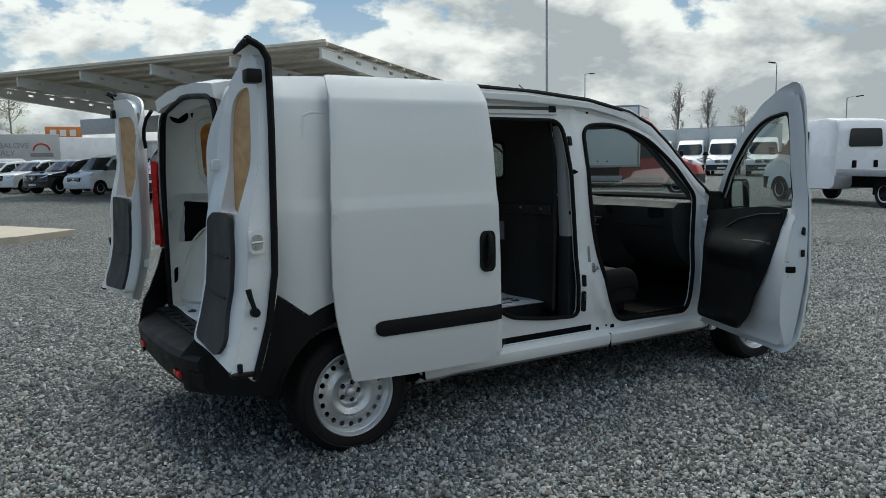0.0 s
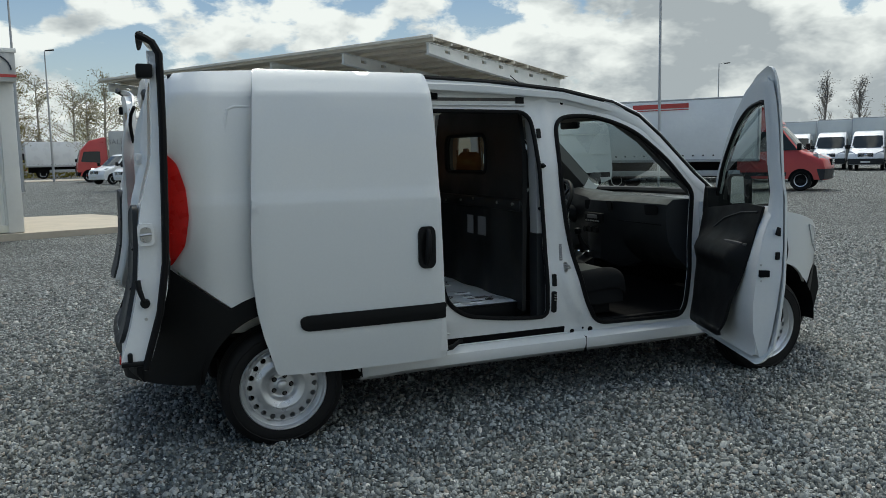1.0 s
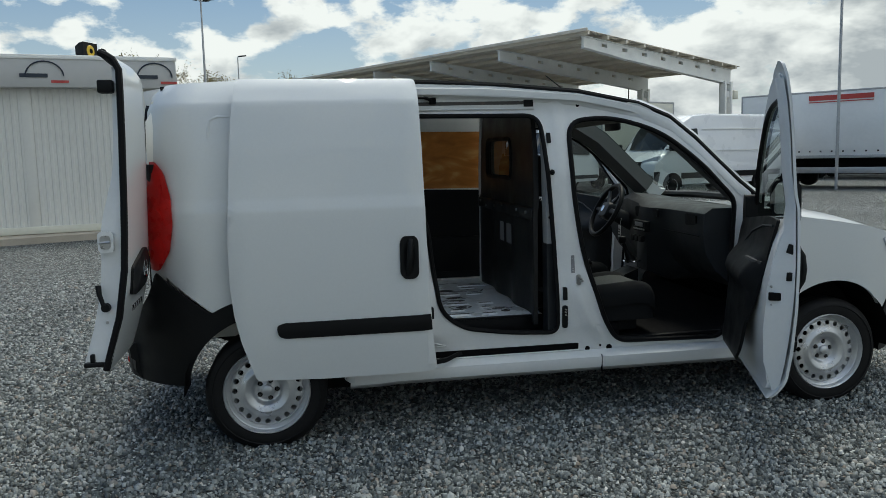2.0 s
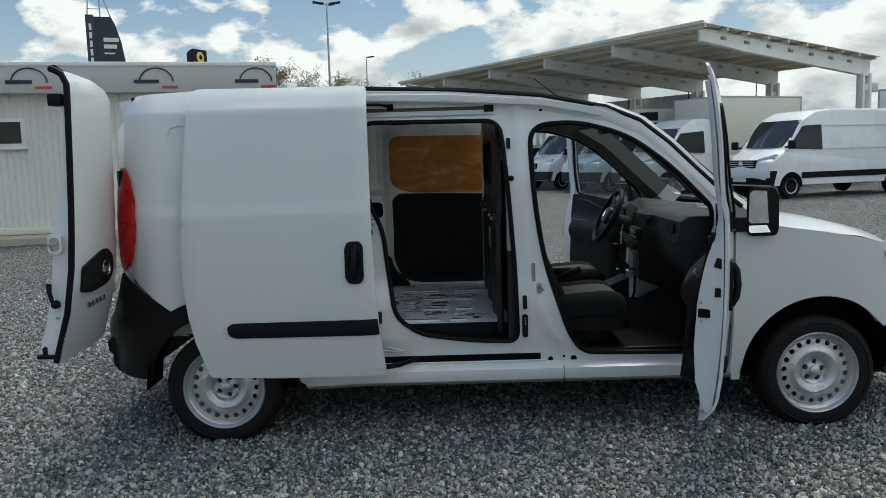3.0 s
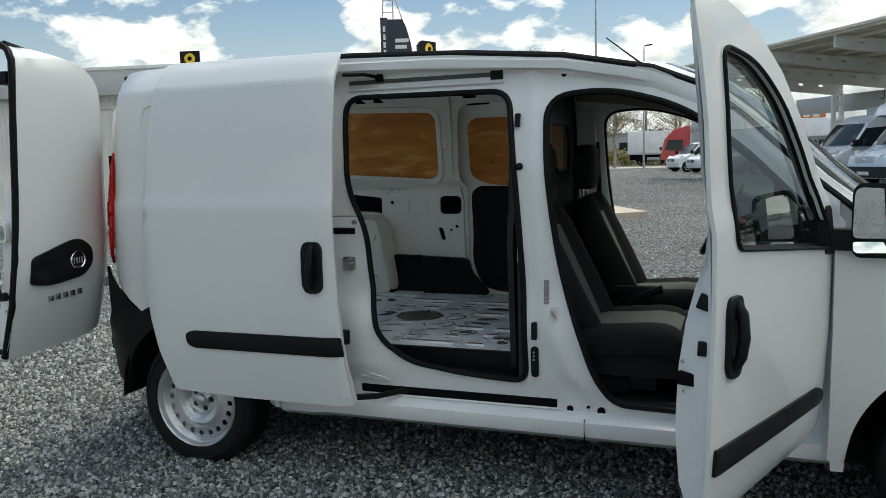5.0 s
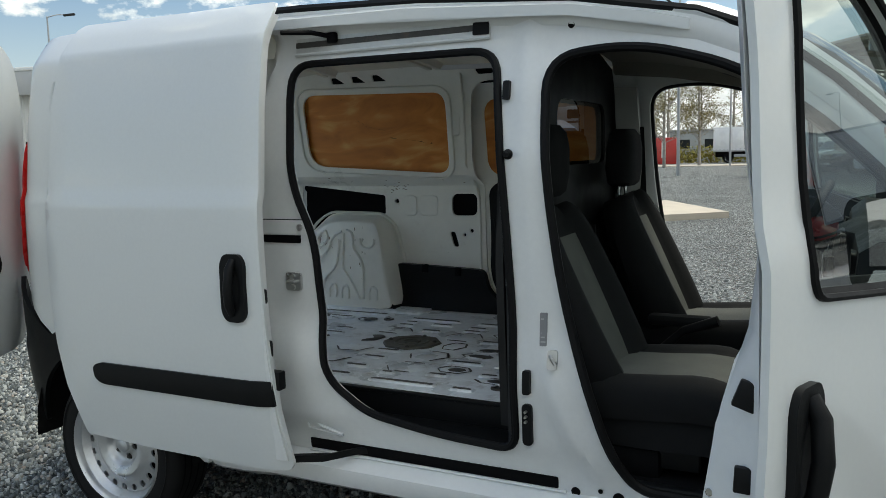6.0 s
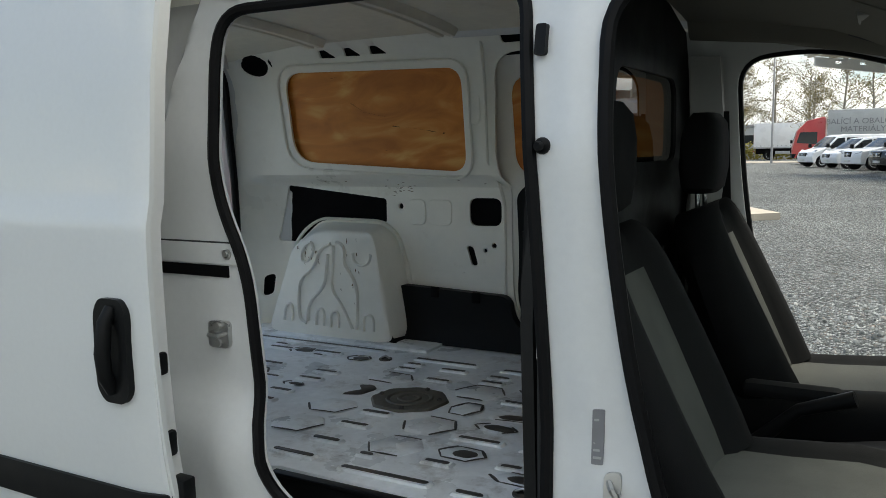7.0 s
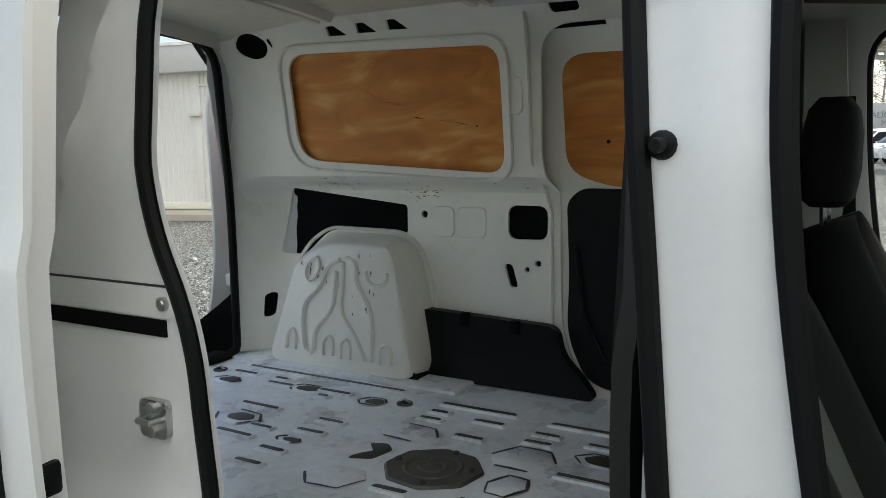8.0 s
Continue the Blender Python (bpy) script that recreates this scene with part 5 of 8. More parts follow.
part("striker_bar", tube([(0.752, -0.752, 0.945), (0.76, -0.775, 0.945), (0.785, -0.775, 0.945), (0.788, -0.752, 0.945)], 0.005, 6), M_zinc, st)
for x0, x1, z0, z1 in ((1.512, 1.532, 1.50, 1.555), (1.580, 1.602, 0.655, 0.725)):
    fit_box("rubber_stop", x0, x1, z0, z1, 0.016, M_plast, "black rubber stop", 0.006)
bs = part("rubber_buffer", lathe([(0.0, -0.768), (0.006, -0.768), (0.008, -0.762), (0.008, -0.754), (0.012, -0.750), (0.015, -0.742), (0.015, -0.730)], 14, "Y"), M_rubber, van, "black rubber buffer")
bs.location = (1.533, 0, 1.345)
cp = fit_box("door_contact", 1.576, 1.606, 0.50, 0.625, 0.012, M_plast, "black door contact plate", 0.018)
for z in (0.575, 0.59, 0.605):
    part("contact_pin", lathe([(0.004, -0.785), (0.004, -0.772)], 8, "Y"), M_zinc, cp).location = (1.591, 0, z)
for x, z, r in ((1.727, 0.372, 0.014), (1.80, 0.385, 0.007), (1.852, 0.372, 0.017), (1.70, 1.70, 0.010)):
    part("plug", lathe([(r, -(jamb(z) + 0.004)), (r * 0.8, -(jamb(z) + 0.006)), (r * 0.8, -jamb(z) + 0.01)], 14, "Y"), M_dark, van).location = (x, 0, z)
part("sill_joint", box(1.791, 1.7935, -0.791, -0.77, 0.25, 0.345), M_dark, van)
stk = fit_box("type_label", 1.630, 1.650, 0.80, 0.895, 0.002, M_grey, "grey printed type label", 0.003)
for i in range(6):
    fit_box("label_line", 1.633, 1.647 - 0.003 * (i % 3), 0.81 + i * 0.013, 0.814 + i * 0.013, 0.003, M_pillar, "", 0.001, stk)
ds = fit_box("latch_striker", 1.655, 1.682, 0.735, 0.79, 0.008, M_zinc, "zinc latch striker", 0.01)
part("striker_loop", tube([(1.66, -0.76, 0.775), (1.675, -0.79, 0.77), (1.685, -0.79, 0.758), (1.675, -0.76, 0.75)], 0.006, 6), M_zinc, ds)
part("jamb_swage", tube([(0.80, -0.757, 0.50), (0.86, -0.757, 0.462), (0.94, -0.752, 0.44)], 0.007, 8, False, None, 0.6), M_jamb, van)
part("jamb_swage", tube([(0.80, -0.757, 0.50), (0.81, -0.755, 0.45), (0.94, -0.75, 0.435)], 0.006, 8, False, None, 0.6), M_jamb, van)


# ---- wheels ----
def make_wheel():
    w = new("wheel")
    w.parent = van
    tagged(w, "steel wheel with a black tyre")
    R, rr = 0.303, 0.209
    prof = [(rr, -0.085), (0.219, -0.098), (0.247, -0.104), (0.272, -0.099), (0.290, -0.088), (0.303, -0.070), (R, -0.045), (R, 0.045), (0.303, 0.070), (0.272, 0.098), (0.214, 0.096), (rr, 0.085), (rr - 0.01, 0)]
    tyre = part("tyre", lathe(prof, 64, "Y", True), M_tyre, w, "black rubber tyre")
    # dark bands laid over the tread, as the shade in its grooves
    for y in (-0.05, -0.018, 0.018, 0.05):
        part("groove_shade", lathe([(R + 0.0005, y - 0.004), (R + 0.0005, y + 0.004)], 64, "Y", caps=False), M_dark, w)
    part("sidewall_ring", lathe([(0.262, -0.1035), (0.266, -0.106), (0.270, -0.1025)], 64, "Y", caps=False), M_tyre, w)
    part("rim_edge", lathe([(0.160, 0.05), (0.190, 0.05), (0.196, -0.04), (0.204, -0.070), (0.211, -0.080), (0.217, -0.094), (0.211, -0.102), (0.204, -0.094), (0.200, -0.076), (0.192, -0.070), (0.182, -0.042), (0.160, -0.026)], 64, "Y", True), M_rim, w)
    hol = [circle(0.161 * math.cos(2 * math.pi * i / 20), 0.161 * math.sin(2 * math.pi * i / 20), 0.0138, 12) for i in range(20)]
    hol += [circle(0.047 * math.cos(2 * math.pi * i / 5 + 0.3), 0.047 * math.sin(2 * math.pi * i / 5 + 0.3), 0.0135, 10) for i in range(5)]

    def dish(u, v, d):
        r = math.hypot(u, v)
        k = interp(r, (0, 0.029, 0.040, 0.062, 0.079, 0.110, 0.136, 0.174, 0.182, 0.187), (-0.052, -0.052, -0.042, -0.042, -0.064, -0.076, -0.062, -0.058, -0.044, -0.044))
        return (u, k + d, v)

    part("rim", panel(circle(0, 0, 0.187, 60), hol, dish, 0.008, 0.0065), M_rim, w, "silver steel rim with round holes")
    # near-black disc added so that the rim's holes look shaded
    part("rim_hole_shade", lathe([(0.18, -0.008), (0.18, 0.004)], 40, "Y"), M_dark, w)
    part("hub_cap", lathe([(0.0, -0.068), (0.018, -0.068), (0.026, -0.062), (0.028, -0.050)], 20, "Y"), M_rim, w)
    for i in range(5):
        b = part("wheel_bolt", lathe([(0.0, -0.050), (0.007, -0.050), (0.008, -0.03)], 6, "Y"), M_rub, w)
        b.location = (0.047 * math.cos(2 * math.pi * i / 5 + 0.3), 0, 0.047 * math.sin(2 * math.pi * i / 5 + 0.3))
    return w


wheel = make_wheel()
wheel.matrix_basis = pose(0, -0.77, 0.293, 0, 20, 0)
for x, y, ry, rz in ((WB, -0.77, 5, 0), (0, 0.785, 70, 180), (WB, 0.77, 10, 180)):
    copy_thing(wheel, pose(x, y, 0.293, 0, ry, rz))

# ---- near sliding door, slid back along the side ----
SO = 0.078
sl = [(-0.075, 1.842), (-0.085, 1.80), (-0.105, 1.60), (-0.128, 1.30), (-0.142, 1.05), (-0.142, 0.85), (-0.128, 0.70), (-0.10, 0.57), (-0.045, 0.395), (-0.035, 0.375), (0.30, 0.362), (0.845, 0.362), (0.858, 0.385), (0.838, 0.55), (0.822, 0.80), (0.812, 1.07), (0.806, 1.5), (0.80, 1.80), (0.792, 1.836)]


def slide_surf(x, z, d):
    return (x, -(half(0.3, z) + SO - d - 0.012 * max(0, (x - 0.74) / 0.07) ** 2 - 0.012 * max(0, (-0.06 - x) / 0.07) ** 2), z)


sdoor = part("sliding_door", panel(rounded(sl, 0.02, 3), (), slide_surf, 0.012, 0.05, CREASES), M_paint, van, "white sliding door slid open")
inn = [(0.10, 1.78), (0.10, 0.40), (0.80, 0.40), (0.78, 0.8), (0.765, 1.78)]
part("door_inner_skin", panel(rounded(inn, 0.04, 4), (), lambda x, z, d: (x, -(half(0.3, z) + SO - 0.012 - d), z), 0.055, 0.1), M_jamb, sdoor)
ed = []
for z in [0.40 + 0.05 * i for i in range(29)]:
    xe = interp(z, (0.385, 0.55, 0.8, 1.07, 1.5, 1.8), (0.858, 0.838, 0.822, 0.812, 0.806, 0.80))
    ye = -(half(0.3, z) + SO)
    ed.append([(xe - 0.004, ye + 0.013, z), (xe - 0.006, ye + 0.024, z), (xe - 0.022, ye + 0.030, z), (xe - 0.026, ye + 0.072, z), (xe - 0.06, ye + 0.072, z), (xe - 0.06, ye + 0.013, z)])
part("door_edge", loft(ed), M_jamb, sdoor)
ts = rounded([(0.068, 0.648, 0.02), (0.10, 0.662, 0.02), (0.826, 0.664, 0.004), (0.833, 0.582, 0.004), (0.105, 0.584, 0.02), (0.075, 0.60, 0.02)], n=3)
part("rubbing_strip", panel(ts, (), lambda x, z, d: (x, slide_surf(x, z, 0)[1] - 0.014 + 0.006 * (abs(z - 0.623) / 0.04) ** 2 + d, z), 0.016, 0.03), M_plast, sdoor, "black rubbing strip")


def pull_handle(parent, cx, cz, ysurf):
    o = rounded([(cx - 0.046, cz + 0.075, 0.035), (cx - 0.030, cz + 0.105, 0.03), (cx + 0.032, cz + 0.105, 0.03), (cx + 0.046, cz + 0.08, 0.03), (cx + 0.046, cz - 0.085, 0.03), (cx + 0.028, cz - 0.107, 0.03), (cx - 0.026, cz - 0.107, 0.03), (cx - 0.046, cz - 0.08, 0.03)], n=4)
    h = part("door_handle", panel(o, (), lambda x, z, d: (x, ysurf(z) - 0.012 + 0.010 * max(0, 1 - ((x - cx) / 0.03) ** 2 - ((z - cz + 0.01) / 0.085) ** 2) + d, z), 0.022, 0.012), M_plast, parent, "black plastic pull handle")
    part("grip", tube([(cx + 0.006, ysurf(cz) - 0.008, cz + 0.088), (cx + 0.004, ysurf(cz) - 0.024, cz + 0.06), (cx, ysurf(cz) - 0.030, cz), (cx - 0.004, ysurf(cz) - 0.024, cz - 0.05), (cx - 0.006, ysurf(cz) - 0.008, cz - 0.085)], [0.012, 0.015, 0.016, 0.015, 0.011], 10), M_plast, h)
    return h


def flatten_sub(h, parent):
    """Sub-parts of a part's part belong under the part itself."""
    for c in list(h.children):
        c.parent = parent


flatten_sub(pull_handle(sdoor, 0.722, 0.957, lambda z: slide_surf(0.6, z, 0)[1]), sdoor)
for z0, z1 in ((0.90, 0.948), (0.73, 0.785)):
    part("edge_buffer", box(0.785, 0.800 if z0 > 0.8 else 0.808, -(half(0.3, z0) + SO - 0.03), -(half(0.3, z0) + SO - 0.065), z0, z1, 0.008), M_plast, sdoor, "black edge buffer")
part("edge_latch", box(0.80, 0.845, -(half(0.3, 0.65) + SO - 0.03), -(half(0.3, 0.65) + SO - 0.065), 0.63, 0.69, 0.006), M_plast, sdoor)

# ---- front doors, both swung open ----
def front_door(s, angle, label):
    """Built shut in the van's coordinates, then swung about its hinge."""
    hx, hy = 2.605, s * 0.86

    def leaf(z):
        """The door's outer skin, which leans in less than the body does at the roof."""
        return half(2.2, z) if z < 1.25 else interp(z, (1.25, 1.5, 1.65, 1.75, 1.80, 1.82), (0.892, 0.877, 0.862, 0.846, 0.828, 0.81))

    outer = [(2.605, 0.34), (2.625, 0.60), (2.625, 1.0), (2.615, 1.12), (2.56, 1.215), (2.36, 1.455), (2.20, 1.61), (2.03, 1.715), (1.84, 1.785), (1.69, 1.812), (1.652, 1.80), (1.643, 1.72), (1.653, 1.45), (1.645, 1.1), (1.632, 0.75), (1.66, 0.42), (1.675, 0.352), (1.70, 0.338)]
    win = rounded([(2.545, 1.06, 0.03), (2.52, 1.13, 0.05), (2.33, 1.375, 0.1), (2.16, 1.535, 0.1), (1.98, 1.63, 0.1), (1.765, 1.655, 0.05), (1.755, 1.40, 0.1), (1.763, 1.135, 0.04)], n=5)

    def skin(x, z, d):
        y = leaf(z)
        y -= 0.05 * max(0, (0.45 - z) / 0.11) ** 2
        return (x, s * (y - d - 0.010 * max(0, (1.70 - x) / 0.08) ** 2 - 0.01 * max(0, (x - 2.56) / 0.06) ** 2), z)

    d = part("front_door", panel(rounded(outer, 0.025, 3), [win], skin, 0.012, 0.055), M_paint, van, label)
    inner = rounded([(2.56, 0.36), (2.575, 1.0), (2.52, 1.19), (2.33, 1.43), (2.17, 1.58), (2.0, 1.69), (1.84, 1.752), (1.712, 1.768), (1.69, 1.60), (1.70, 1.15), (1.695, 0.8), (1.73, 0.37)], 0.03, 4)
    win2 = rounded([(2.55, 1.065, 0.03), (2.525, 1.13, 0.05), (2.335, 1.375, 0.1), (2.165, 1.535, 0.1), (1.98, 1.63, 0.1), (1.765, 1.655, 0.05), (1.755, 1.40, 0.1), (1.763, 1.135, 0.04)], n=5)
    off = lambda z: interp(z, (0.37, 0.5, 0.65, 0.85, 1.0, 1.08, 1.14, 1.4), (0.045, 0.105, 0.128, 0.125, 0.098, 0.070, 0.030, 0.026))
    part("door_inner_skin", panel(inner, [win2], lambda x, z, dd: (x, s * (skin(x, z, 0)[1] * s - 0.013 - dd * (off(z) - 0.013)), z), 1.0, 0.06), M_jamb, d)
    part("window_seal", tube([(x, s * (leaf(z) + 0.003), z) for x, z in subdiv(win, 0.06)], 0.0065, 6, True), M_rubber, d, "black window seal")
    part("window_seal", tube([(x, s * (leaf(z) - 0.027), z) for x, z in subdiv(win2, 0.06)], 0.011, 6, True), M_rubber, d, "black window seal")
    pane = part("door_pane", panel(rounded([(2.56, 1.03), (2.54, 1.14), (2.335, 1.385), (2.17, 1.55), (1.98, 1.645), (1.755, 1.67), (1.745, 1.03)], 0.02, 3), (), lambda x, z, dd: (x, s * (leaf(z) - 0.022 - dd), z), 0, 0.1), G_tint, d, "clear door window")
    pane.visible_shadow = False
    # trim on the inside
    card = rounded([(2.555, 1.075, 0.03), (2.535, 0.40, 0.05), (2.05, 0.40, 0.06), (1.93, 0.48, 0.06), (1.80, 0.88, 0.1), (1.765, 1.13, 0.02), (1.95, 1.135, 0.2)], n=5)
    base = lambda z: leaf(z) - interp(z, (0.65, 0.85, 1.0, 1.13), (0.122, 0.118, 0.094, 0.062))

    def card_y(x, z):
        y = base(z) - 0.012
        b = max(0, 1 - ((z - 0.86) / 0.075) ** 2) * max(0, min(1, (x - 1.83) / 0.06)) * max(0, min(1, (2.50 - x) / 0.15))
        y -= 0.035 * b + 0.045 * max(0, min(1, (0.985 - z) / 0.07)) * max(0, min(1, (z - 0.40) / 0.05)) * max(0, min(1, (x - 1.80) / 0.08)) * max(0, min(1, (2.54 - x) / 0.12))
        b2 = max(0, 1 - abs((z - 1.02) / 0.10)) * max(0, min(1, (2.50 - x) / 0.3)) * max(0, min(1, (x - 1.83) / 0.2))
        return y - 0.004 * b2

    part("door_card", panel(card, (), lambda x, z, dd: (x, s * (card_y(x, z) + dd), z), 0.015, 0.035), M_plast, d, "black plastic door card with an armrest")
    part("sweep_line", tube([(1.80, s * (base(1.1) - 0.016), 1.10), (2.0, s * (base(1.1) - 0.018), 1.085), (2.2, s * (base(1.05) - 0.018), 1.04), (2.38, s * (base(0.95) - 0.018), 0.95)], 0.006, 6), M_trim, d)
    part("inside_handle", tube([(1.83, s * (base(0.96) - 0.02), 0.925), (1.90, s * (base(0.96) - 0.05), 0.93), (2.05, s * (base(0.96) - 0.05), 0.925), (2.15, s * (base(0.9) - 0.02), 0.90)], 0.014, 8), M_trim, d)
    part("sail_trim", panel(rounded([(2.60, 1.04), (2.555, 1.20), (2.50, 1.20), (2.50, 1.04)], 0.02, 3), (), lambda x, z, dd: (x, s * (leaf(z) + 0.006 - dd), z), 0.09, 0.06), M_plast, d, "black mirror sail")
    ts2 = rounded([(1.66, 0.56, 0.005), (1.66, 0.632, 0.005), (2.50, 0.598, 0.02), (2.545, 0.572, 0.02), (2.53, 0.532, 0.02)], n=3)
    part("rubbing_strip", panel(ts2, (), lambda x, z, dd: (x, s * (skin(x, z, 0)[1] * s + 0.014 - 0.006 * (abs(z - 0.596 + 0.038 * (x - 1.66)) / 0.036) ** 2 - dd), z), 0.016, 0.03), M_plast, d, "black rubbing strip")
    # latch edge
    for zc, wid in ((1.012, 0.04), (0.893, 0.038)):
        q = box(-0.006, 0.006, -0.017, 0.017, -wid / 2, wid / 2, 0.003)
        bmesh.ops.transform(q, matrix=Matrix.Translation((1.656, s * 0.871, zc)) @ Euler((radians(20 if zc > 1 else 3), 0, radians(-26 * s))).to_matrix().to_4x4(), verts=q.verts)
        part("edge_plug", q, M_plast, d, "black edge plug")
    part("door_latch", box(1.668, 1.70, s * 0.79, s * 0.84, 0.785, 0.82, 0.004), M_dark, d, "dark door latch")
    for yy, zz in ((0.80, 0.845), (0.825, 0.845), (0.805, 0.765)):
        bl = part("latch_screw", lathe([(0.006, 1.684), (0.006, 1.70)], 8, "X"), M_zinc, d)
        bl.location = (0, s * yy, zz)
    bm = loft([[(x, s * y, z) for x, y in ((interp(z, (0.36, 0.8, 1.15, 1.6, 1.76), (1.72, 1.692, 1.69, 1.678, 1.70)), leaf(z) - max(off(z), 0.042)), (interp(z, (0.36, 0.8, 1.15, 1.6, 1.76), (1.70, 1.648, 1.65, 1.652, 1.672)), leaf(z) - 0.022), (1.75, leaf(z) - 0.022), (1.75, leaf(z) - max(off(z), 0.042)))] for z in (0.37, 0.5, 0.65, 0.8, 0.95, 1.1, 1.2, 1.35, 1.5, 1.65, 1.74)])
    part("latch_face", bm, M_jamb, d)
    h = pull_handle(d, 1.735, 0.915, lambda z: -leaf(z)) if s < 0 else None
    if h:
        flatten_sub(h, d)
    # wing mirror
    mx, my, mz = 2.61, s * 1.044, 1.15
    hs = []
    for dx, k in ((-0.038, 0.92), (-0.034, 1.0), (0.02, 0.98), (0.06, 0.85), (0.085, 0.5)):
        hs.append([(mx + dx, my + s * 0.076 * k * a, mz + 0.122 * k * b) for a, b in rounded([(-1, -0.82), (-0.75, -1), (0.8, -0.97), (1, -0.75), (0.97, 0.72), (0.7, 0.98), (-0.7, 1), (-0.98, 0.8)], 0.55, 4)])
    part("mirror_housing", loft(hs), M_plast, d, "black mirror housing")
    part("mirror_glass", panel(rounded([(-0.066, -0.057, 0.02), (0.064, -0.054, 0.02), (0.066, 0.10, 0.03), (-0.062, 0.11, 0.03)], n=4), (), lambda u, v, dd: (mx - 0.043 + 0.2 * u + 0.015 * v + dd, my + s * u, mz + v), 0.003, 0.2), M_mirror, d, "mirror glass")
    part("mirror_glass_low", panel(rounded([(-0.062, -0.105, 0.02), (0.059, -0.10, 0.02), (0.063, -0.065, 0.01), (-0.065, -0.068, 0.01)], n=4), (), lambda u, v, dd: (mx - 0.0435 + 0.2 * u + 0.10 * (v + 0.08) + dd, my + s * u, mz + v), 0.003, 0.2), M_mirror, d)
    part("mirror_arm", loft([[(x0, y0, 1.05 + 0.0), (x0 + 0.07, y0, 1.05), (x0 + 0.07, y0, 1.12), (x0, y0, 1.12)] for x0, y0 in ((2.545, s * 0.885), (2.56, s * 0.93), (2.575, s * 0.985))]), M_plast, d)
    for z in (0.55, 0.95):
        part("hinge", box(2.60, 2.665, s * 0.83, s * 0.87, z, z + 0.06, 0.008), M_jamb, d)
    c = pose(hx, hy, 0, 0, 0, -s * angle) @ pose(-hx, -hy, 0)
    d.matrix_basis = c
    return d


front_door(-1, 69, "white front door swung open, black card inside")
front_door(1, 66, "white driver door swung open, black card inside")


# ---- rear doors, swung right round ----
def rear_door(s, hinge, turn, label, handle, W):
    """v runs from the hinge to the free edge; the outer skin faces forward once the door is swung open."""
    def bulge(v, z):
        x = interp(z, (0.55, 0.62, 0.75, 0.9, 1.05, 1.5, 1.75, 1.84, 1.88, 1.905, 1.93), (-0.105, -0.08, -0.04, -0.005, 0.008, 0.024, 0.028, 0.028, 0.012, -0.025, -0.09) if s < 0 else (-0.105, -0.08, -0.04, -0.01, 0.0, 0.004, 0.0, -0.004, -0.015, -0.05, -0.105))
        return x - 0.05 * (max(0, 0.12 - v) / 0.12) ** 2

    def lean(z):
        """The free edge stands further out towards the foot, as the hinges lean."""
        return interp(z, (0.57, 1.1, 1.88), (0.046, 0.024, -0.024)) if s < 0 else 0.0

    def thick(z):
        """Depth of the inner frame, shallow round the window."""
        return interp(z, (1.16, 1.25, 1.42, 1.80), (0.10, 0.085, 0.045, 0.035))

    outl = rounded([(-0.04, 0.62, 0.04), (-0.045, 1.25, 0.2), (-0.05, 1.55, 0.1), (0.02, 1.74, 0.08), (0.14, 1.845, 0.1), (W * 0.58, 1.895, 0.1), (W - 0.01, 1.92, 0.02), (W, 1.7, 0.1), (W - 0.006, 1.25, 0.1), (W + 0.004, 1.0, 0.1), (W - 0.0, 0.56, 0.03), (0.2, 0.565, 0.1)], n=4)
    f = lambda v, z, d: (bulge(v, z) - d, -v - lean(z) * v / W, z)
    d = part("rear_door", panel(outl, (), f, 0.012, 0.05), M_paint, van, label)
    q0 = 0.03 if s < 0 else 0.065
    inner = rounded([(q0, 0.64, 0.04), (q0, 1.3, 0.1), (q0, 1.55, 0.1), (q0 + 0.05, 1.72, 0.08), (0.17, 1.80, 0.1), (0.33, 1.85, 0.1), (W - 0.03, 1.865, 0.05), (W - 0.03, 1.25, 0.1), (W - 0.03, 0.60, 0.03)], n=4)
    win = rounded([(0.13, 1.22, 0.03), (0.12, 1.50, 0.1), (0.16, 1.68, 0.08), (0.26, 1.735, 0.08), (W - 0.13, 1.745, 0.05), (W - 0.12, 1.45, 0.2), (W - 0.17, 1.22, 0.03)], n=5)
    fi = lambda v, z, dd: (bulge(v, z) - 0.013 - dd * thick(z), -v - lean(z) * v / W, z)
    part("door_inner_skin", panel(inner, [win], fi, 1.0, 0.06), M_jamb, d)
    part("plywood_panel", panel([(0.10, 1.20), (0.10, 1.75), (W - 0.1, 1.77), (W - 0.1, 1.20)], (), lambda v, z, dd: (bulge(v, z) - 0.030 - dd, -v - lean(z) * v / W, z), 0.008, 0.1), M_ply2, d, "pale plywood panel in the window opening")
    card = rounded([(q0 + 0.03, 0.66, 0.04), (q0 + 0.03, 1.19, 0.03), (q0 + 0.07, 1.22, 0.03), (W - 0.20, 1.225, 0.04), (W - 0.18, 1.05, 0.1), (W - 0.19, 0.80, 0.1), (W - 0.14, 0.70, 0.06), (W - 0.2, 0.635, 0.04)], n=4)
    part("door_card", panel(card, (), lambda v, z, dd: (bulge(v, z) - 0.132 + dd, -v - lean(z) * v / W, z), 0.02, 0.05), M_trim, d, "dark grey plastic door card")
    for z in (1.045, 0.875):
        part("card_groove", tube([(bulge(0.2, z) - 0.133, -0.07, z), (bulge(0.2, z) - 0.133, -(W - 0.20), z - 0.005)], 0.006, 6), M_plast, d)
    sl_ = [(v, z) for v, z in [(W - 0.012, 0.57), (W - 0.004, 0.8), (W - 0.002, 1.0), (W - 0.006, 1.15), (W - 0.006, 1.3), (W, 1.55), (W, 1.75), (W, 1.84), (W - 0.005, 1.885), (W - 0.01, 1.90), (W - 0.015, 1.915)]]
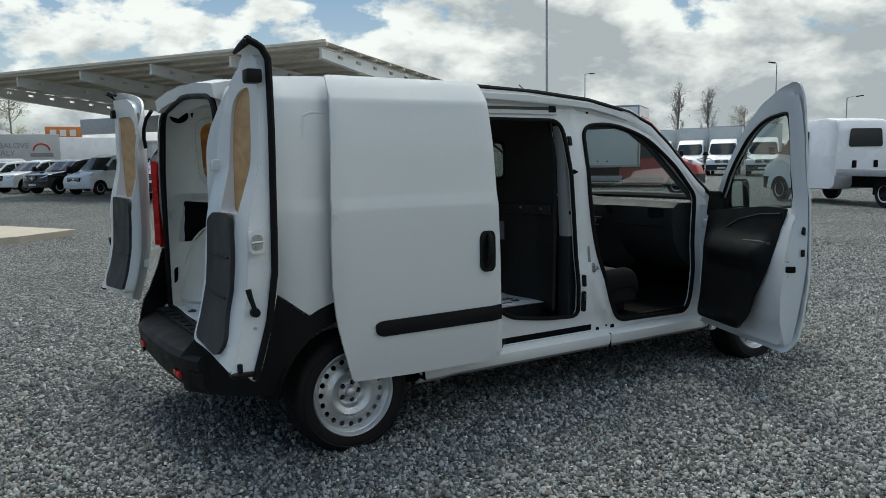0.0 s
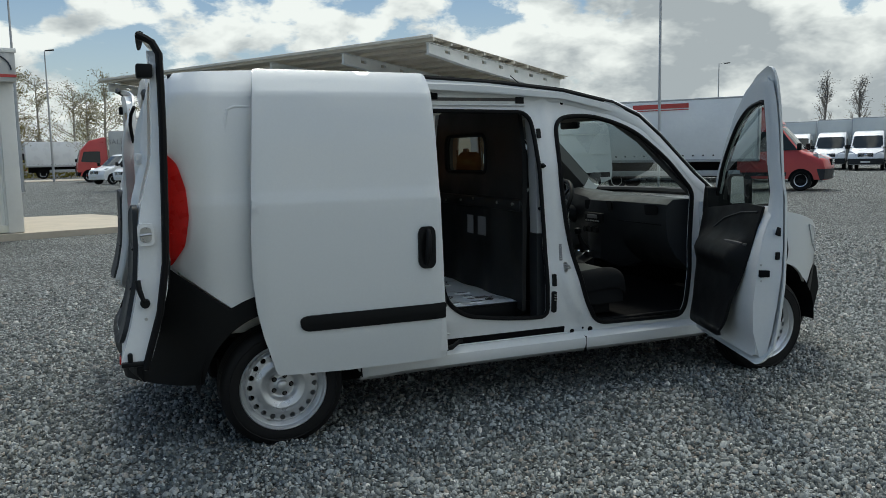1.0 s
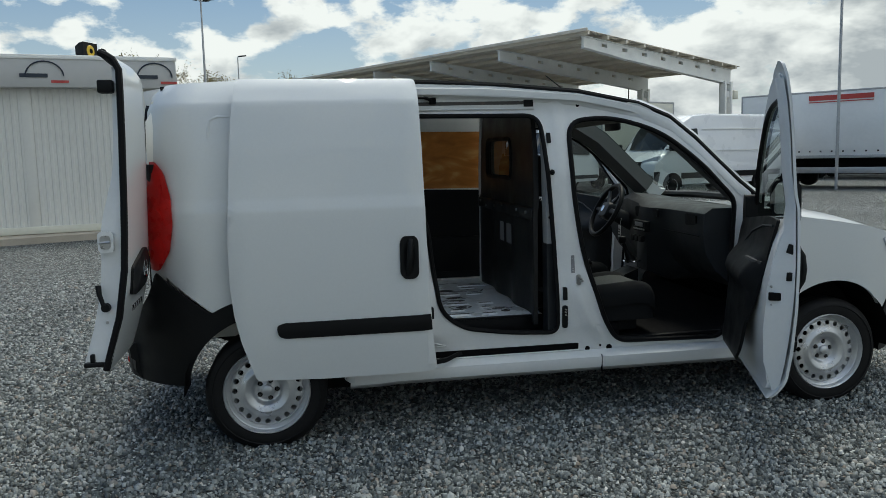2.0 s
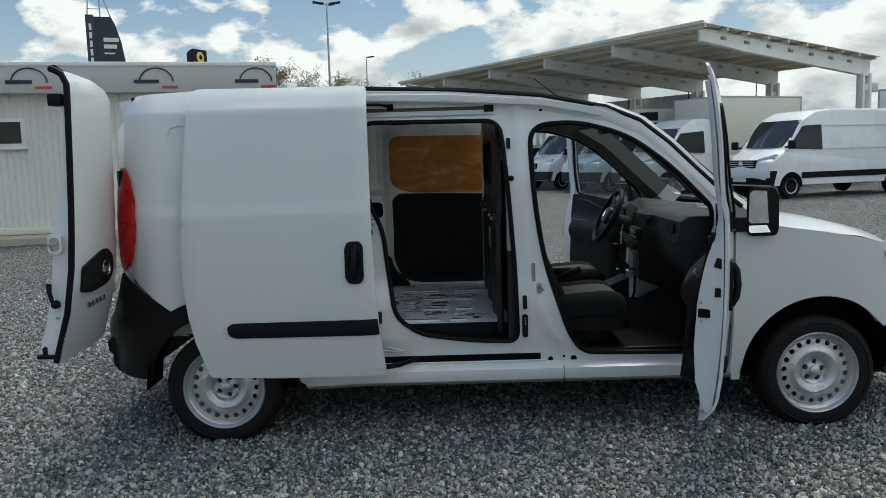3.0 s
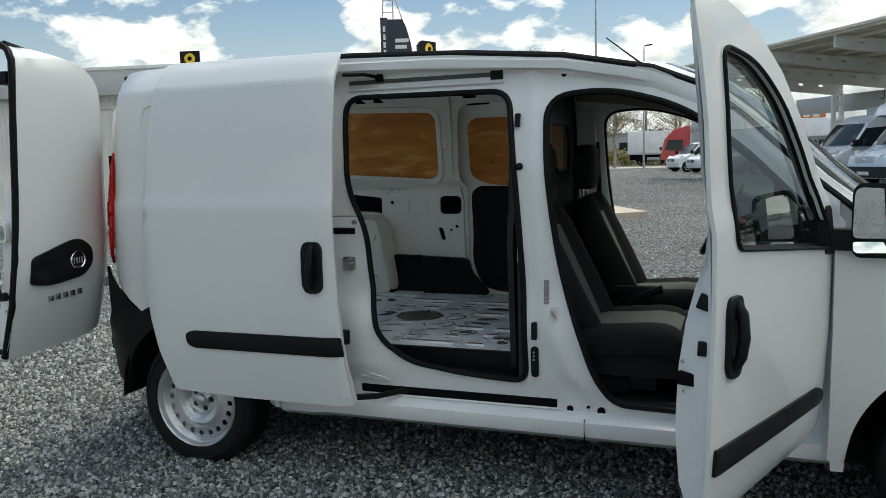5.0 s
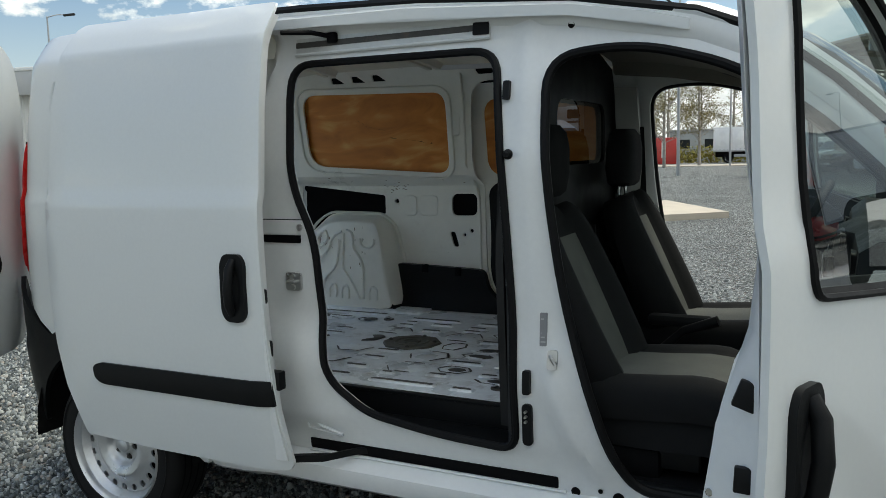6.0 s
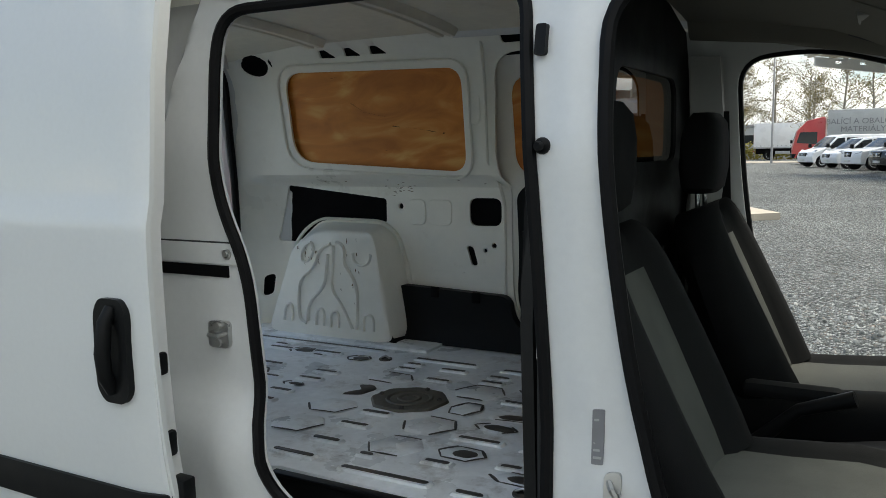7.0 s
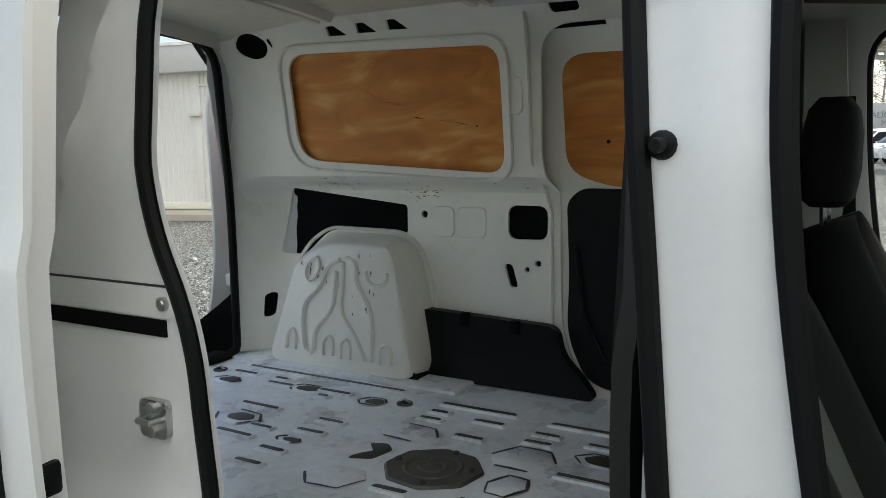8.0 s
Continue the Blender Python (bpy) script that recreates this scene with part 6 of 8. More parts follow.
    part("edge_seal", tube([(bulge(v, z) - 0.012, -v - 0.006 - lean(z), z) for v, z in sl_], 0.015, 8), M_rubber, d, "black rubber edge seal")
    part("top_seal", tube([(bulge(v, 1.915) - 0.0, -v - lean(z), z) for v, z in ((W - 0.02, 1.915), (W - 0.12, 1.90), (W - 0.2, 1.885))], [0.018, 0.014, 0.008], 8), M_rubber, d)
    part("latch_block", box(-0.075, -0.012, -(W - 0.005), -(W - 0.07), 1.745, 1.80, 0.008), M_plast, d, "black upper latch")
    part("edge_face", loft([[(bulge(W, z) - 0.014, -(W + lean(z) - 0.012), z), (bulge(W, z) - 0.014 - thick(z) * 0.25, -(W + lean(z) - 0.016), z), (bulge(W, z) - 0.014 - thick(z), -(W + lean(z) - 0.028 + 0.012 * math.exp(-((z - 1.12) / 0.09) ** 2)), z), (bulge(W, z) - 0.012 - thick(z) * 0.85, -(W + lean(z) - 0.09), z), (bulge(W, z) - 0.014, -(W + lean(z) - 0.09), z)] for z in [0.60 + 0.05 * i for i in range(25)]]), M_jamb, d)
    E = W + (0.03 if s < 0 else 0.0)
    o = rounded([(-0.108, 1.075), (-0.045, 1.075), (-0.045, 1.165), (-0.108, 1.165)], 0.02, 4)
    part("lock_plate", panel(o, (), lambda u, z, dd: (u, -(E + 0.004 - dd), z), 0.02, 0.1), M_jamb, d)
    part("lock_striker", panel(rounded([(-0.098, 1.09), (-0.055, 1.09), (-0.055, 1.15), (-0.098, 1.15)], 0.018, 4), (), lambda u, z, dd: (u, -(E + 0.009 - dd), z), 0.01, 0.1), M_zinc, d, "zinc lock plate")
    part("striker_bar", tube([(-0.10, -(E + 0.012), 1.118), (-0.055, -(E + 0.014), 1.122)], 0.006, 6), M_zinc, d)
    part("release_lever", tube([(-0.12, -(E + 0.0), 0.935), (-0.115, -(E + 0.012), 0.90), (-0.10, -(E + 0.016), 0.85)], [0.013, 0.011, 0.009], 8), M_plast, d, "black release lever")
    part("lever_base", lathe([(0.018, -(E + 0.012)), (0.02, -(E - 0.01))], 14, "Y"), M_plast, d).location = (-0.095, 0, 0.84)
    part("edge_screw", lathe([(0.007, -(E - 0.004)), (0.007, -(E - 0.02))], 8, "Y"), M_zinc, d).location = (-0.095, 0, 0.775)
    part("lower_latch", box(-0.20, -0.11, -(E + 0.014), -(E - 0.05), 0.585, 0.605, 0.006), M_plast, d, "black lower latch")
    part("latch_hook", box(-0.175, -0.155, -(E + 0.005), -(E - 0.02), 0.60, 0.64, 0.006), M_plast, d)
    for z in (0.80, 1.40):
        part("hinge", box(-0.085, -0.05, 0.012, -0.05, z, z + 0.05, 0.006), M_jamb, d, "white door hinge")
    if handle:
        o = rounded([(W - 0.03, 0.885, 0.02), (W - 0.04, 1.0, 0.02), (0.30, 1.055, 0.06), (0.235, 1.065, 0.05), (0.16, 1.02, 0.06), (0.15, 0.94, 0.05), (0.21, 0.885, 0.05), (0.40, 0.865, 0.06)], n=5)
        part("handle_plate", panel(o, (), lambda v, z, dd: (bulge(v, z) + 0.012 - 0.009 * max(0, 1 - ((v - 0.43) / 0.07) ** 2 - ((z - 0.945) / 0.045) ** 2) - dd, -v, z), 0.02, 0.02), M_plast, d, "black handle plate with a recess")
        bd = part("badge_ring", lathe([(0.046, 0.016), (0.040, 0.020), (0.036, 0.016)], 24, "X", True), M_chrome, d, "round chrome badge")
        bd.location = (bulge(0.24, 0.97) - 0.004, -0.245, 0.965)
        bd2 = part("badge_disc", lathe([(0.038, 0.008), (0.038, 0.013)], 24, "X"), M_rub, d)
        bd2.location = bd.location
        for i in range(4):
            v0 = 0.222 + i * 0.0155
            part("badge_bar", box(bulge(0.24, 0.97) + 0.008, bulge(0.24, 0.97) + 0.0125, -v0 - 0.004, -v0 + 0.004, 0.947, 0.983, 0.001), M_chrome, d)
        for i in range(5):
            v0 = 0.215 + i * 0.042
            q = box(-0.001, 0.003, -0.015, 0.015, -0.013, 0.013, 0.002)
            lb = part("model_badge", q, M_badge, d, "plain chrome badge bar")
            lb.location = (bulge(v0, 0.81) + 0.001, -v0, 0.812 - 0.002 * i)
    d.matrix_basis = pose(hinge[0], hinge[1], 0, 0, 0, turn) @ Matrix.Diagonal((1, -s, 1, 1))
    return d


M_ply2 = plywood()
M_ply2.name = "pale_plywood"
rp = M_ply2.node_tree.nodes["Color Ramp"].color_ramp
for e, c in zip(rp.elements, ((0.42, 0.22, 0.08, 1), (0.52, 0.30, 0.12, 1), (0.60, 0.37, 0.17, 1))):
    e.color = c
rear_door(-1, (-0.53, -0.735), 0.0, "white rear door swung right open", True, 0.535)
rear_door(1, (-0.55, 0.765), 2.0, "white rear door swung right open, plywood in its window", False, 0.74)
part("strap", tube([(-0.58, 0.757, 1.53), (-0.59, 0.752, 1.59), (-0.595, 0.715, 1.645), (-0.59, 0.66, 1.70), (-0.57, 0.60, 1.745)], 0.011, 8), M_rubber, van, "black door stay")

# ---- cab ----
part("cab_floor", panel([(1.50, -0.72), (2.75, -0.72), (2.75, 0.72), (1.50, 0.72)], (), lambda x, y, d: (x, y, 0.415 - d + 0.10 * max(0, (x - 2.55) / 0.2)), 0.03, 0.2), M_carpet, van, "dark cab carpet")
for s in (-1, 1):
    part("sill_trim", box(1.85, 2.55, s * 0.70, s * 0.735, 0.405, 0.425, 0.008), M_plast, van, "black sill trim")
part("seat_base_box", box(1.56, 1.95, -0.66, 0.66, 0.40, 0.50, 0.02), M_carpet, van)
part("headliner", panel([(1.50, -0.65), (2.06, -0.65), (2.12, 0), (2.06, 0.65), (1.50, 0.65)], (), lambda x, y, d: (x, y, roof_z(x, y) - 0.075 + d - 0.05 * max(0, (x - 1.95) / 0.15)), 0.02, 0.1), M_head, van, "beige felt headliner")
for s in (-1, 1):
    part("head_rail", loft([[(x, s * 0.55, roof_edge(x) - 0.03), (x, s * 0.60, roof_edge(x) - 0.10), (x, s * 0.625, roof_edge(x) - 0.11), (x, s * 0.60, roof_edge(x) - 0.03)] for x in (1.50, 1.75, 1.95, 2.05)]), M_head, van)
    part("sun_visor", loft([[(x, s * y, z) for y in (0.10, 0.30, 0.55)] + [(x - 0.01, s * y, z - 0.022) for y in (0.55, 0.30, 0.10)] for x, z in ((1.93, 1.715), (2.0, 1.685), (2.09, 1.645))]), M_head, van, "beige folded sun visor")
    part("visor_mirror_cap", box(1.98, 2.05, s * 0.25, s * 0.42, 1.655, 1.668, 0.004), M_pillar, van)
    # grey trims of the pillar behind the door
    part("pillar_trim", loft([[(1.51, s * 0.70 * k, z), (1.51, s * 0.62 * k, z), (1.62 + o, s * 0.66 * k, z), (1.62 + o, s * 0.700 * k, z)] for z, k, o in ((0.96, 1.02, 0.035), (1.2, 1.0, 0.0), (1.4, 0.98, -0.015), (1.62, 0.92, -0.025))]), M_pillar, van, "grey plastic pillar trim")
    part("pillar_trim_low", loft([[(1.51, s * 0.71, z), (1.51, s * 0.62, z), (1.62 + o, s * 0.66, z), (1.62 + o, s * 0.705, z)] for z, o in ((0.45, 0.22), (0.6, 0.14), (0.8, 0.08), (0.957, 0.036))]), M_dash, van, "black plastic pillar trim")


def make_seat(label):
    st = new("seat")
    st.parent = van
    tagged(st, label)
    # cushion: cross-sections from back to front
    sec = []
    for x, zt, w in ((1.70, 0.66, 0.235), (1.80, 0.675, 0.245), (1.95, 0.685, 0.25), (2.08, 0.695, 0.25), (2.13, 0.692, 0.248), (2.165, 0.681, 0.245), (2.19, 0.664, 0.24), (2.204, 0.64, 0.234), (2.208, 0.60, 0.225)):
        prof = [(-1, -0.10), (-1.02, -0.06), (-1.0, -0.025), (-0.95, 0.0), (-0.86, 0.016), (-0.76, 0.020), (-0.66, 0.010), (-0.56, -0.002), (-0.3, -0.004), (0.3, -0.004), (0.56, -0.002), (0.66, 0.010), (0.76, 0.020), (0.86, 0.016), (0.95, 0.0), (1.0, -0.025), (1.02, -0.06), (1.0, -0.10)]
        sec.append([(x, w * a, zt + b) for a, b in prof])
    c = part("cushion", loft(sec), M_fab, st, "black fabric cushion")
    sec = []
    for x, zt in ((1.74, 0.6735), (1.85, 0.6825), (1.95, 0.686), (2.08, 0.696), (2.15, 0.690), (2.185, 0.672)):
        sec.append([(x, y, zt + 0.003 - 0.02 * (abs(y) > 0.145)) for y in (-0.15, -0.14, -0.07, 0.0, 0.07, 0.14, 0.15)])
    part("cushion_insert", loft(sec, False, None, False), M_fab2, st, "grey woven cushion insert")
    part("seat_skirt", loft([[(x, w * a, z) for a, z in ((-1, 0.62), (-1.02, 0.50), (1.02, 0.50), (1, 0.62))] for x, w in ((1.70, 0.225), (1.95, 0.24), (2.16, 0.235), (2.195, 0.22))]), M_fab, st)
    part("seat_rail", box(1.65, 2.1, -0.22, -0.19, 0.44, 0.51, 0.005), M_plast, st)
    part("seat_rail", box(1.65, 2.1, 0.19, 0.22, 0.44, 0.51, 0.005), M_plast, st)
    # backrest: cross-sections up a leaning line
    sec, ins = [], []
    for t, w in ((0.0, 0.215), (0.12, 0.235), (0.3, 0.245), (0.5, 0.247), (0.7, 0.24), (0.82, 0.225), (0.90, 0.20), (0.96, 0.165), (1.0, 0.11), (1.015, 0.06)):
        x, z = 1.775 - 0.205 * t, 0.655 + 0.50 * t
        nx, nz = 0.925, 0.38
        th = 0.15 - 0.05 * t
        prof = [(-1.03, 0.25), (-1.07, 0.60), (-1.04, 0.90), (-0.95, 1.12), (-0.82, 1.22), (-0.68, 1.18), (-0.56, 1.02), (-0.46, 0.86), (-0.2, 0.80), (0.2, 0.80), (0.46, 0.86), (0.56, 1.02), (0.68, 1.18), (0.82, 1.22), (0.95, 1.12), (1.04, 0.90), (1.07, 0.60), (1.03, 0.25), (0.8, -0.1), (-0.8, -0.1)]
        sec.append([(x + nx * th * (b - 0.5), w * a, z + nz * th * (b - 0.5)) for a, b in prof])
        if t < 0.85:
            ins.append([(x + nx * th * (b - 0.5), w * a, z + nz * th * (b - 0.5)) for a, b in ((-0.50, 0.85), (-0.46, 0.895), (-0.2, 0.83), (0.2, 0.83), (0.46, 0.895), (0.50, 0.85))])
    part("backrest", loft(sec), M_fab, st, "black fabric backrest")
    part("backrest_insert", loft(ins, False, None, False), M_fab2, st, "grey woven backrest insert")
    for y in (-0.055, 0.055):
        part("headrest_post", tube([(1.573, y, 1.12), (1.568, y, 1.24)], 0.007, 8), M_chrome, st, "chrome headrest post")
        part("post_collar", lathe([(0.016, 0), (0.014, 0.012)], 10, "Z"), M_plast, st).location = (1.574, y, 1.147)
    sec = []
    for z, w, th in ((1.205, 0.09, 0.035), (1.22, 0.118, 0.05), (1.28, 0.13, 0.058), (1.36, 0.128, 0.056), (1.41, 0.115, 0.048), (1.435, 0.085, 0.03)):
        cx = 1.575 + (z - 1.2) * 0.03
        sec.append([(cx + th * b, w * a, z) for a, b in rounded([(-1, -1), (1, -1), (1, 1), (-1, 1)], 0.6, 4)])
    part("headrest", loft(sec), M_fab, st, "black fabric headrest")
    part("stitched_seam", tube([(1.655, -0.215, 1.0), (1.72, -0.235, 0.86), (1.80, -0.23, 0.70)], 0.003, 5), M_trim, st)
    part("belt_buckle", box(1.80, 1.84, 0.235, 0.26, 0.66, 0.73, 0.006), M_plast, st, "black belt buckle with a red button")
    part("buckle_button", box(1.805, 1.835, 0.238, 0.257, 0.728, 0.736, 0.002), M_red, st)
    return st


seat = make_seat("black and grey fabric front seat")
seat.matrix_basis = pose(-0.045, -0.42, 0)
copy_thing(seat, pose(0.015, 0.405, 0))
part("armrest", box(1.76, 2.0, 0.06, 0.11, 0.70, 0.745, 0.02), M_fab, van, "black folded armrest")
part("hand_brake", tube([(1.80, 0.02, 0.60), (1.90, 0.015, 0.70), (2.02, 0.01, 0.745)], [0.02, 0.016, 0.02], 10), M_plast, van, "black hand brake lever")
part("tunnel_console", loft([[(x, -0.10, 0.42), (x, -0.09, z), (x, 0.09, z), (x, 0.10, 0.42)] for x, z in ((1.66, 0.58), (1.95, 0.60), (2.15, 0.64), (2.3, 0.70))]), M_plast, van, "black centre console")
# seat belts
for s in (-1, 1):
    part("seat_belt", loft([[(x, s * y, z), (x + 0.045, s * y, z), (x + 0.045, s * (y + 0.003), z), (x, s * (y + 0.003), z)] for x, y, z in ((1.575, 0.652, 1.45), (1.585, 0.655, 1.2), (1.60, 0.658, 0.9), (1.64, 0.66, 0.55))]), M_plast, van, "black seat belt")

# dashboard
dash = []
for y in (-0.70, -0.6, -0.4, -0.2, -0.08, 0.08, 0.2, 0.4, 0.6, 0.70):
    cb = max(0, 1 - (abs(y) / 0.16) ** 2)
    k = 0.05 * (1 - (y / 0.7) ** 2)
    hood = 0.045 * max(0, 1 - ((y - 0.38) / 0.22) ** 2)
    dash.append([(2.90, y, 1.09), (2.62 + k * 0.5, y, 1.115 + hood * 0.6), (2.475 - 0.04 * cb, y, 1.115 + hood), (2.43 - 0.06 * cb, y, 1.085 + hood * 0.8), (2.42 - 0.07 * cb, y, 0.98), (2.44 - 0.10 * cb, y, 0.86), (2.50 - 0.18 * cb, y, 0.76 - 0.1 * cb), (2.62 - 0.12 * cb, y, 0.66 - 0.06 * cb), (2.85, y, 0.62)])
db = part("dashboard", loft(dash), M_dash, van, "dark grey plastic dashboard")


def vent(y, z, x):
    part("air_vent", loft([[(x - 0.004, y + 0.065 * a * k, z + 0.032 * b * k) for a, b in rounded([(-1, -0.8), (0.8, -1), (1, 0.9), (-0.9, 1)], 0.4, 3)] for k in (1.1, 1.0)] + [[(x + 0.02, y + 0.058 * a, z + 0.026 * b) for a, b in rounded([(-1, -0.8), (0.8, -1), (1, 0.9), (-0.9, 1)], 0.4, 3)]]), M_plast, db, "black air vent")
    for i in range(3):
        part("vent_slat", box(x - 0.003, x + 0.004, y - 0.055, y + 0.055, z - 0.018 + i * 0.016, z - 0.014 + i * 0.016), M_trim, db)


vent(-0.56, 1.045, 2.418)
vent(-0.10, 1.05, 2.395)
vent(0.10, 1.05, 2.395)
vent(0.62, 1.04, 2.418)
part("radio", box(2.345, 2.38, -0.10, 0.10, 0.93, 1.0, 0.006), M_plast, db, "black car radio")
part("radio_display", box(2.342, 2.346, -0.06, 0.06, 0.962, 0.988, 0.001), M_grey, db)
for i in range(6):
    part("radio_button", box(2.341, 2.347, -0.085 + i * 0.03, -0.065 + i * 0.03, 0.94, 0.95, 0.002), M_pillar, db)
for y in (-0.06, 0, 0.06):
    k = part("heater_knob", lathe([(0.021, -0.028), (0.019, -0.02), (0.021, 0.0)], 14, "X"), M_plast, db)
    k.location = (2.35, y, 0.885)
part("glovebox_line", box(2.412, 2.418, -0.66, -0.20, 0.955, 0.961), M_plast, db)
gl = part("gear_lever", tube([(2.30, 0.02, 0.74), (2.27, 0.02, 0.80), (2.245, 0.02, 0.86)], [0.035, 0.016, 0.010], 10), M_plast, van, "black gear lever")
part("gear_knob", lathe([(0.0, 0.0), (0.018, 0.004), (0.026, 0.025), (0.022, 0.045), (0.0, 0.052)], 14, "Z"), M_plast, gl).location = (2.24, 0.02, 0.85)
part("gear_bezel", lathe([(0.06, 0), (0.055, 0.008), (0.04, 0.008)], 20, "Z"), M_chrome, gl).location = (2.305, 0.02, 0.735)
# steering wheel
sw = new("steering_wheel")
sw.parent = van
tagged(sw, "black steering wheel")
part("wheel_rim", tube([(0.185 * math.cos(a), 0.185 * math.sin(a), 0) for a in [2 * math.pi * i / 40 for i in range(40)]], 0.0165, 10, True), M_plast, sw)
part("wheel_hub", loft([[(a * 0.075 * k, b * 0.062 * k, z) for a, b in rounded([(-1, -1), (1, -1), (1, 1), (-1, 1)], 0.6, 4)] for k, z in ((1.0, -0.05), (1.0, 0.0), (0.8, 0.02), (0.4, 0.026))]), M_dash, sw)
for a in (0, 180, 235, 305):
    ca, sa = math.cos(radians(a)), math.sin(radians(a))
    part("wheel_spoke", tube([(0.05 * ca, 0.05 * sa, -0.005), (0.12 * ca, 0.12 * sa, -0.008), (0.18 * ca, 0.18 * sa, 0)], [0.022, 0.016, 0.014], 8, False, None, 0.6), M_dash, sw)
part("wheel_badge", lathe([(0.022, 0.026), (0.022, 0.030)], 16, "Z"), M_chrome, sw)
sw.matrix_basis = Matrix.Translation((2.27, 0.38, 1.045)) @ Euler((0, radians(-62), 0)).to_matrix().to_4x4() @ pose(0, 0, 0, 0, 0, 90)
part("steering_column", tube([(2.30, 0.38, 1.03), (2.46, 0.38, 0.95)], [0.045, 0.06], 10), M_dash, van, "black steering column")
part("column_stalk", tube([(2.33, 0.38, 1.03), (2.31, 0.25, 1.05)], 0.008, 6), M_plast, van)
part("key_tag", box(2.34, 2.345, 0.30, 0.34, 0.86, 0.94, 0.001), M_paper, van, "hanging white key tag")
part("tag_cord", tube([(2.345, 0.32, 0.94), (2.36, 0.33, 0.99)], 0.002, 5), M_paper, van)
for i in range(3):
    part("tag_line", box(2.338, 2.3395, 0.306, 0.334, 0.875 + i * 0.018, 0.882 + i * 0.018), M_dark, van)
part("rear_view_mirror", box(2.15, 2.18, -0.11, 0.11, 1.575, 1.635, 0.014), M_plast, van, "black rear view mirror")
part("aerial", tube([(1.95, 0.05, 1.77), (1.75, 0.07, 1.93)], [0.005, 0.003], 6), M_plast, van, "thin black roof aerial")
part("interior_lamp", box(1.75, 1.83, -0.08, 0.08, 1.705, 1.73, 0.008), M_pillar, van)

# ---- ground ----
bm = bmesh.new()
for a, b in (((-900, -900), (900, 900)),):
    bm.faces.new([bm.verts.new((x, y, -0.012)) for x, y in ((a[0], a[1]), (b[0], a[1]), (b[0], b[1]), (a[0], b[1]))])
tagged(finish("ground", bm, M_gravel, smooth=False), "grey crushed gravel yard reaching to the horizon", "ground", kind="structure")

# loose stones round the van, where the path runs nearest
rg = np.random.default_rng(7)
N = 820000
px = rg.uniform(-10.5, 10.5, N)
py = rg.uniform(-9.5, 5.5, N)
# dense along the van's near side, thinning out further off
away = np.maximum(np.maximum(-3.6 - px, px - 5.0), np.maximum(-4.7 - py, py + 0.5))
keep = rg.uniform(0, 1, N) < np.where(away > 6.0, 0.0, np.exp(-np.maximum(away, 0.0) / 1.5))
for wx in (0.0, WB):
    keep &= ~((np.abs(px - wx) < 0.10) & (np.abs(np.abs(py) - 0.755) < 0.09))
px, py = px[keep], py[keep]
N = len(px)
size = (rg.gamma(6.0, 0.00098, N) + 0.0034) * (1 + 0.10 * np.maximum(away[keep], 0))
ang = 2 * np.pi * (np.arange(4)[None] + rg.uniform(-0.3, 0.3, (N, 4))) / 4 + rg.uniform(0, 6.3, (N, 1))
long_, turn = rg.uniform(1.0, 1.5, (N, 1)), rg.uniform(0, 6.3, (N, 1))


def stone_ring(k, z):
    r_ = rg.uniform(0.75, 1.2, (N, 4)) * size[:, None] * k
    ex, ey = r_ * np.cos(ang) * long_, r_ * np.sin(ang)
    return np.stack([px[:, None] + ex * np.cos(turn) - ey * np.sin(turn), py[:, None] + ex * np.sin(turn) + ey * np.cos(turn), np.broadcast_to(z, (N, 4))], -1)


lift = rg.uniform(-0.008, 0.003, (N, 1))
tilt = rg.uniform(-0.4, 0.4, (N, 4)) * size[:, None]
co = np.concatenate([stone_ring(1.0, lift - 0.007 + tilt * 0.4), stone_ring(0.66, lift + size[:, None] * 0.7 - 0.004 + tilt)], 1)
tri = np.array([t_ for i in range(4) for t_ in ((i, (i + 1) % 4, 4 + (i + 1) % 4), (i, 4 + (i + 1) % 4, 4 + i))] + [(4, 5, 6), (4, 6, 7)])
idx = (tri[None] + (np.arange(N) * 8)[:, None, None]).reshape(-1)
me = bpy.data.meshes.new("gravel_stones")
me.vertices.add(N * 8)
me.vertices.foreach_set("co", co.reshape(-1))
me.loops.add(len(idx))
me.loops.foreach_set("vertex_index", idx.astype(np.int32))
me.polygons.add(len(idx) // 3)
me.polygons.foreach_set("loop_start", np.arange(0, len(idx), 3, dtype=np.int32))
me.update(calc_edges=True)
me.materials.append(M_stone)
tagged(new("gravel_stones", me), "loose grey crushed stones with a few pale ones", "gravel", kind="stuff")

# paved strip in front of the cabins
def slab(name, pts, z0, z1, m, label, cat):
    bm = bmesh.new()
    lo_, hi = [bm.verts.new((x, y, z0)) for x, y in pts], [bm.verts.new((x, y, z1)) for x, y in pts]
    bm.faces.new(hi)
    for i in range(len(pts)):
        bm.faces.new((lo_[i], lo_[(i + 1) % len(pts)], hi[(i + 1) % len(pts)], hi[i]))
    return tagged(finish(name, bm, m, smooth=False), label, cat, kind="structure")


slab("pavement", [(-26, 4.9), (-9.97, 9.05), (-5.8, 10.3), (-2.45, 11.75), (-0.55, 12.4), (0.55, 13.4), (-1.3, 17.0), (-4.5, 16.6), (-26, 10.5)], -0.05, 0.11, M_paver, "sand-coloured concrete paving in front of the cabins", "pavement")
slab("far_road", [(-60, 60), (-4, 63), (6, 66), (6, 70), (-60, 68)], -0.05, 0.02, M_paver, "pale concrete road at the edge of the yard", "road")

# ---- office cabins ----
CA = 14.0
cab_at = pose(-1.93, 12.18, 0.12, 0, 0, 180 + CA)  # local x runs along the front, towards the far end; local -y is behind the front


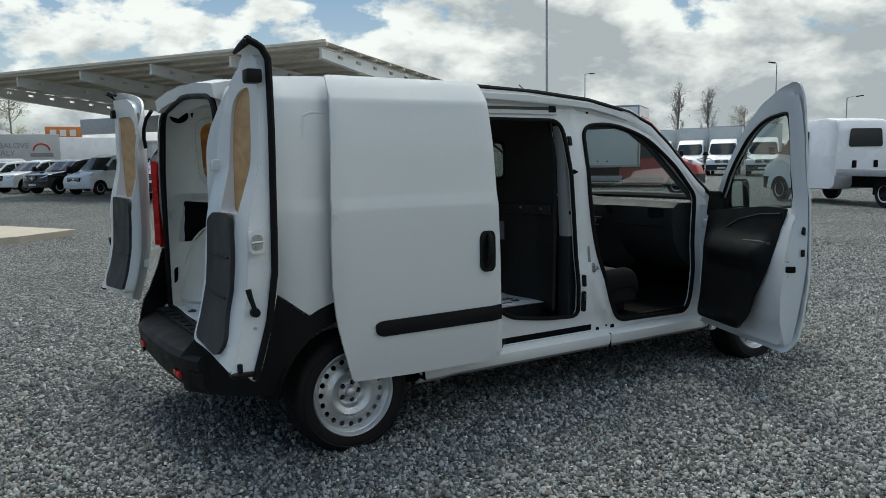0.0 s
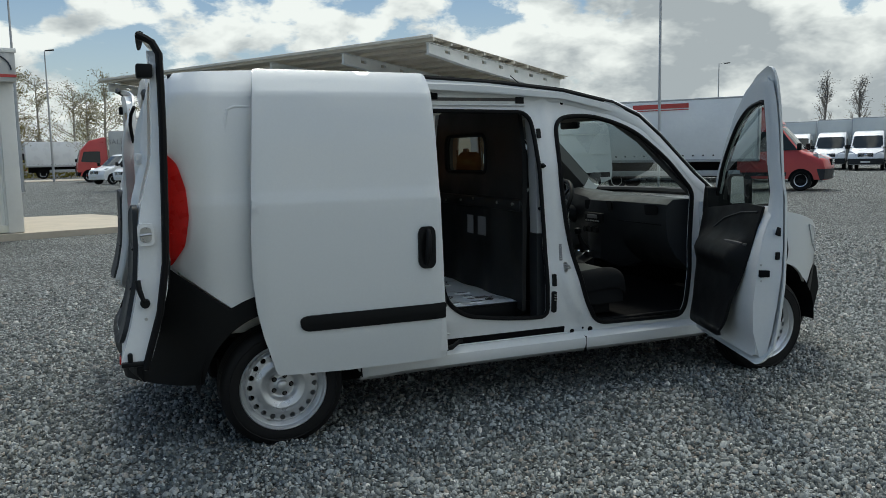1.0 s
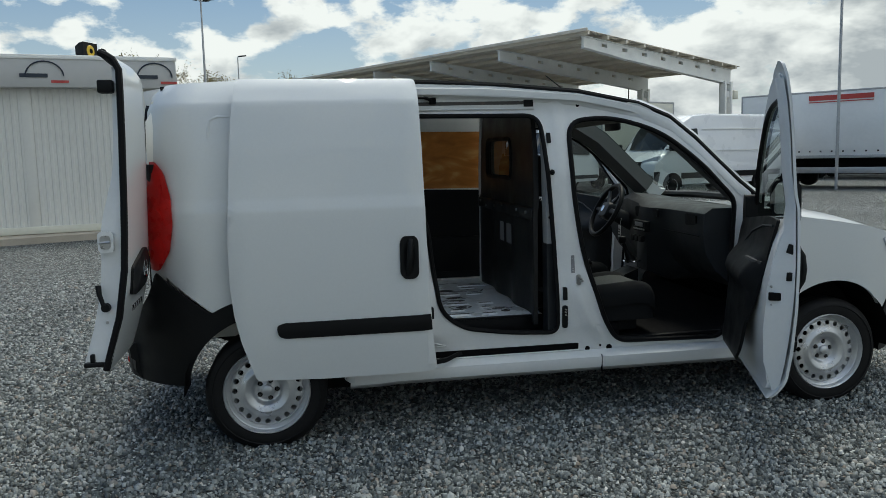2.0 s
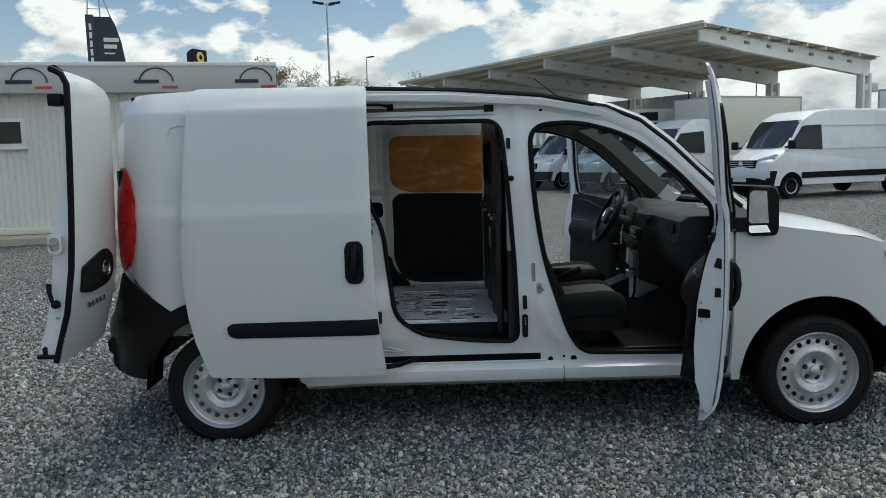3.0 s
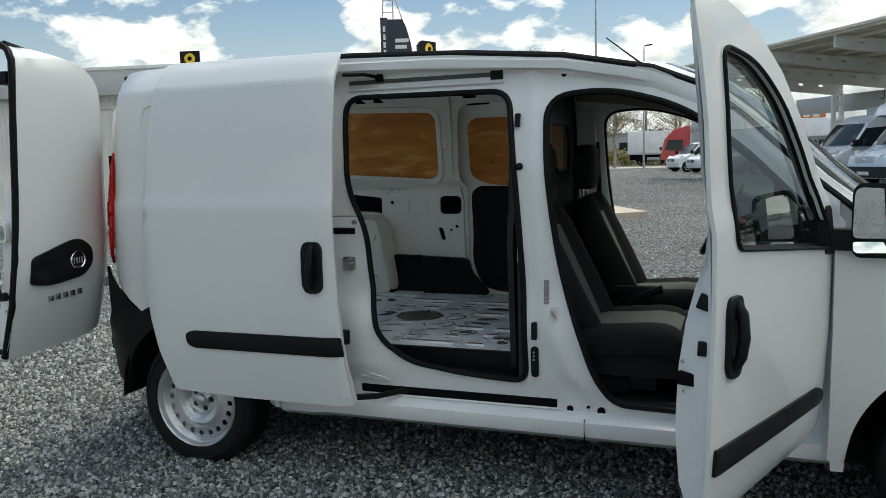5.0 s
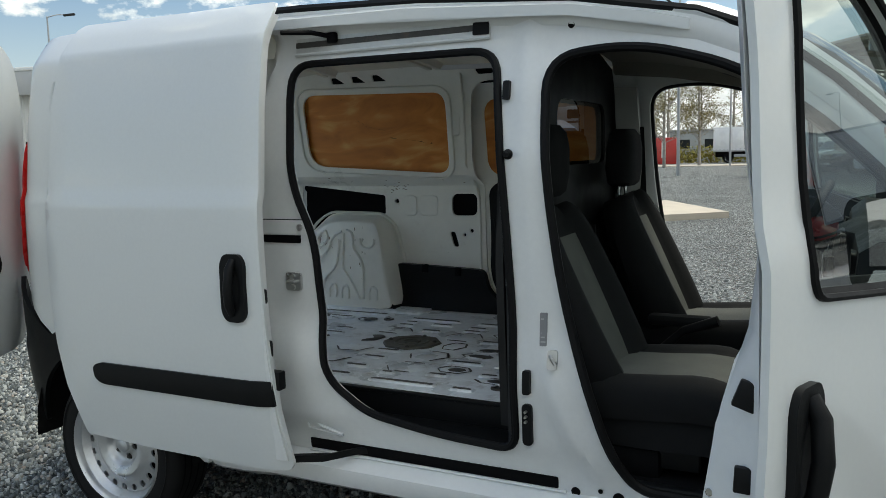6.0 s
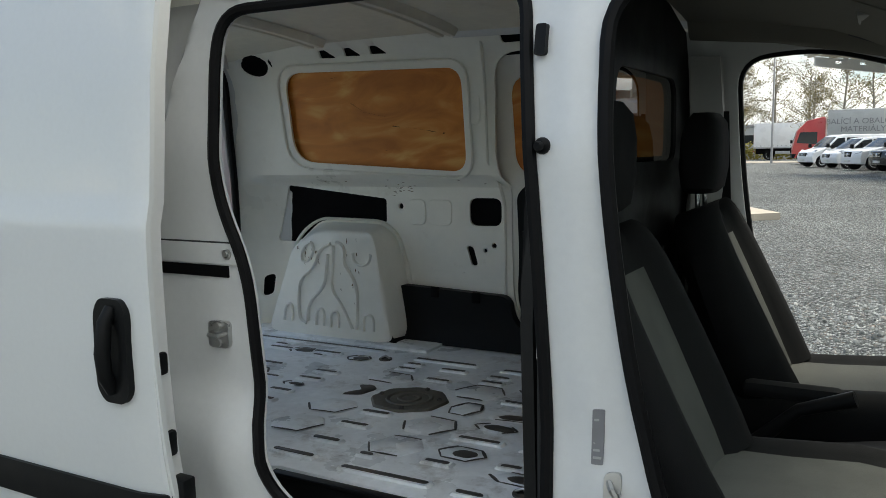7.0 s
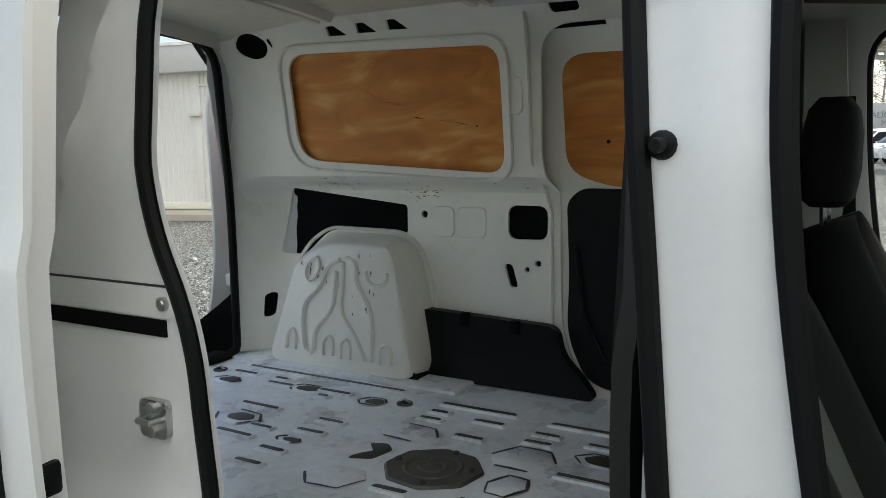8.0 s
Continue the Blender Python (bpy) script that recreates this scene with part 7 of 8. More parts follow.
def cabin_row():
    b = thing("office_cabin", "long white corrugated office cabin with a grey fascia", "cabin")
    b.matrix_world = cab_at
    L, H, D = 30.0, 2.77, 5.0
    bm = bmesh.new()
    # corrugated front sheet
    xs, ys = [], []
    x = 0.48
    while x < L:
        for dx, y in ((0.0, 0.0), (0.05, 0.0), (0.065, 0.016), (0.105, 0.016), (0.12, 0.0)):
            xs.append(x + dx)
            ys.append(y)
        x += 0.12
    lo_ = [bm.verts.new((x, y, 0)) for x, y in zip(xs, ys)]
    hi = [bm.verts.new((x, y, H)) for x, y in zip(xs, ys)]
    for i in range(len(xs) - 1):
        bm.faces.new((lo_[i], lo_[i + 1], hi[i + 1], hi[i]))
    part("front_sheet", bm, M_cabin, b, "white corrugated sheet", smooth=False)
    part("cabin_body", box(0.48, L, -D, -0.02, 0, H + 0.45, 0.01), M_cabin, b)
    part("end_wall", box(0.44, 0.48, -D, 0.0, 0, H, 0.01), M_cabin, b)
    part("fascia", box(0.38, L, -0.2, 0.28, H - 0.02, H + 0.56, 0.02), M_fascia, b, "grey-white fascia board")
    part("fascia_trim", box(0.36, L, 0.26, 0.30, H + 0.50, H + 0.58, 0.01), M_canopy, b)
    part("corner_post", box(0.42, 0.68, -0.15, 0.10, 0, H, 0.01), M_cabin, b)
    for x0 in (3.1, 9.13, 15.1, 21.1):
        part("joint_post", box(x0 - 0.09, x0 + 0.09, -0.02, 0.03, 0, H, 0.005), M_cabin, b)
    part("base_rail", box(0.42, L, -0.1, 0.06, 0, 0.14, 0.01), M_cream, b)
    # windows and doors
    for x0, w, z0, z1 in ((5.33, 0.85, 1.80, 2.22), (15.5, 0.9, 1.2, 2.1)):
        fr = part("window", box(x0 - 0.08, x0 + w + 0.08, -0.01, 0.05, z0 - 0.08, z1 + 0.08, 0.01), M_white, b, "small white-framed window")
        part("window_pane", box(x0, x0 + w, 0.052, 0.058, z0, z1), M_carglass, fr)
        part("window_sill", box(x0 - 0.12, x0 + w + 0.12, 0.0, 0.10, z0 - 0.12, z0 - 0.07, 0.008), M_white, fr)
    for x0 in (7.72, 19.0):
        dr = part("cabin_door", box(x0, x0 + 0.99, 0.0, 0.045, 0.06, 2.22, 0.008), M_white, b, "plain white cabin door")
        part("door_notice", box(x0 + 0.42, x0 + 0.60, 0.046, 0.050, 1.88, 1.98), M_grey, dr)
        part("door_handle", tube([(x0 + 0.90, 0.06, 1.15), (x0 + 0.80, 0.065, 1.15)], 0.012, 6), M_zinc, dr)
        part("door_post", box(x0 + 1.0, x0 + 1.05, 0.0, 0.06, 0.02, 2.28, 0.006), M_cabin, dr)
        part("door_head", box(x0 - 0.05, x0 + 1.05, 0.0, 0.06, 2.23, 2.28, 0.006), M_cabin, dr)
        part("handle_plate", box(x0 + 0.87, x0 + 0.93, 0.045, 0.052, 1.02, 1.24, 0.003), M_zinc, dr)
    for x0, z0 in ((9.02, 1.89), (20.2, 1.89)):
        part("wall_lamp", box(x0, x0 + 0.25, 0.0, 0.12, z0, z0 + 0.07, 0.01), M_cream, b)
    part("wall_cable_tray", box(6.6, 9.08, 0.02, 0.05, 2.48, 2.52, 0.005), M_cream, b)
    # plain marks in the place of the firm's sign: an arch and two bars
    for x0 in (0.78, 2.72, 5.05, 7.50):
        sg = part("sign_arch", tube([(x0 - 0.32 * math.cos(a), 0.292, H + 0.19 + 0.27 * math.sin(a)) for a in [math.pi * i / 12 for i in range(13)]], 0.014, 6), M_navy, b, "plain dark arch sign")
        part("sign_bar", box(x0 - 0.05, x0 + 0.42, 0.283, 0.295, H + 0.16, H + 0.23), M_navy, sg)
        part("sign_bar", box(x0 - 0.40, x0 - 0.10, 0.283, 0.295, H + 0.06, H + 0.11), M_redpaint, sg)
    return b


M_fascia = mat("grey_fascia", (0.50, 0.50, 0.49), 0.5, vary=0.05, scale=0.8, fine=8, bump=0.0)
cabin = cabin_row()


def floodlight(x):
    f = thing("floodlight", "black floodlight with a yellow lens on a roof bracket", "floodlight", group="roof floodlights")
    for y in (-0.12, 0.12):
        part("bracket_leg", tube([(0, y, 0), (0.0, y * 0.4, 0.20)], 0.014, 6), M_steel, f)
    part("bracket", box(-0.03, 0.03, -0.12, 0.12, 0.16, 0.20, 0.006), M_steel, f)
    h = part("lamp_head", loft([[(x_, w * a, 0.35 + hh * b) for a, b in ((-1, -1), (1, -1), (1, 1), (-1, 1))] for x_, w, hh in ((-0.16, 0.12, 0.10), (0.0, 0.20, 0.15), (0.10, 0.22, 0.165))]), M_plast, f, "black lamp housing")
    part("lens", lathe([(0.12, 0.10), (0.11, 0.112), (0.0, 0.115)], 20, "X"), M_yellow, h, "yellow lens").location = (0, 0, 0.35)
    part("lens_core", lathe([(0.05, 0.115), (0.045, 0.122), (0.0, 0.123)], 14, "X"), M_dark, h).location = (0, 0, 0.35)
    return f


fl = floodlight(0)
fl.matrix_world = pose(-4.06, 12.54, 3.34, 0, 0, -22)
copy_thing(fl, pose(-9.16, 11.2, 3.34, 0, 0, -72))

# ---- steel canopy ----
CO = Vector((9.55, 20.95, 0))
CD = 30.6
canopy = thing("canopy", "large white steel canopy with tapering beams over parked vans", "canopy")
canopy.matrix_world = pose(CO.x, CO.y, 0, 0, 0, CD)  # local x from the free edge to the columns, local y along the row
CL, CW = 20.9, 9.8


def can_z(x):
    return 5.44 - 0.072 * x


for y in (0.35, 4.4, 8.45, 12.5, 16.55, 20.5):
    hol = []
    for i in range(7):
        x0 = 1.2 + i * 1.16
        hol.append([(x0, -0.36), (x0 + 0.30, -0.36), (x0 + 0.30, -0.24), (x0, -0.24)])
    o = [(0.25, -0.16), (0.25, -0.50), (2.5, -0.60), (CW - 0.2, -0.72), (CW - 0.2, -0.12)]
    bm = panel(o, hol, lambda u, v, d, y=y: (u, y - 0.05 + d, can_z(u) + v), 0.10, 0.6)
    beam = part("beam", bm, M_canopy, canopy, "white cantilever beam with slots", smooth=False)
    part("beam_flange", loft([[(u, y - 0.12, can_z(u) + e - 0.02), (u, y + 0.12, can_z(u) + e - 0.02), (u, y + 0.12, can_z(u) + e), (u, y - 0.12, can_z(u) + e)] for u, e in ((0.25, -0.50), (2.5, -0.60), (CW - 0.2, -0.72))]), M_canopy, beam, smooth=False)
    part("beam_flange", loft([[(u, y - 0.12, can_z(u) - 0.15), (u, y + 0.12, can_z(u) - 0.15), (u, y + 0.12, can_z(u) - 0.13), (u, y - 0.12, can_z(u) - 0.13)] for u in (0.25, CW - 0.2)]), M_canopy, beam, smooth=False)
    col = part("column", box(CW - 0.75, CW - 0.62, y - 0.14, y + 0.14, 0, can_z(CW) - 0.6, 0.01), M_canopy, canopy, "white twin steel column")
    part("column_half", box(CW - 0.30, CW - 0.17, y - 0.14, y + 0.14, 0, can_z(CW) - 0.6, 0.01), M_canopy, col)
    for k in range(4):
        part("column_tie", box(CW - 0.70, CW - 0.2, y - 0.06, y + 0.06, 0.5 + k * 1.0, 0.75 + k * 1.0, 0.005), M_canopy, col)
for i in range(10):
    u = 0.15 + i * 1.04
    part("purlin", loft([[(u - 0.05, y, can_z(u) - 0.13), (u + 0.05, y, can_z(u) - 0.13), (u + 0.05, y, can_z(u) - 0.02), (u - 0.05, y, can_z(u) - 0.02)] for y in (0, CL)]), M_decking, canopy, smooth=False)
# trapezoidal decking
sec = []
y = 0.0
ys, hs = [], []
while y < CL:
    for dy, h in ((0, 0), (0.10, 0), (0.14, 0.05), (0.24, 0.05), (0.28, 0)):
        ys.append(y + dy)
        hs.append(h)
    y += 0.28
part("decking", loft([[(u, yy, can_z(u) + h) for yy, h in zip(ys, hs)] + [(u, yy, can_z(u) + h - 0.012) for yy, h in zip(ys[::-1], hs[::-1])] for u in (0.0, CW)]), M_decking, canopy, "ribbed metal decking", smooth=False)
part("edge_gutter", box(-0.04, 0.04, -0.05, CL + 0.05, can_z(0) - 0.05, can_z(0) + 0.06, 0.01), M_decking, canopy, "grey edge trim")
for y in (0.35, 8.1, 15.9):
    lb = part("lamp_box", box(CW - 0.1, CW + 0.25, y - 0.15, y + 0.15, can_z(CW) - 1.3, can_z(CW) - 0.95, 0.02), M_cream, canopy, "cream lamp box")
for y in (5.2, 9.0, 13.0, 17.0):
    rod = part("lamp_rod", tube([(CW - 0.5, y, can_z(CW)), (CW - 0.5, y, can_z(CW) - 1.1), (CW - 0.7, y, can_z(CW) - 1.15)], 0.025, 6), M_dark, canopy, "black lamp rod")
part("far_panel", box(CW + 0.1, CW + 0.2, 9, CL + 4, 3.2, 4.1, 0.01), M_steel, canopy, "grey-blue sheet panels")


# ---- vehicles ----
def car_wheel(parent, x, y, r, s, alloy):
    w = part("wheel", lathe([(r * 0.60, -0.09), (r * 0.9, -0.105), (r, -0.07), (r, 0.07), (r * 0.9, 0.1), (r * 0.6, 0.09)], 28, "Y"), M_tyre, parent, "black tyre on a pale rim")
    w.location = (x, y, r)
    rim = part("rim", lathe([(0.0, s * 0.085), (r * 0.18, s * 0.09), (r * 0.22, s * 0.07), (r * 0.5, s * 0.085), (r * 0.62, s * 0.10), (r * 0.60, s * 0.06)], 24, "Y"), M_rim if alloy else M_plast, w)
    # dark discs on the closed rim, painted shade in place of openings
    for i in range(5):
        a = 2 * math.pi * i / 5 + 0.3
        q = part("rim_gap_shade", lathe([(r * 0.12, s * 0.089), (r * 0.12, s * 0.093)], 8, "Y"), M_dark, w)
        q.location = (r * 0.37 * math.cos(a), 0, r * 0.37 * math.sin(a))
    return w


def vehicle(name, label, cat, at, rz, prof, w, paint, wheels, wr, glass_side=(), screen=None, strips=(), grille=None, lamps=None, low=None, group="", extra=None, alloy=True):
    """A motor vehicle: prof is the side outline, front at +x; panes are side polygons, screen a stretch of the nose line."""
    v = thing(name, label, cat, at, rz, group)
    zs = [p[1] for p in prof]
    top, bot = max(zs), min(zs)

    def inset(z):
        return 0.0 if z < 0.95 else 0.16 * w * ((z - 0.95) / max(0.3, top - 0.95)) ** 1.3

    def sidey(z):
        return w - inset(z) - 0.03 * max(0, (0.5 - z) / 0.3)

    cuts = []
    pr = rounded(prof, 0.07, 3)
    xm = max(p[0] for p in pr)

    def nose_x(z, k):
        """How far forward the body reaches at height z, k of the way out to its side."""
        x = max(a[0] + (b[0] - a[0]) * (z - a[1]) / (b[1] - a[1]) for a, b in zip(pr, pr[1:] + pr[:1]) if (a[1] - z) * (b[1] - z) <= 0 and abs(a[1] - b[1]) > 1e-6)
        return x - 0.18 * k * k * max(0, (x - (xm - 1.2)) / 1.2)

    for k in (-1, -0.965, -0.85, -0.5, 0, 0.5, 0.85, 0.965, 1):
        sh = 0.0 if abs(k) < 0.9 else (0.025 if abs(k) < 0.98 else 0.07)
        bowf = 0.10 * (1 - k * k)
        cx = sum(p[0] for p in pr) / len(pr)
        xm = max(p[0] for p in pr)
        sec_ = []
        for x, z in pr:
            nose = max(0, (x - (xm - 1.2)) / 1.2)
            sec_.append((x - (0.18 * nose * k * k), k * sidey(z), z - sh * (1 if z > 0.8 else -0.3)))
        cuts.append(sec_)
    body = part("body", loft(cuts), paint, v)
    for s in (-1, 1):
        for poly in glass_side:
            part("side_window", panel(rounded(poly, 0.04, 3), (), lambda x, z, d, s=s: (x, s * (sidey(z) + 0.006 - d), z), 0.02, 0.3), M_carglass, v, "dark side window")
        for x0, x1, z0, z1, m in strips:
            part("side_strip", panel(rounded([(x0, z0), (x1, z0), (x1, z1), (x0, z1)], 0.02, 2), (), lambda x, z, d, s=s: (x, s * (sidey(z) + 0.012 - d), z), 0.02, 0.4), m, v)
        for wx in wheels:
            # the body has no cut-out: a dark half disc gives the arch's shade
            part("wheel_arch", panel(arc(wx, wr, wr * 1.16, -5, 185, 16), (), lambda x, z, d, s=s: (x, s * (sidey(z) + 0.004 - d), z), 0.03, 0.3), M_dark, v, "near-black patch for the shade in the wheel arch")
            car_wheel(v, wx, s * (w - 0.10), wr, s, alloy)
        if lamps:
            _, z0, _, z1, hh = lamps
            x0, x1 = nose_x(z0 + hh * 0.3, 0.56) + 0.02, nose_x(z1 + hh * 0.5, 0.97) + 0.035
            part("headlamp", loft([[(x0, s * w * 0.55, z0), (x1, s * w * 0.97, z1), (x1 - 0.05, s * w * 0.97, z1 + hh), (x0 - 0.04, s * w * 0.58, z0 + hh * 0.7)], [(x0 - 0.2, s * w * 0.55, z0), (x1 - 0.2, s * w * 0.9, z1), (x1 - 0.2, s * w * 0.9, z1 + hh), (x0 - 0.2, s * w * 0.58, z0 + hh * 0.7)]]), M_lens, v, "clear headlamp")
    if screen:
        (xa, za), (xb, zb) = screen
        rows_ = []
        for t in (0.06, 0.35, 0.65, 0.94):
            x, z = xa + (xb - xa) * t, za + (zb - za) * t
            nose = max(0, (x - (max(p[0] for p in pr) - 1.2)) / 1.2)
            rows_.append([(x + 0.025 - 0.18 * nose * k * k - 0.05 * k ** 4, k * (sidey(z) - 0.09), z + 0.02) for k in (-1, -0.6, 0, 0.6, 1)])
        part("windscreen", loft(rows_, False, None, False), M_carglass, v, "dark windscreen")
        for s in (-1, 1):
            mh = box(xa - 0.12, xa + 0.02, s * (w + 0.04), s * (w + 0.24), za + 0.02, za + 0.26, 0.04)
            part("wing_mirror", mh, M_plast, v, "black wing mirror")
            part("mirror_arm", box(xa - 0.08, xa - 0.03, s * (w - 0.12), s * (w + 0.06), za + 0.05, za + 0.10, 0.01), M_plast, v)
    if grille:
        x0, z0, z1, gw, m = grille
        x0 = nose_x((z0 + z1) / 2, gw / w * 0.6)
        g = part("grille", box(x0 - 0.15, x0 + 0.025, -gw, gw, z0, z1, 0.03), m, v, "dark grille")
        for i in range(3):
            zz = z0 + (z1 - z0) * (i + 0.7) / 3.6
            part("grille_bar", box(x0 + 0.02, x0 + 0.032, -gw * 0.92, gw * 0.92, zz, zz + 0.018), M_rim, g)
        part("grille_badge", lathe([(0.09, x0 + 0.03), (0.07, x0 + 0.045), (0.0, x0 + 0.045)], 14, "X"), M_chrome, g).location = (0, 0, (z0 + z1) / 2)
    if low:
        x0, z0, z1, m = low
        part("front_bumper", loft([[(x0 - 0.28, k * w, z0), (x0 - 0.28 + 0.30 * (1 - k * k * 0.6), k * w, z0 + 0.05), (x0 - 0.26 + 0.30 * (1 - k * k * 0.6), k * w, z1), (x0 - 0.4, k * w, z1)] for k in (-1.0, -0.9, -0.5, 0, 0.5, 0.9, 1.0)]), m, v, "front bumper")
        part("plate_blank", box(x0 + 0.02, x0 + 0.05, -0.26, 0.26, z0 + 0.12, z0 + 0.23, 0.004), M_paper, v, "blank pale plate")
    if extra:
        extra(v)
    return v


MASTER = [(2.75, 0.35), (2.80, 0.75), (2.72, 1.05), (2.05, 1.35), (1.35, 2.20), (0.9, 2.42), (0.2, 2.48), (-2.9, 2.46), (-3.0, 2.2), (-3.05, 0.9), (-3.0, 0.45), (-2.6, 0.35)]
HD = 210.0


vehicle("panel_van", "long white panel van with black bumpers and a side strip", "van", (12.25, 18.75, 0), 200, MASTER, 1.0, M_carwhite, (1.85, -2.0), 0.34,
        [[(1.95, 1.38), (1.42, 2.0), (0.75, 2.03), (0.75, 1.33)]], ((2.05, 1.35), (1.35, 2.20)), [(-2.9, 1.5, 0.55, 0.72, M_plast), (-2.85, 0.55, 1.35, 1.37, M_canopy), (-2.85, 0.55, 2.0, 2.02, M_canopy)], (2.72, 0.85, 1.08, 0.55, M_plast), (2.70, 0.95, 2.50, 1.02, 0.22), (2.75, 0.35, 0.78, M_plast))

SPR = [(2.6, 0.35), (2.66, 0.75), (2.58, 1.05), (1.75, 1.32), (1.05, 2.15), (0.6, 2.40), (0.1, 2.45), (-0.25, 2.40), (-0.3, 0.6), (-0.2, 0.4)]


def cargo_box(m, x0, x1, z0, z1, w, label):
    def f(v):
        b_ = part("cargo_box", box(x0, x1, -w, w, z0, z1, 0.03), m, v, label)
        part("box_rail", box(x0, x1, -w - 0.01, w + 0.01, z0, z0 + 0.10, 0.01), M_steel, b_)
        part("box_cap", box(x0, x1, -w - 0.01, w + 0.01, z1 - 0.05, z1 + 0.01, 0.01), M_steel, b_)
        for x in (x0 + 0.02, x1 - 0.02):
            for s in (-1, 1):
                part("corner_rail", box(x - 0.03, x + 0.03, s * w - 0.02, s * w + 0.02, z0, z1, 0.008), M_steel, b_)
        part("chassis", box(x0 + 0.1, 1.0, -0.45, 0.45, 0.45, z0, 0.02), M_under, v, "black chassis")
        for s in (-1, 1):
            part("side_guard", box(x0 + 1.4, x1 - 0.6, s * w * 0.95 - 0.02, s * w * 0.95 + 0.02, 0.5, 0.7, 0.01), M_steel, v)
    return f


def spr(at, rz, paint, label, extra, wheels=(1.75, -2.2), grille=M_plast, low=M_trim):
    return vehicle("box_van", label, "van", at, rz, SPR, 0.98, paint, wheels, 0.34, [[(1.62, 1.36), (1.15, 1.95), (0.15, 2.02), (0.15, 1.30)]], ((1.75, 1.32), (1.05, 2.15)), [(-0.25, 1.3, 0.5, 0.62, M_trim)], (2.56, 0.82, 1.05, 0.42, grille), (2.52, 0.9, 2.3, 1.0, 0.22), (2.62, 0.34, 0.72, low), extra=extra)


spr((9.55, 22.35, 0), HD - 4, M_carwhite, "white van with a tall cream cargo box", cargo_box(M_cream, -4.2, -0.35, 0.85, 3.15, 1.06, "cream cargo box"))


def camper_top(v):
    part("alcove", loft([[(x, k * 1.02, z) for x, z in ((1.55, 2.30), (1.35, 2.62), (0.6, 2.92), (-3.5, 2.95), (-3.6, 0.6), (-0.35, 0.6), (-0.3, 2.2), (0.9, 2.2))] for k in (-1.0, -0.97, 0, 0.97, 1.0)]), M_carwhite, v, "white camper body with an alcove")
    part("alcove_stripe", panel([(1.3, 2.34), (1.25, 2.42), (-3.4, 2.42), (-3.4, 2.34)], (), lambda x, z, d: (x, 1.026 + d - 0.01, z), 0.01, 0.5), M_navy, v)
    part("alcove_window", panel(rounded([(0.5, 2.5), (0.5, 2.78), (-0.4, 2.82), (-0.4, 2.5)], 0.06, 3), (), lambda x, z, d: (x, 1.03 - d, z), 0.02, 0.3), M_carglass, v, "dark alcove window")
    part("alcove_window", panel(rounded([(0.5, 2.5), (0.5, 2.78), (-0.4, 2.82), (-0.4, 2.5)], 0.06, 3), (), lambda x, z, d: (x, -1.03 + d, z), 0.02, 0.3), M_carglass, v, "dark alcove window")


M_paleblue = mat("pale_blue_paint", (0.58, 0.66, 0.74), 0.3, vary=0.03, scale=1, fine=8, bump=0.0, coat=0.5)
spr((8.2, 25.0, 0), HD, M_paleblue, "pale blue camper van with a white alcove", camper_top, grille=M_paleblue)
spr((6.9, 28.0, 0), HD, M_carwhite, "white van with a grey cargo box", cargo_box(M_tarp2, -4.0, -0.35, 0.85, 2.75, 1.04, "pale cargo box"))

VITO = [(2.35, 0.30), (2.42, 0.60), (2.32, 0.90), (1.45, 1.12), (0.70, 1.78), (0.35, 1.88), (-2.2, 1.88), (-2.48, 1.70), (-2.52, 0.80), (-2.45, 0.35)]


def vito(at, rz, paint, label):
    return vehicle("people_carrier", label, "van", at, rz, VITO, 0.93, paint, (1.62, -1.55), 0.33, [[(1.25, 1.17), (0.72, 1.66), (0.30, 1.70), (0.30, 1.14)], [(0.18, 1.14), (0.18, 1.70), (-1.0, 1.71), (-1.0, 1.14)], [(-1.12, 1.14), (-1.12, 1.71), (-2.2, 1.68), (-2.3, 1.16)]], ((1.45, 1.12), (0.70, 1.78)), [(-2.4, 1.4, 0.92, 0.935, M_steel)], (2.30, 0.64, 0.84, 0.45, M_plast), (2.26, 0.70, 2.0, 0.86, 0.17), (2.36, 0.28, 0.58, paint), group="parked cars in a row")


vito((5.5, 37.7, 0), HD, M_carwhite, "white people carrier with dark windows")
SUV = [(2.30, 0.32), (2.38, 0.65), (2.30, 0.98), (1.10, 1.12), (0.40, 1.62), (-0.2, 1.74), (-1.5, 1.70), (-2.25, 1.25), (-2.38, 0.95), (-2.35, 0.40)]


def suv(at, rz, paint, label):
    return vehicle("suv", label, "car", at, rz, SUV, 0.96, paint, (1.50, -1.50), 0.38, [[(0.95, 1.16), (0.40, 1.53), (0.02, 1.60), (0.02, 1.12)], [(-0.08, 1.12), (-0.08, 1.62), (-1.0, 1.60), (-1.25, 1.14)]], ((1.10, 1.12), (0.40, 1.62)), [(-1.3, 1.3, 0.36, 0.46, M_plast)], (2.28, 0.66, 0.92, 0.30, M_plast), (2.24, 0.80, 2.0, 0.88, 0.10), (2.33, 0.30, 0.58, paint), group="parked cars in a row")


suv((4.05, 41.3, 0), HD, M_carblack, "glossy black suv with dark windows")
suv((2.75, 44.3, 0), HD, M_carwhite, "white suv with a dark grille")
MPV = [(2.1, 0.30), (2.18, 0.60), (2.10, 0.85), (1.30, 1.05), (0.45, 1.62), (-0.2, 1.70), (-1.8, 1.66), (-2.2, 1.10), (-2.2, 0.40)]


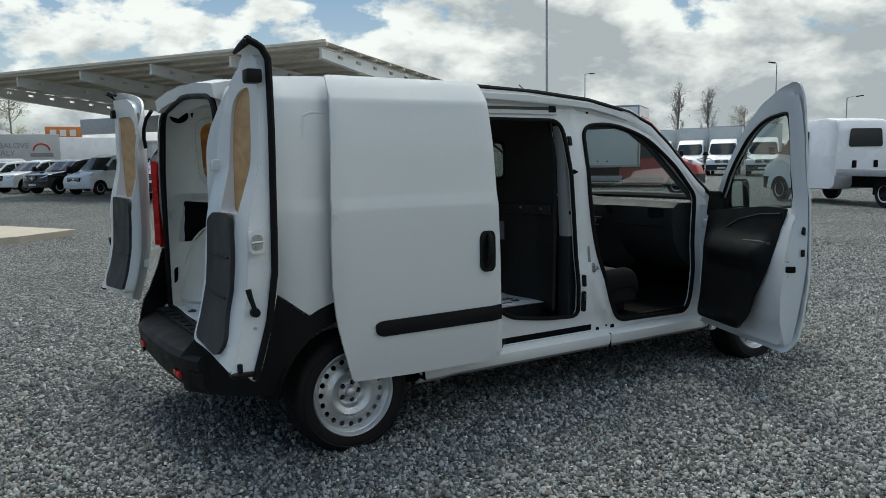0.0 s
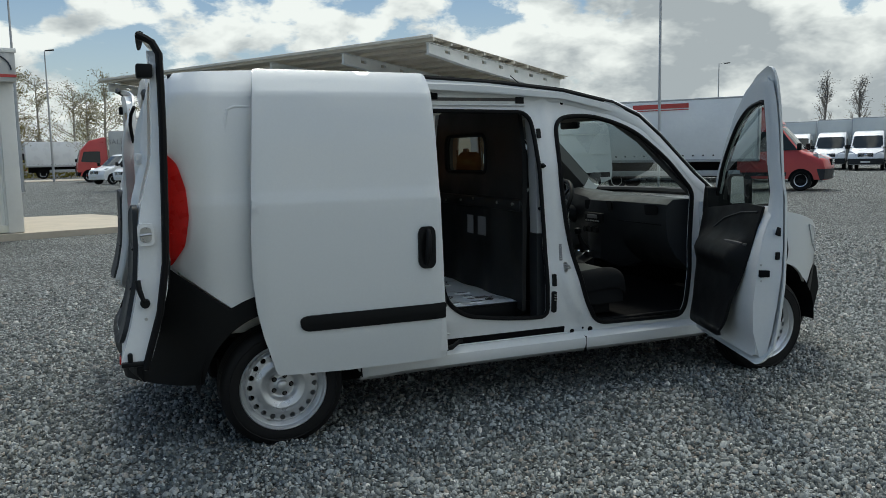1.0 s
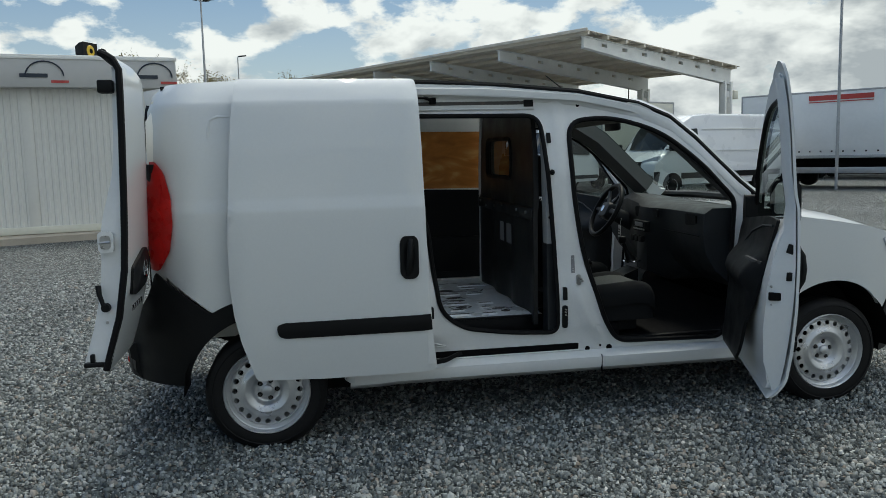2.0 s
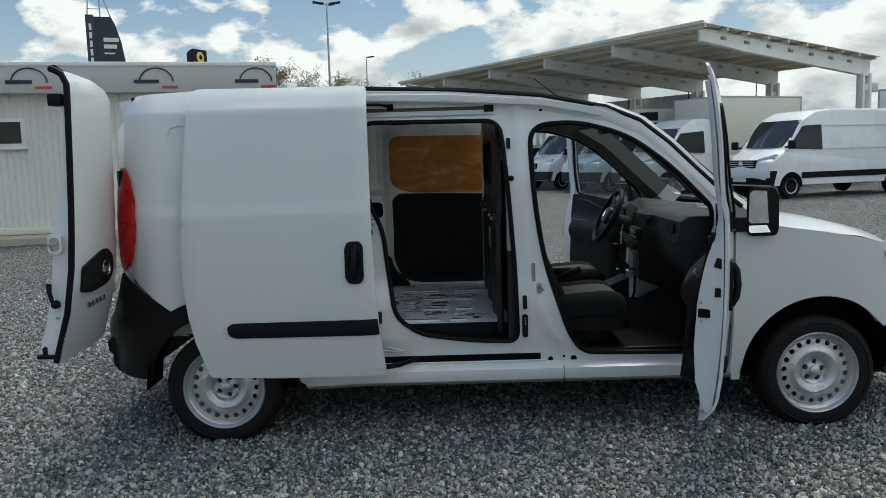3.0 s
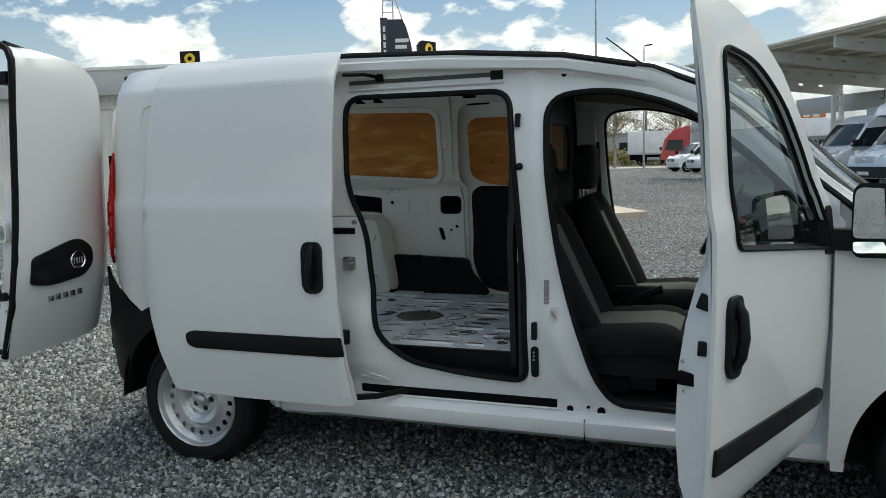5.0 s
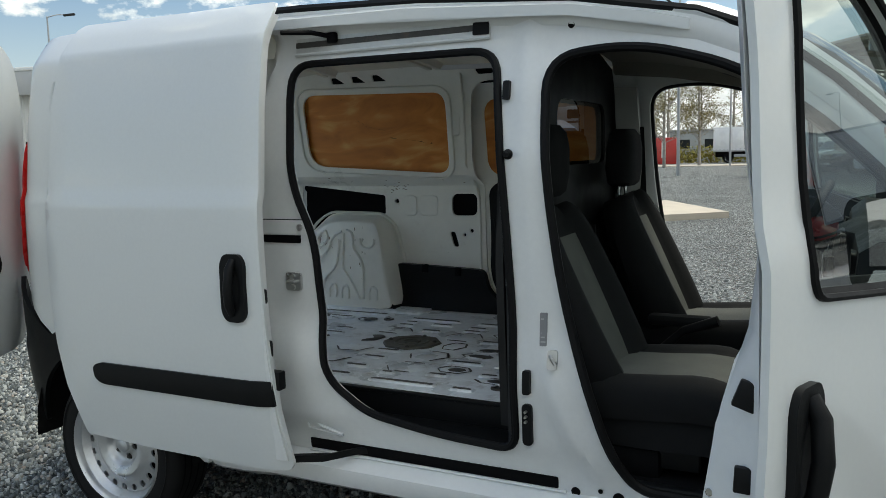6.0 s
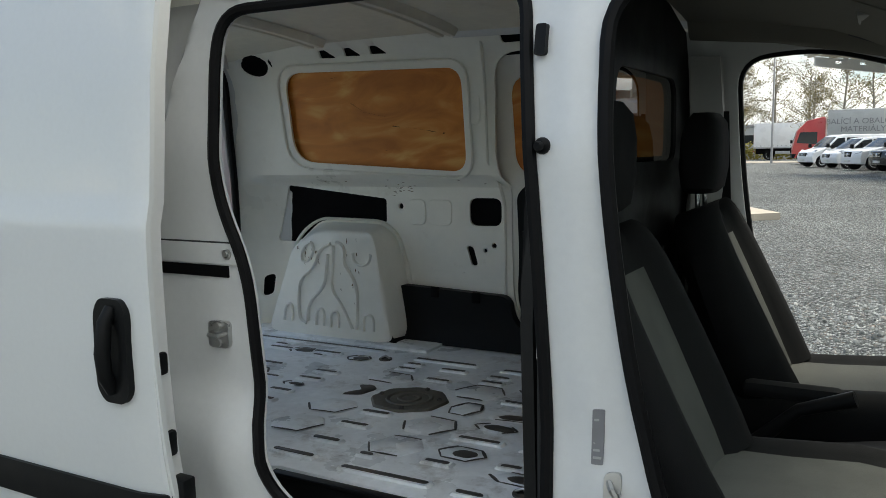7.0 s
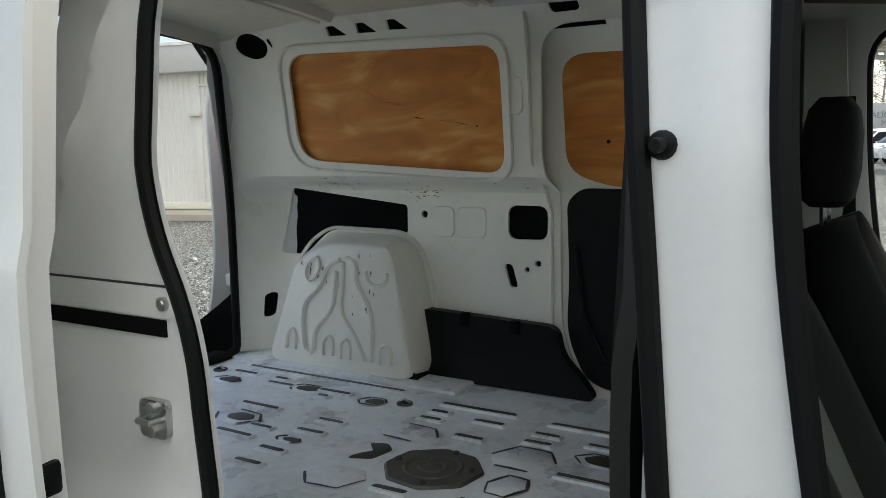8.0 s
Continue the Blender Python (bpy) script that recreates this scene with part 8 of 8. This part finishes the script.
def mpv(at, rz, paint, label):
    return vehicle("hatchback_van", label, "car", at, rz, MPV, 0.88, paint, (1.35, -1.35), 0.31, [[(1.05, 1.10), (0.50, 1.50), (0.05, 1.56), (0.05, 1.06)], [(-0.05, 1.06), (-0.05, 1.57), (-1.2, 1.56), (-1.5, 1.08)]], ((1.30, 1.05), (0.45, 1.62)), [], (2.06, 0.60, 0.80, 0.40, M_plast), (2.02, 0.70, 1.75, 0.84, 0.15), (2.10, 0.28, 0.55, paint), group="parked cars in a row")


mpv((1.4, 47.4, 0), HD, M_carwhite, "white small van with a dark grille")
vito((0.2, 50.6, 0), HD, M_carwhite, "white people carrier at the end of the row")
vito((10.0, 39.0, 0), HD + 180, M_carsilver, "silver people carrier with dark windows")

TRUCK = [(2.2, 0.45), (2.28, 0.9), (2.22, 1.3), (1.95, 2.25), (1.3, 2.9), (0.3, 3.15), (0.15, 3.1), (0.1, 0.7), (0.3, 0.45)]


def lorry(name, label, at, rz, cab_paint, box_m, x0, z1, w, box_label, extra=None, z0=1.05):
    def ex(v):
        b_ = part("load_box", box(x0, 0.0, -w, w, z0, z1, 0.04), box_m, v, box_label)
        part("box_rail", box(x0, 0.0, -w - 0.015, w + 0.015, z0, z0 + 0.14, 0.01), M_steel, b_)
        for i in range(int(-x0 / 0.35)):
            for s in (-1, 1):
                part("tarp_eyelet", box(-0.2 - i * 0.35, -0.15 - i * 0.35, s * (w + 0.012), s * (w + 0.02), z0 + 0.20, z0 + 0.25), M_dark, b_)
        part("chassis", box(x0 + 0.2, 1.2, -0.45, 0.45, 0.55, z0, 0.02), M_under, v, "black chassis")
        part("tail_bar", box(x0 - 0.02, x0 + 0.08, -w, w, 0.55, 0.70, 0.01), M_steel, v, "steel tail bar")
        for s in (-1, 1):
            part("tail_light", box(x0 - 0.03, x0, s * w * 0.9 - 0.14, s * w * 0.9 + 0.14, 0.72, 0.86, 0.01), M_red, v, "red tail light")
            part("side_guard", box(x0 + 1.8, -0.6, s * w * 0.96 - 0.02, s * w * 0.96 + 0.02, 0.55, 0.80, 0.01), M_steel, v)
        if extra:
            extra(v)
    return vehicle(name, label, "truck", at, rz, TRUCK, 1.05, cab_paint, (1.35, x0 + 1.3), 0.42, [[(1.85, 1.45), (1.65, 2.15), (0.6, 2.15), (0.6, 1.35)]], ((2.2, 1.40), (1.95, 2.25)), [], (2.20, 0.75, 1.15, 0.6, M_plast), (2.2, 0.62, 2.1, 0.66, 0.18), (2.26, 0.42, 0.72, M_plast), extra=ex)


def words(text, size, m, parent, mtx, label=""):
    cu = bpy.data.curves.new("writing", "FONT")
    cu.body, cu.size, cu.extrude, cu.align_x = text, size, 0.004, "CENTER"
    tmp = bpy.data.objects.new("tmp", cu)
    scene.collection.objects.link(tmp)
    dg = bpy.context.evaluated_depsgraph_get()
    me_ = bpy.data.meshes.new_from_object(tmp.evaluated_get(dg))
    bpy.data.objects.remove(tmp)
    me_.materials.clear()
    me_.materials.append(m)
    o = new("lettering", me_)
    o.parent = parent
    o.matrix_local = mtx
    tagged(o, label or "dark lettering")
    return o


def packing_truck_side(v):
    y = 1.27
    words("BALÍCÍ A OBALOVÉ", 0.50, M_grey, v, Matrix.Translation((-2.05, y, 2.62)) @ Euler((radians(90), 0, radians(180))).to_matrix().to_4x4())
    words("MATERIÁLY", 0.50, M_grey, v, Matrix.Translation((-2.05, y, 2.12)) @ Euler((radians(90), 0, radians(180))).to_matrix().to_4x4())
    part("sign_bar", box(-2.95, -1.15, y - 0.01, y + 0.003, 1.80, 1.90), M_grey, v)
    part("sign_arch", tube([(-4.95 - 0.50 * math.cos(a), y, 2.45 + 0.45 * math.sin(a)) for a in [math.pi * i / 12 for i in range(13)]], 0.06, 6), M_redpaint, v, "plain red arch")
    part("sign_bar", box(-5.65, -4.25, y - 0.01, y + 0.003, 2.02, 2.28), M_grey, v, "plain dark bar")


lorry("box_lorry", "lorry with a red cab and a grey tarpaulin box", (-0.9, 57.3, 0), 180, M_redpaint, M_tarp, -6.1, 3.55, 1.25, "grey tarpaulin load box", packing_truck_side)


def cargo_side(v):
    part("sign_bar", box(-3.9, -1.9, -1.272, -1.255, 2.9, 3.06), M_redpaint, v, "plain red bar")
    part("sign_bar", box(-3.9, -1.9, -1.272, -1.255, 2.83, 2.86), M_redpaint, v)


def tarp_truck(at, rz, paint, m, x0, z1, label, extra=None):
    base = cargo_box(m, x0, 0.45, 1.0, z1, 1.25, "tarpaulin load box")

    def f(v):
        base(v)
        for i in range(int(-x0 / 0.35) - 1):
            for s in (-1, 1):
                part("tarp_eyelet", box(-0.7 - i * 0.35, -0.65 - i * 0.35, s * 1.262, s * 1.27, 1.20, 1.25), M_dark, v)
        part("tail_bar", box(x0 - 0.02, x0 + 0.08, -1.2, 1.2, 0.5, 0.66, 0.01), M_steel, v, "steel tail bar")
        for s in (-1, 1):
            part("tail_light", box(x0 - 0.03, x0, s * 1.0 - 0.14, s * 1.0 + 0.14, 0.70, 0.84, 0.01), M_orange, v, "orange and red tail light")
            part("bar_mark", box(x0 - 0.03, x0, s * 0.6 - 0.2, s * 0.6 + 0.2, 0.72, 0.82, 0.01), M_paper, v)
        part("wind_deflector", loft([[(x, k * 0.85, z) for x, z in ((1.0, 2.25), (0.4, 2.9), (-0.2, 3.2), (-0.25, 2.3))] for k in (-1, -0.9, 0, 0.9, 1)]), paint, v)
        if extra:
            extra(v)
    return spr(at, rz, paint, label, f, wheels=(1.75, x0 + 1.6))


tarp_truck((20.2, 17.25, 0), -54, M_redpaint, M_tarpw, -6.2, 3.2, "red van-cabbed truck with a pale tarpaulin body", cargo_side)
tarp_truck((26.0, 23.0, 0), -54, M_carwhite, M_tarpg, -6.8, 3.5, "truck with a grey tarpaulin body")
tarp_truck((28.2, 26.2, 0), -54, M_carwhite, M_tarpd, -7.0, 3.45, "truck with a dark grey tarpaulin body")
for i, (x, y) in enumerate(((44.6, 38.3), (44.2, 35.0), (43.7, 31.8), (43.3, 28.4))):
    spr((x, y, 0), 215, M_carwhite, "white van with a tall grey-white cargo box", cargo_box(M_tarp2, -4.2, -0.35, 0.85, 3.3, 1.05, "grey-white cargo box"))


def flat_bed(v):
    part("flat_bed", box(-3.6, -0.55, -1.0, 1.0, 0.78, 0.86, 0.01), M_steel, v, "grey flat bed")
    for s in (-1, 1):
        part("drop_side", box(-3.6, -0.55, s * 1.0 - 0.02, s * 1.0 + 0.02, 0.78, 0.96, 0.01), M_steel, v, "grey drop side")
    part("rear_window", panel(rounded([(-0.55, 1.55), (0.55, 1.55), (0.5, 2.05), (-0.5, 2.05)], 0.08, 4), (), lambda y, z, d: (-0.42 - 0.03 + d, y, z), 0.02, 0.3), M_carglass, v, "dark rear cab window")
    for y in (-0.35, 0.35):
        part("cab_vent", box(-0.45, -0.42, y - 0.07, y + 0.07, 0.98, 1.18, 0.02), M_dark, v)
    part("chassis", box(-3.5, 1.0, -0.4, 0.4, 0.45, 0.76, 0.02), M_under, v, "black chassis")


CREW = [(2.75, 0.35), (2.80, 0.75), (2.72, 1.05), (2.05, 1.35), (1.35, 2.15), (0.9, 2.32), (0.2, 2.36), (-0.28, 2.30), (-0.42, 2.0), (-0.43, 0.5), (-0.3, 0.4)]
vehicle("flatbed_truck", "white truck with a short cab and a grey flat bed", "truck", (19.95, 8.5, 0), 72, CREW, 0.98, M_carwhite, (1.85, -2.2), 0.34, [[(1.95, 1.38), (1.42, 1.95), (0.75, 2.0), (0.75, 1.33)]], ((2.05, 1.35), (1.35, 2.15)), [(0.65, 1.35, 0.72, 0.88, M_plast)], (2.72, 0.85, 1.08, 0.55, M_plast), (2.70, 0.95, 2.50, 1.02, 0.22), (2.75, 0.35, 0.72, M_plast), extra=flat_bed)
lorry("box_lorry", "white lorry with a white box body", (-3.4, 76.5, 0), 8, M_carwhite, M_carwhite, -4.6, 3.3, 1.2, "white load box")
lorry("box_lorry", "white lorry with a white box body", (10.5, 66.0, 0), 8, M_carwhite, M_carwhite, -6.5, 3.6, 1.2, "white load box")


# ---- lamp posts, signs and trees ----
def lamp_post(at, h, heads, label, rz=0, arm=1.0):
    p = thing("street_lamp", label, "street lamp", at, rz, "lamp posts of the yard")
    part("pole", tube([(0, 0, 0), (0, 0, h * 0.5), (0, 0, h)], [0.09 * (arm if h > 12 else 1), 0.07 * (arm if h > 12 else 1), 0.04], 10), M_steel, p, "grey steel pole")
    for a in heads:
        ca, sa = math.cos(radians(a)), math.sin(radians(a))
        part("arm", tube([(0, 0, h - 0.05), (0.5 * arm * ca, 0.5 * arm * sa, h + 0.1), (arm * ca, arm * sa, h + 0.12)], 0.03, 6), M_steel, p)
        q = box(-0.30, 0.30, -0.14, 0.14, -0.05, 0.05, 0.03)
        bmesh.ops.transform(q, matrix=Matrix.Translation(((arm + 0.15) * ca, (arm + 0.15) * sa, h + 0.11)) @ pose(0, 0, 0, 0, -8, a), verts=q.verts)
        part("lamp_head", q, M_trim, p, "dark lamp head")
    return p


lamp_post((-4.86, 39.2, 0), 9.7, (0, 180, 60), "grey steel lamp post with three heads", 10, 0.3)
lamp_post((-4.88, 61.9, 0), 9.6, (20,), "grey steel lamp post", 0, 0.2)
lamp_post((17.03, 18.33, 0), 13.0, (), "tall grey steel mast beside the lorries", 0, 0.6)
lamp_post((52.0, 55.0, 0), 9.4, (10,), "grey steel lamp post")
lamp_post((63.35, 41.9, 0), 9.5, (150,), "grey steel lamp post", 0, 0.3)
lamp_post((66.5, 37.0, 0), 6.2, (330,), "grey steel lamp post")
lamp_post((-37.0, 28.0, 0), 9.5, (40,), "grey steel lamp post behind the cabins")


def tower():
    t = thing("sign_tower", "dark blue sail-shaped sign tower with pale bars", "sign tower")
    t.matrix_world = pose(-29.7, 68.9, 0, 0, 0, 22)
    sec_ = []
    for z, x1 in ((0, 2.4), (8, 2.3), (10.5, 2.15), (12.5, 1.85), (14.0, 1.45), (14.75, 1.1)):
        sec_.append([(-0.9, -0.4, z), (x1, -0.4, z), (x1, 0.4, z), (-0.9, 0.4, z)])
    part("sail", loft(sec_), M_navy, t, "dark blue sail")
    part("mast_edge", box(-1.05, -0.35, -0.5, 0.5, 0, 14.9, 0.02), M_navy, t)
    for i in range(8):
        part("sign_bar", box(-0.80, -0.58, -0.52, -0.50, 8.3 + i * 0.75, 8.85 + i * 0.75), M_white, t, "plain white bar")
    for z, w in ((12.55, 1.3), (11.95, 1.1), (11.45, 0.9)):
        part("sign_bar", box(0.35, 0.35 + w, -0.43, -0.405, z, z + (0.36 if z > 11.6 else 0.14)), M_white, t, "plain white bar")
    part("sign_arrow", box(0.95, 1.15, -0.43, -0.405, 9.2, 10.4), M_white, t)
    part("sign_arrow", box(0.75, 1.35, -0.43, -0.405, 9.6, 9.8), M_white, t)
    for x in (-0.9, 0.2):
        part("top_strut", tube([(x, 0, 14.6), (x + 0.35 if x < 0 else x, 0, 18.5)], 0.06, 6), M_steel, t)
    part("top_strut", tube([(1.1, 0, 14.7), (0.3, 0, 17.2), (-0.6, 0, 18.6)], 0.06, 6), M_steel, t)
    for z in (15.5, 16.6, 17.6):
        part("top_rung", tube([(-0.8, 0, z), (0.3, 0, z)], 0.04, 6), M_steel, t)


tower()
o_sign = thing("roof_sign", "orange box sign on a far roof", "sign", (8.3, 80.0, 0), -3)
part("sign_box", box(-1.6, 1.6, -0.3, 0.3, 3.9, 5.1, 0.05), M_orange, o_sign)
for i in range(3):
    part("sign_bar", box(-1.2 + i * 0.85, -0.65 + i * 0.85, -0.33, -0.3, 4.2, 4.8), M_white, o_sign, "plain pale bar")
for x in (-1.2, 1.2):
    part("sign_leg", box(x - 0.06, x + 0.06, -0.1, 0.1, 0, 3.95), M_steel, o_sign)
kiosk = thing("red_container", "red kiosk container with a white mark", "kiosk", (-12.4, 75.0, 0), 10)
part("shell", box(-1.2, 1.2, -1.2, 1.2, 0, 2.5, 0.05), M_redpaint, kiosk)
part("mark", box(-0.15, 0.25, -1.22, -1.2, 0.6, 2.1), M_white, kiosk, "plain white mark")
for i, (x, y, w, h) in enumerate(((-9.0, 90, 9, 3.2), (-30, 95, 16, 4.5), (30, 105, 22, 4.0), (75, 70, 20, 4.2), (95, 30, 24, 4.0), (-55, 70, 18, 4.0))):
    hb = thing("warehouse", "low pale far-off warehouse", "building", (x, y, 0), 12 * (i % 3) - 10)
    part("shell", box(-w / 2, w / 2, -4, 4, 0, h, 0.05), M_cabin if i % 2 else M_tarp, hb)
    part("roof_edge", box(-w / 2 - 0.1, w / 2 + 0.1, -4.1, 4.1, h, h + 0.3, 0.03), M_steel, hb)
    for k in range(int(w / 3)):
        part("window", box(-w / 2 + 1 + k * 3, -w / 2 + 2.4 + k * 3, -4.03, -4.0, h * 0.45, h * 0.75), M_carglass, hb)
for i, (x, y, m) in enumerate(((31.9, 46.4, M_redpaint), (33.6, 45.4, M_navy))):
    fg = thing("flag", "tall advertising flag on a pole", "flag", (x, y, 0), -30, "flags at the yard's edge")
    part("flag_pole", tube([(0, 0, 0), (0, 0, 5.0)], 0.04, 6), M_steel, fg)
    part("flag_cloth", panel([(0, 3.3), (0.9, 3.4), (0.9, 4.9), (0, 4.95)], (), lambda u, v, d: (u, 0.06 * math.sin(u * 5) + d, v), 0.006, 0.25), m, fg)


def tree(at, h, seed, spread, leaf, label, tall=False, count=900, bark=None):
    r = random.Random(seed)
    t = thing("tree", label, "tree", at, r.uniform(0, 360), "trees round the yard")
    bm_ = bmesh.new()
    tube([(0, 0, 0), (r.uniform(-.1, .1), r.uniform(-.1, .1), h * 0.4), (r.uniform(-.2, .2), r.uniform(-.2, .2), h * 0.75), (0, 0, h)], [h * 0.016, h * 0.012, h * 0.007, h * 0.002], 7, bm=bm_)
    tips = []
    for i in range(30 if not tall else 44):
        z0 = h * r.uniform(0.22, 0.92)
        a = r.uniform(0, 2 * math.pi)
        L = spread * (1 - 0.7 * (z0 / h)) * r.uniform(0.6, 1.2) * (0.5 if tall else 1)
        rise = L * (2.2 if tall else 0.7) * r.uniform(0.7, 1.2)
        p1 = Vector((0.5 * L * math.cos(a), 0.5 * L * math.sin(a), z0 + rise * 0.4))
        p2 = Vector((L * math.cos(a), L * math.sin(a), z0 + rise))
        tube([(0, 0, z0), p1, p2], [h * 0.005, h * 0.003, h * 0.0012], 5, bm=bm_)
        tips += [p1, p2, (p1 + p2) / 2]
        for k in range(5):
            q0 = p1.lerp(p2, r.random())
            q1 = q0 + Vector((r.gauss(0, 1), r.gauss(0, 1), r.gauss(0.5, 0.6))) * spread * 0.14
            tube([q0, (q0 + q1) / 2 + Vector((0, 0, 0.05)), q1], [h * 0.0018, h * 0.0014, h * 0.0008], 4, bm=bm_)
            tips += [q1, (q0 + q1) / 2]
    part("trunk", bm_, bark or M_bark, t, "branching trunk")
    bm_ = bmesh.new()
    for i in range(count):
        c_ = r.choice(tips) + Vector((r.gauss(0, 1), r.gauss(0, 1), r.gauss(0, 1))) * spread * 0.075
        s = h * r.uniform(0.004, 0.010)
        n_ = Vector((r.gauss(0, 1), r.gauss(0, 1), r.gauss(0, 1))).normalized()
        u_ = n_.orthogonal().normalized() * s
        w_ = n_.cross(u_)
        bm_.faces.new([bm_.verts.new(c_ + q) for q in (u_, w_ * 0.7, -u_, -w_ * 0.7)])
    finish("crown", bm_, leaf, t, "thin spring leaves", False, True)
    return t


for i, (az, d, h) in enumerate(((94.3, 96, 10.5), (92.2, 92, 9.5), (90.3, 98, 11.5), (88.6, 90, 10.0), (96.2, 95, 10.5), (98.2, 88, 10.8), (100.3, 97, 10.5), (86.8, 100, 10.0))):
    x, y = -0.7 + d * math.cos(radians(az)), -4.6 + d * math.sin(radians(az))
    tree((x, y, 0), h, 20 + i, 3.4, M_leaf, "slender birch just coming into leaf", count=1500)
for i, (az, d, h) in enumerate(((41.96, 120, 11.6), (40.0, 124, 11.0), (57.0, 120, 9.0))):
    x, y = -0.7 + d * math.cos(radians(az)), -4.6 + d * math.sin(radians(az))
    tree((x, y, 0), h, 40 + i, 3.2, M_twig, "tall narrow bare poplar", tall=True, count=500, bark=M_twig)
for i, (az, d, h) in enumerate(((101.3, 60, 8.6), (98.9, 64, 8.2), (96.8, 70, 8.8), (110.5, 75, 9.6), (115.5, 72, 9.2), (92.5, 72, 7.2), (38.4, 100, 6.8), (36.6, 110, 6.0), (118.0, 80, 9.2))):
    x, y = 0.7 + d * math.cos(radians(az)), -4.8 + d * math.sin(radians(az))
    tree((x, y, 0), h, 60 + i, 2.6, M_leaf, "bushy young tree with pale spring leaves", count=3600)
rh = random.Random(3)
bm = bmesh.new()
for i in range(9000):
    x = rh.uniform(-46, -3)
    c_ = Vector((x, 80 + rh.gauss(0, 0.7), abs(rh.gauss(0.7, 0.45))))
    n_ = Vector((rh.gauss(0, 1), rh.gauss(0, 1), rh.gauss(0, 1))).normalized()
    u_ = n_.orthogonal().normalized() * rh.uniform(0.06, 0.16)
    w_ = n_.cross(u_)
    bm.faces.new([bm.verts.new(c_ + q) for q in (u_, w_, -u_, -w_)])
tagged(finish("hedge", bm, M_hedge, None, "", False, True), "yellow-green hedge along the far road", "hedge", kind="stuff")
# far woods closing the horizon
bm = bmesh.new()
for i in range(26000):
    a = rh.uniform(0, 2 * math.pi)
    d = rh.uniform(190, 230)
    top = 4.5 + 2.5 * math.sin(a * 9) * math.sin(a * 23 + 1)
    c_ = Vector((d * math.cos(a), d * math.sin(a), rh.uniform(0, max(1.5, top))))
    n_ = Vector((rh.gauss(0, 1), rh.gauss(0, 1), rh.gauss(0, 0.4))).normalized()
    u_ = n_.orthogonal().normalized() * rh.uniform(0.6, 1.3)
    w_ = n_.cross(u_)
    bm.faces.new([bm.verts.new(c_ + q) for q in (u_, w_, -u_, -w_)])
tagged(finish("far_woods", bm, M_twig, None, "", False, True), "low brown woods on the horizon", "woods", kind="stuff")
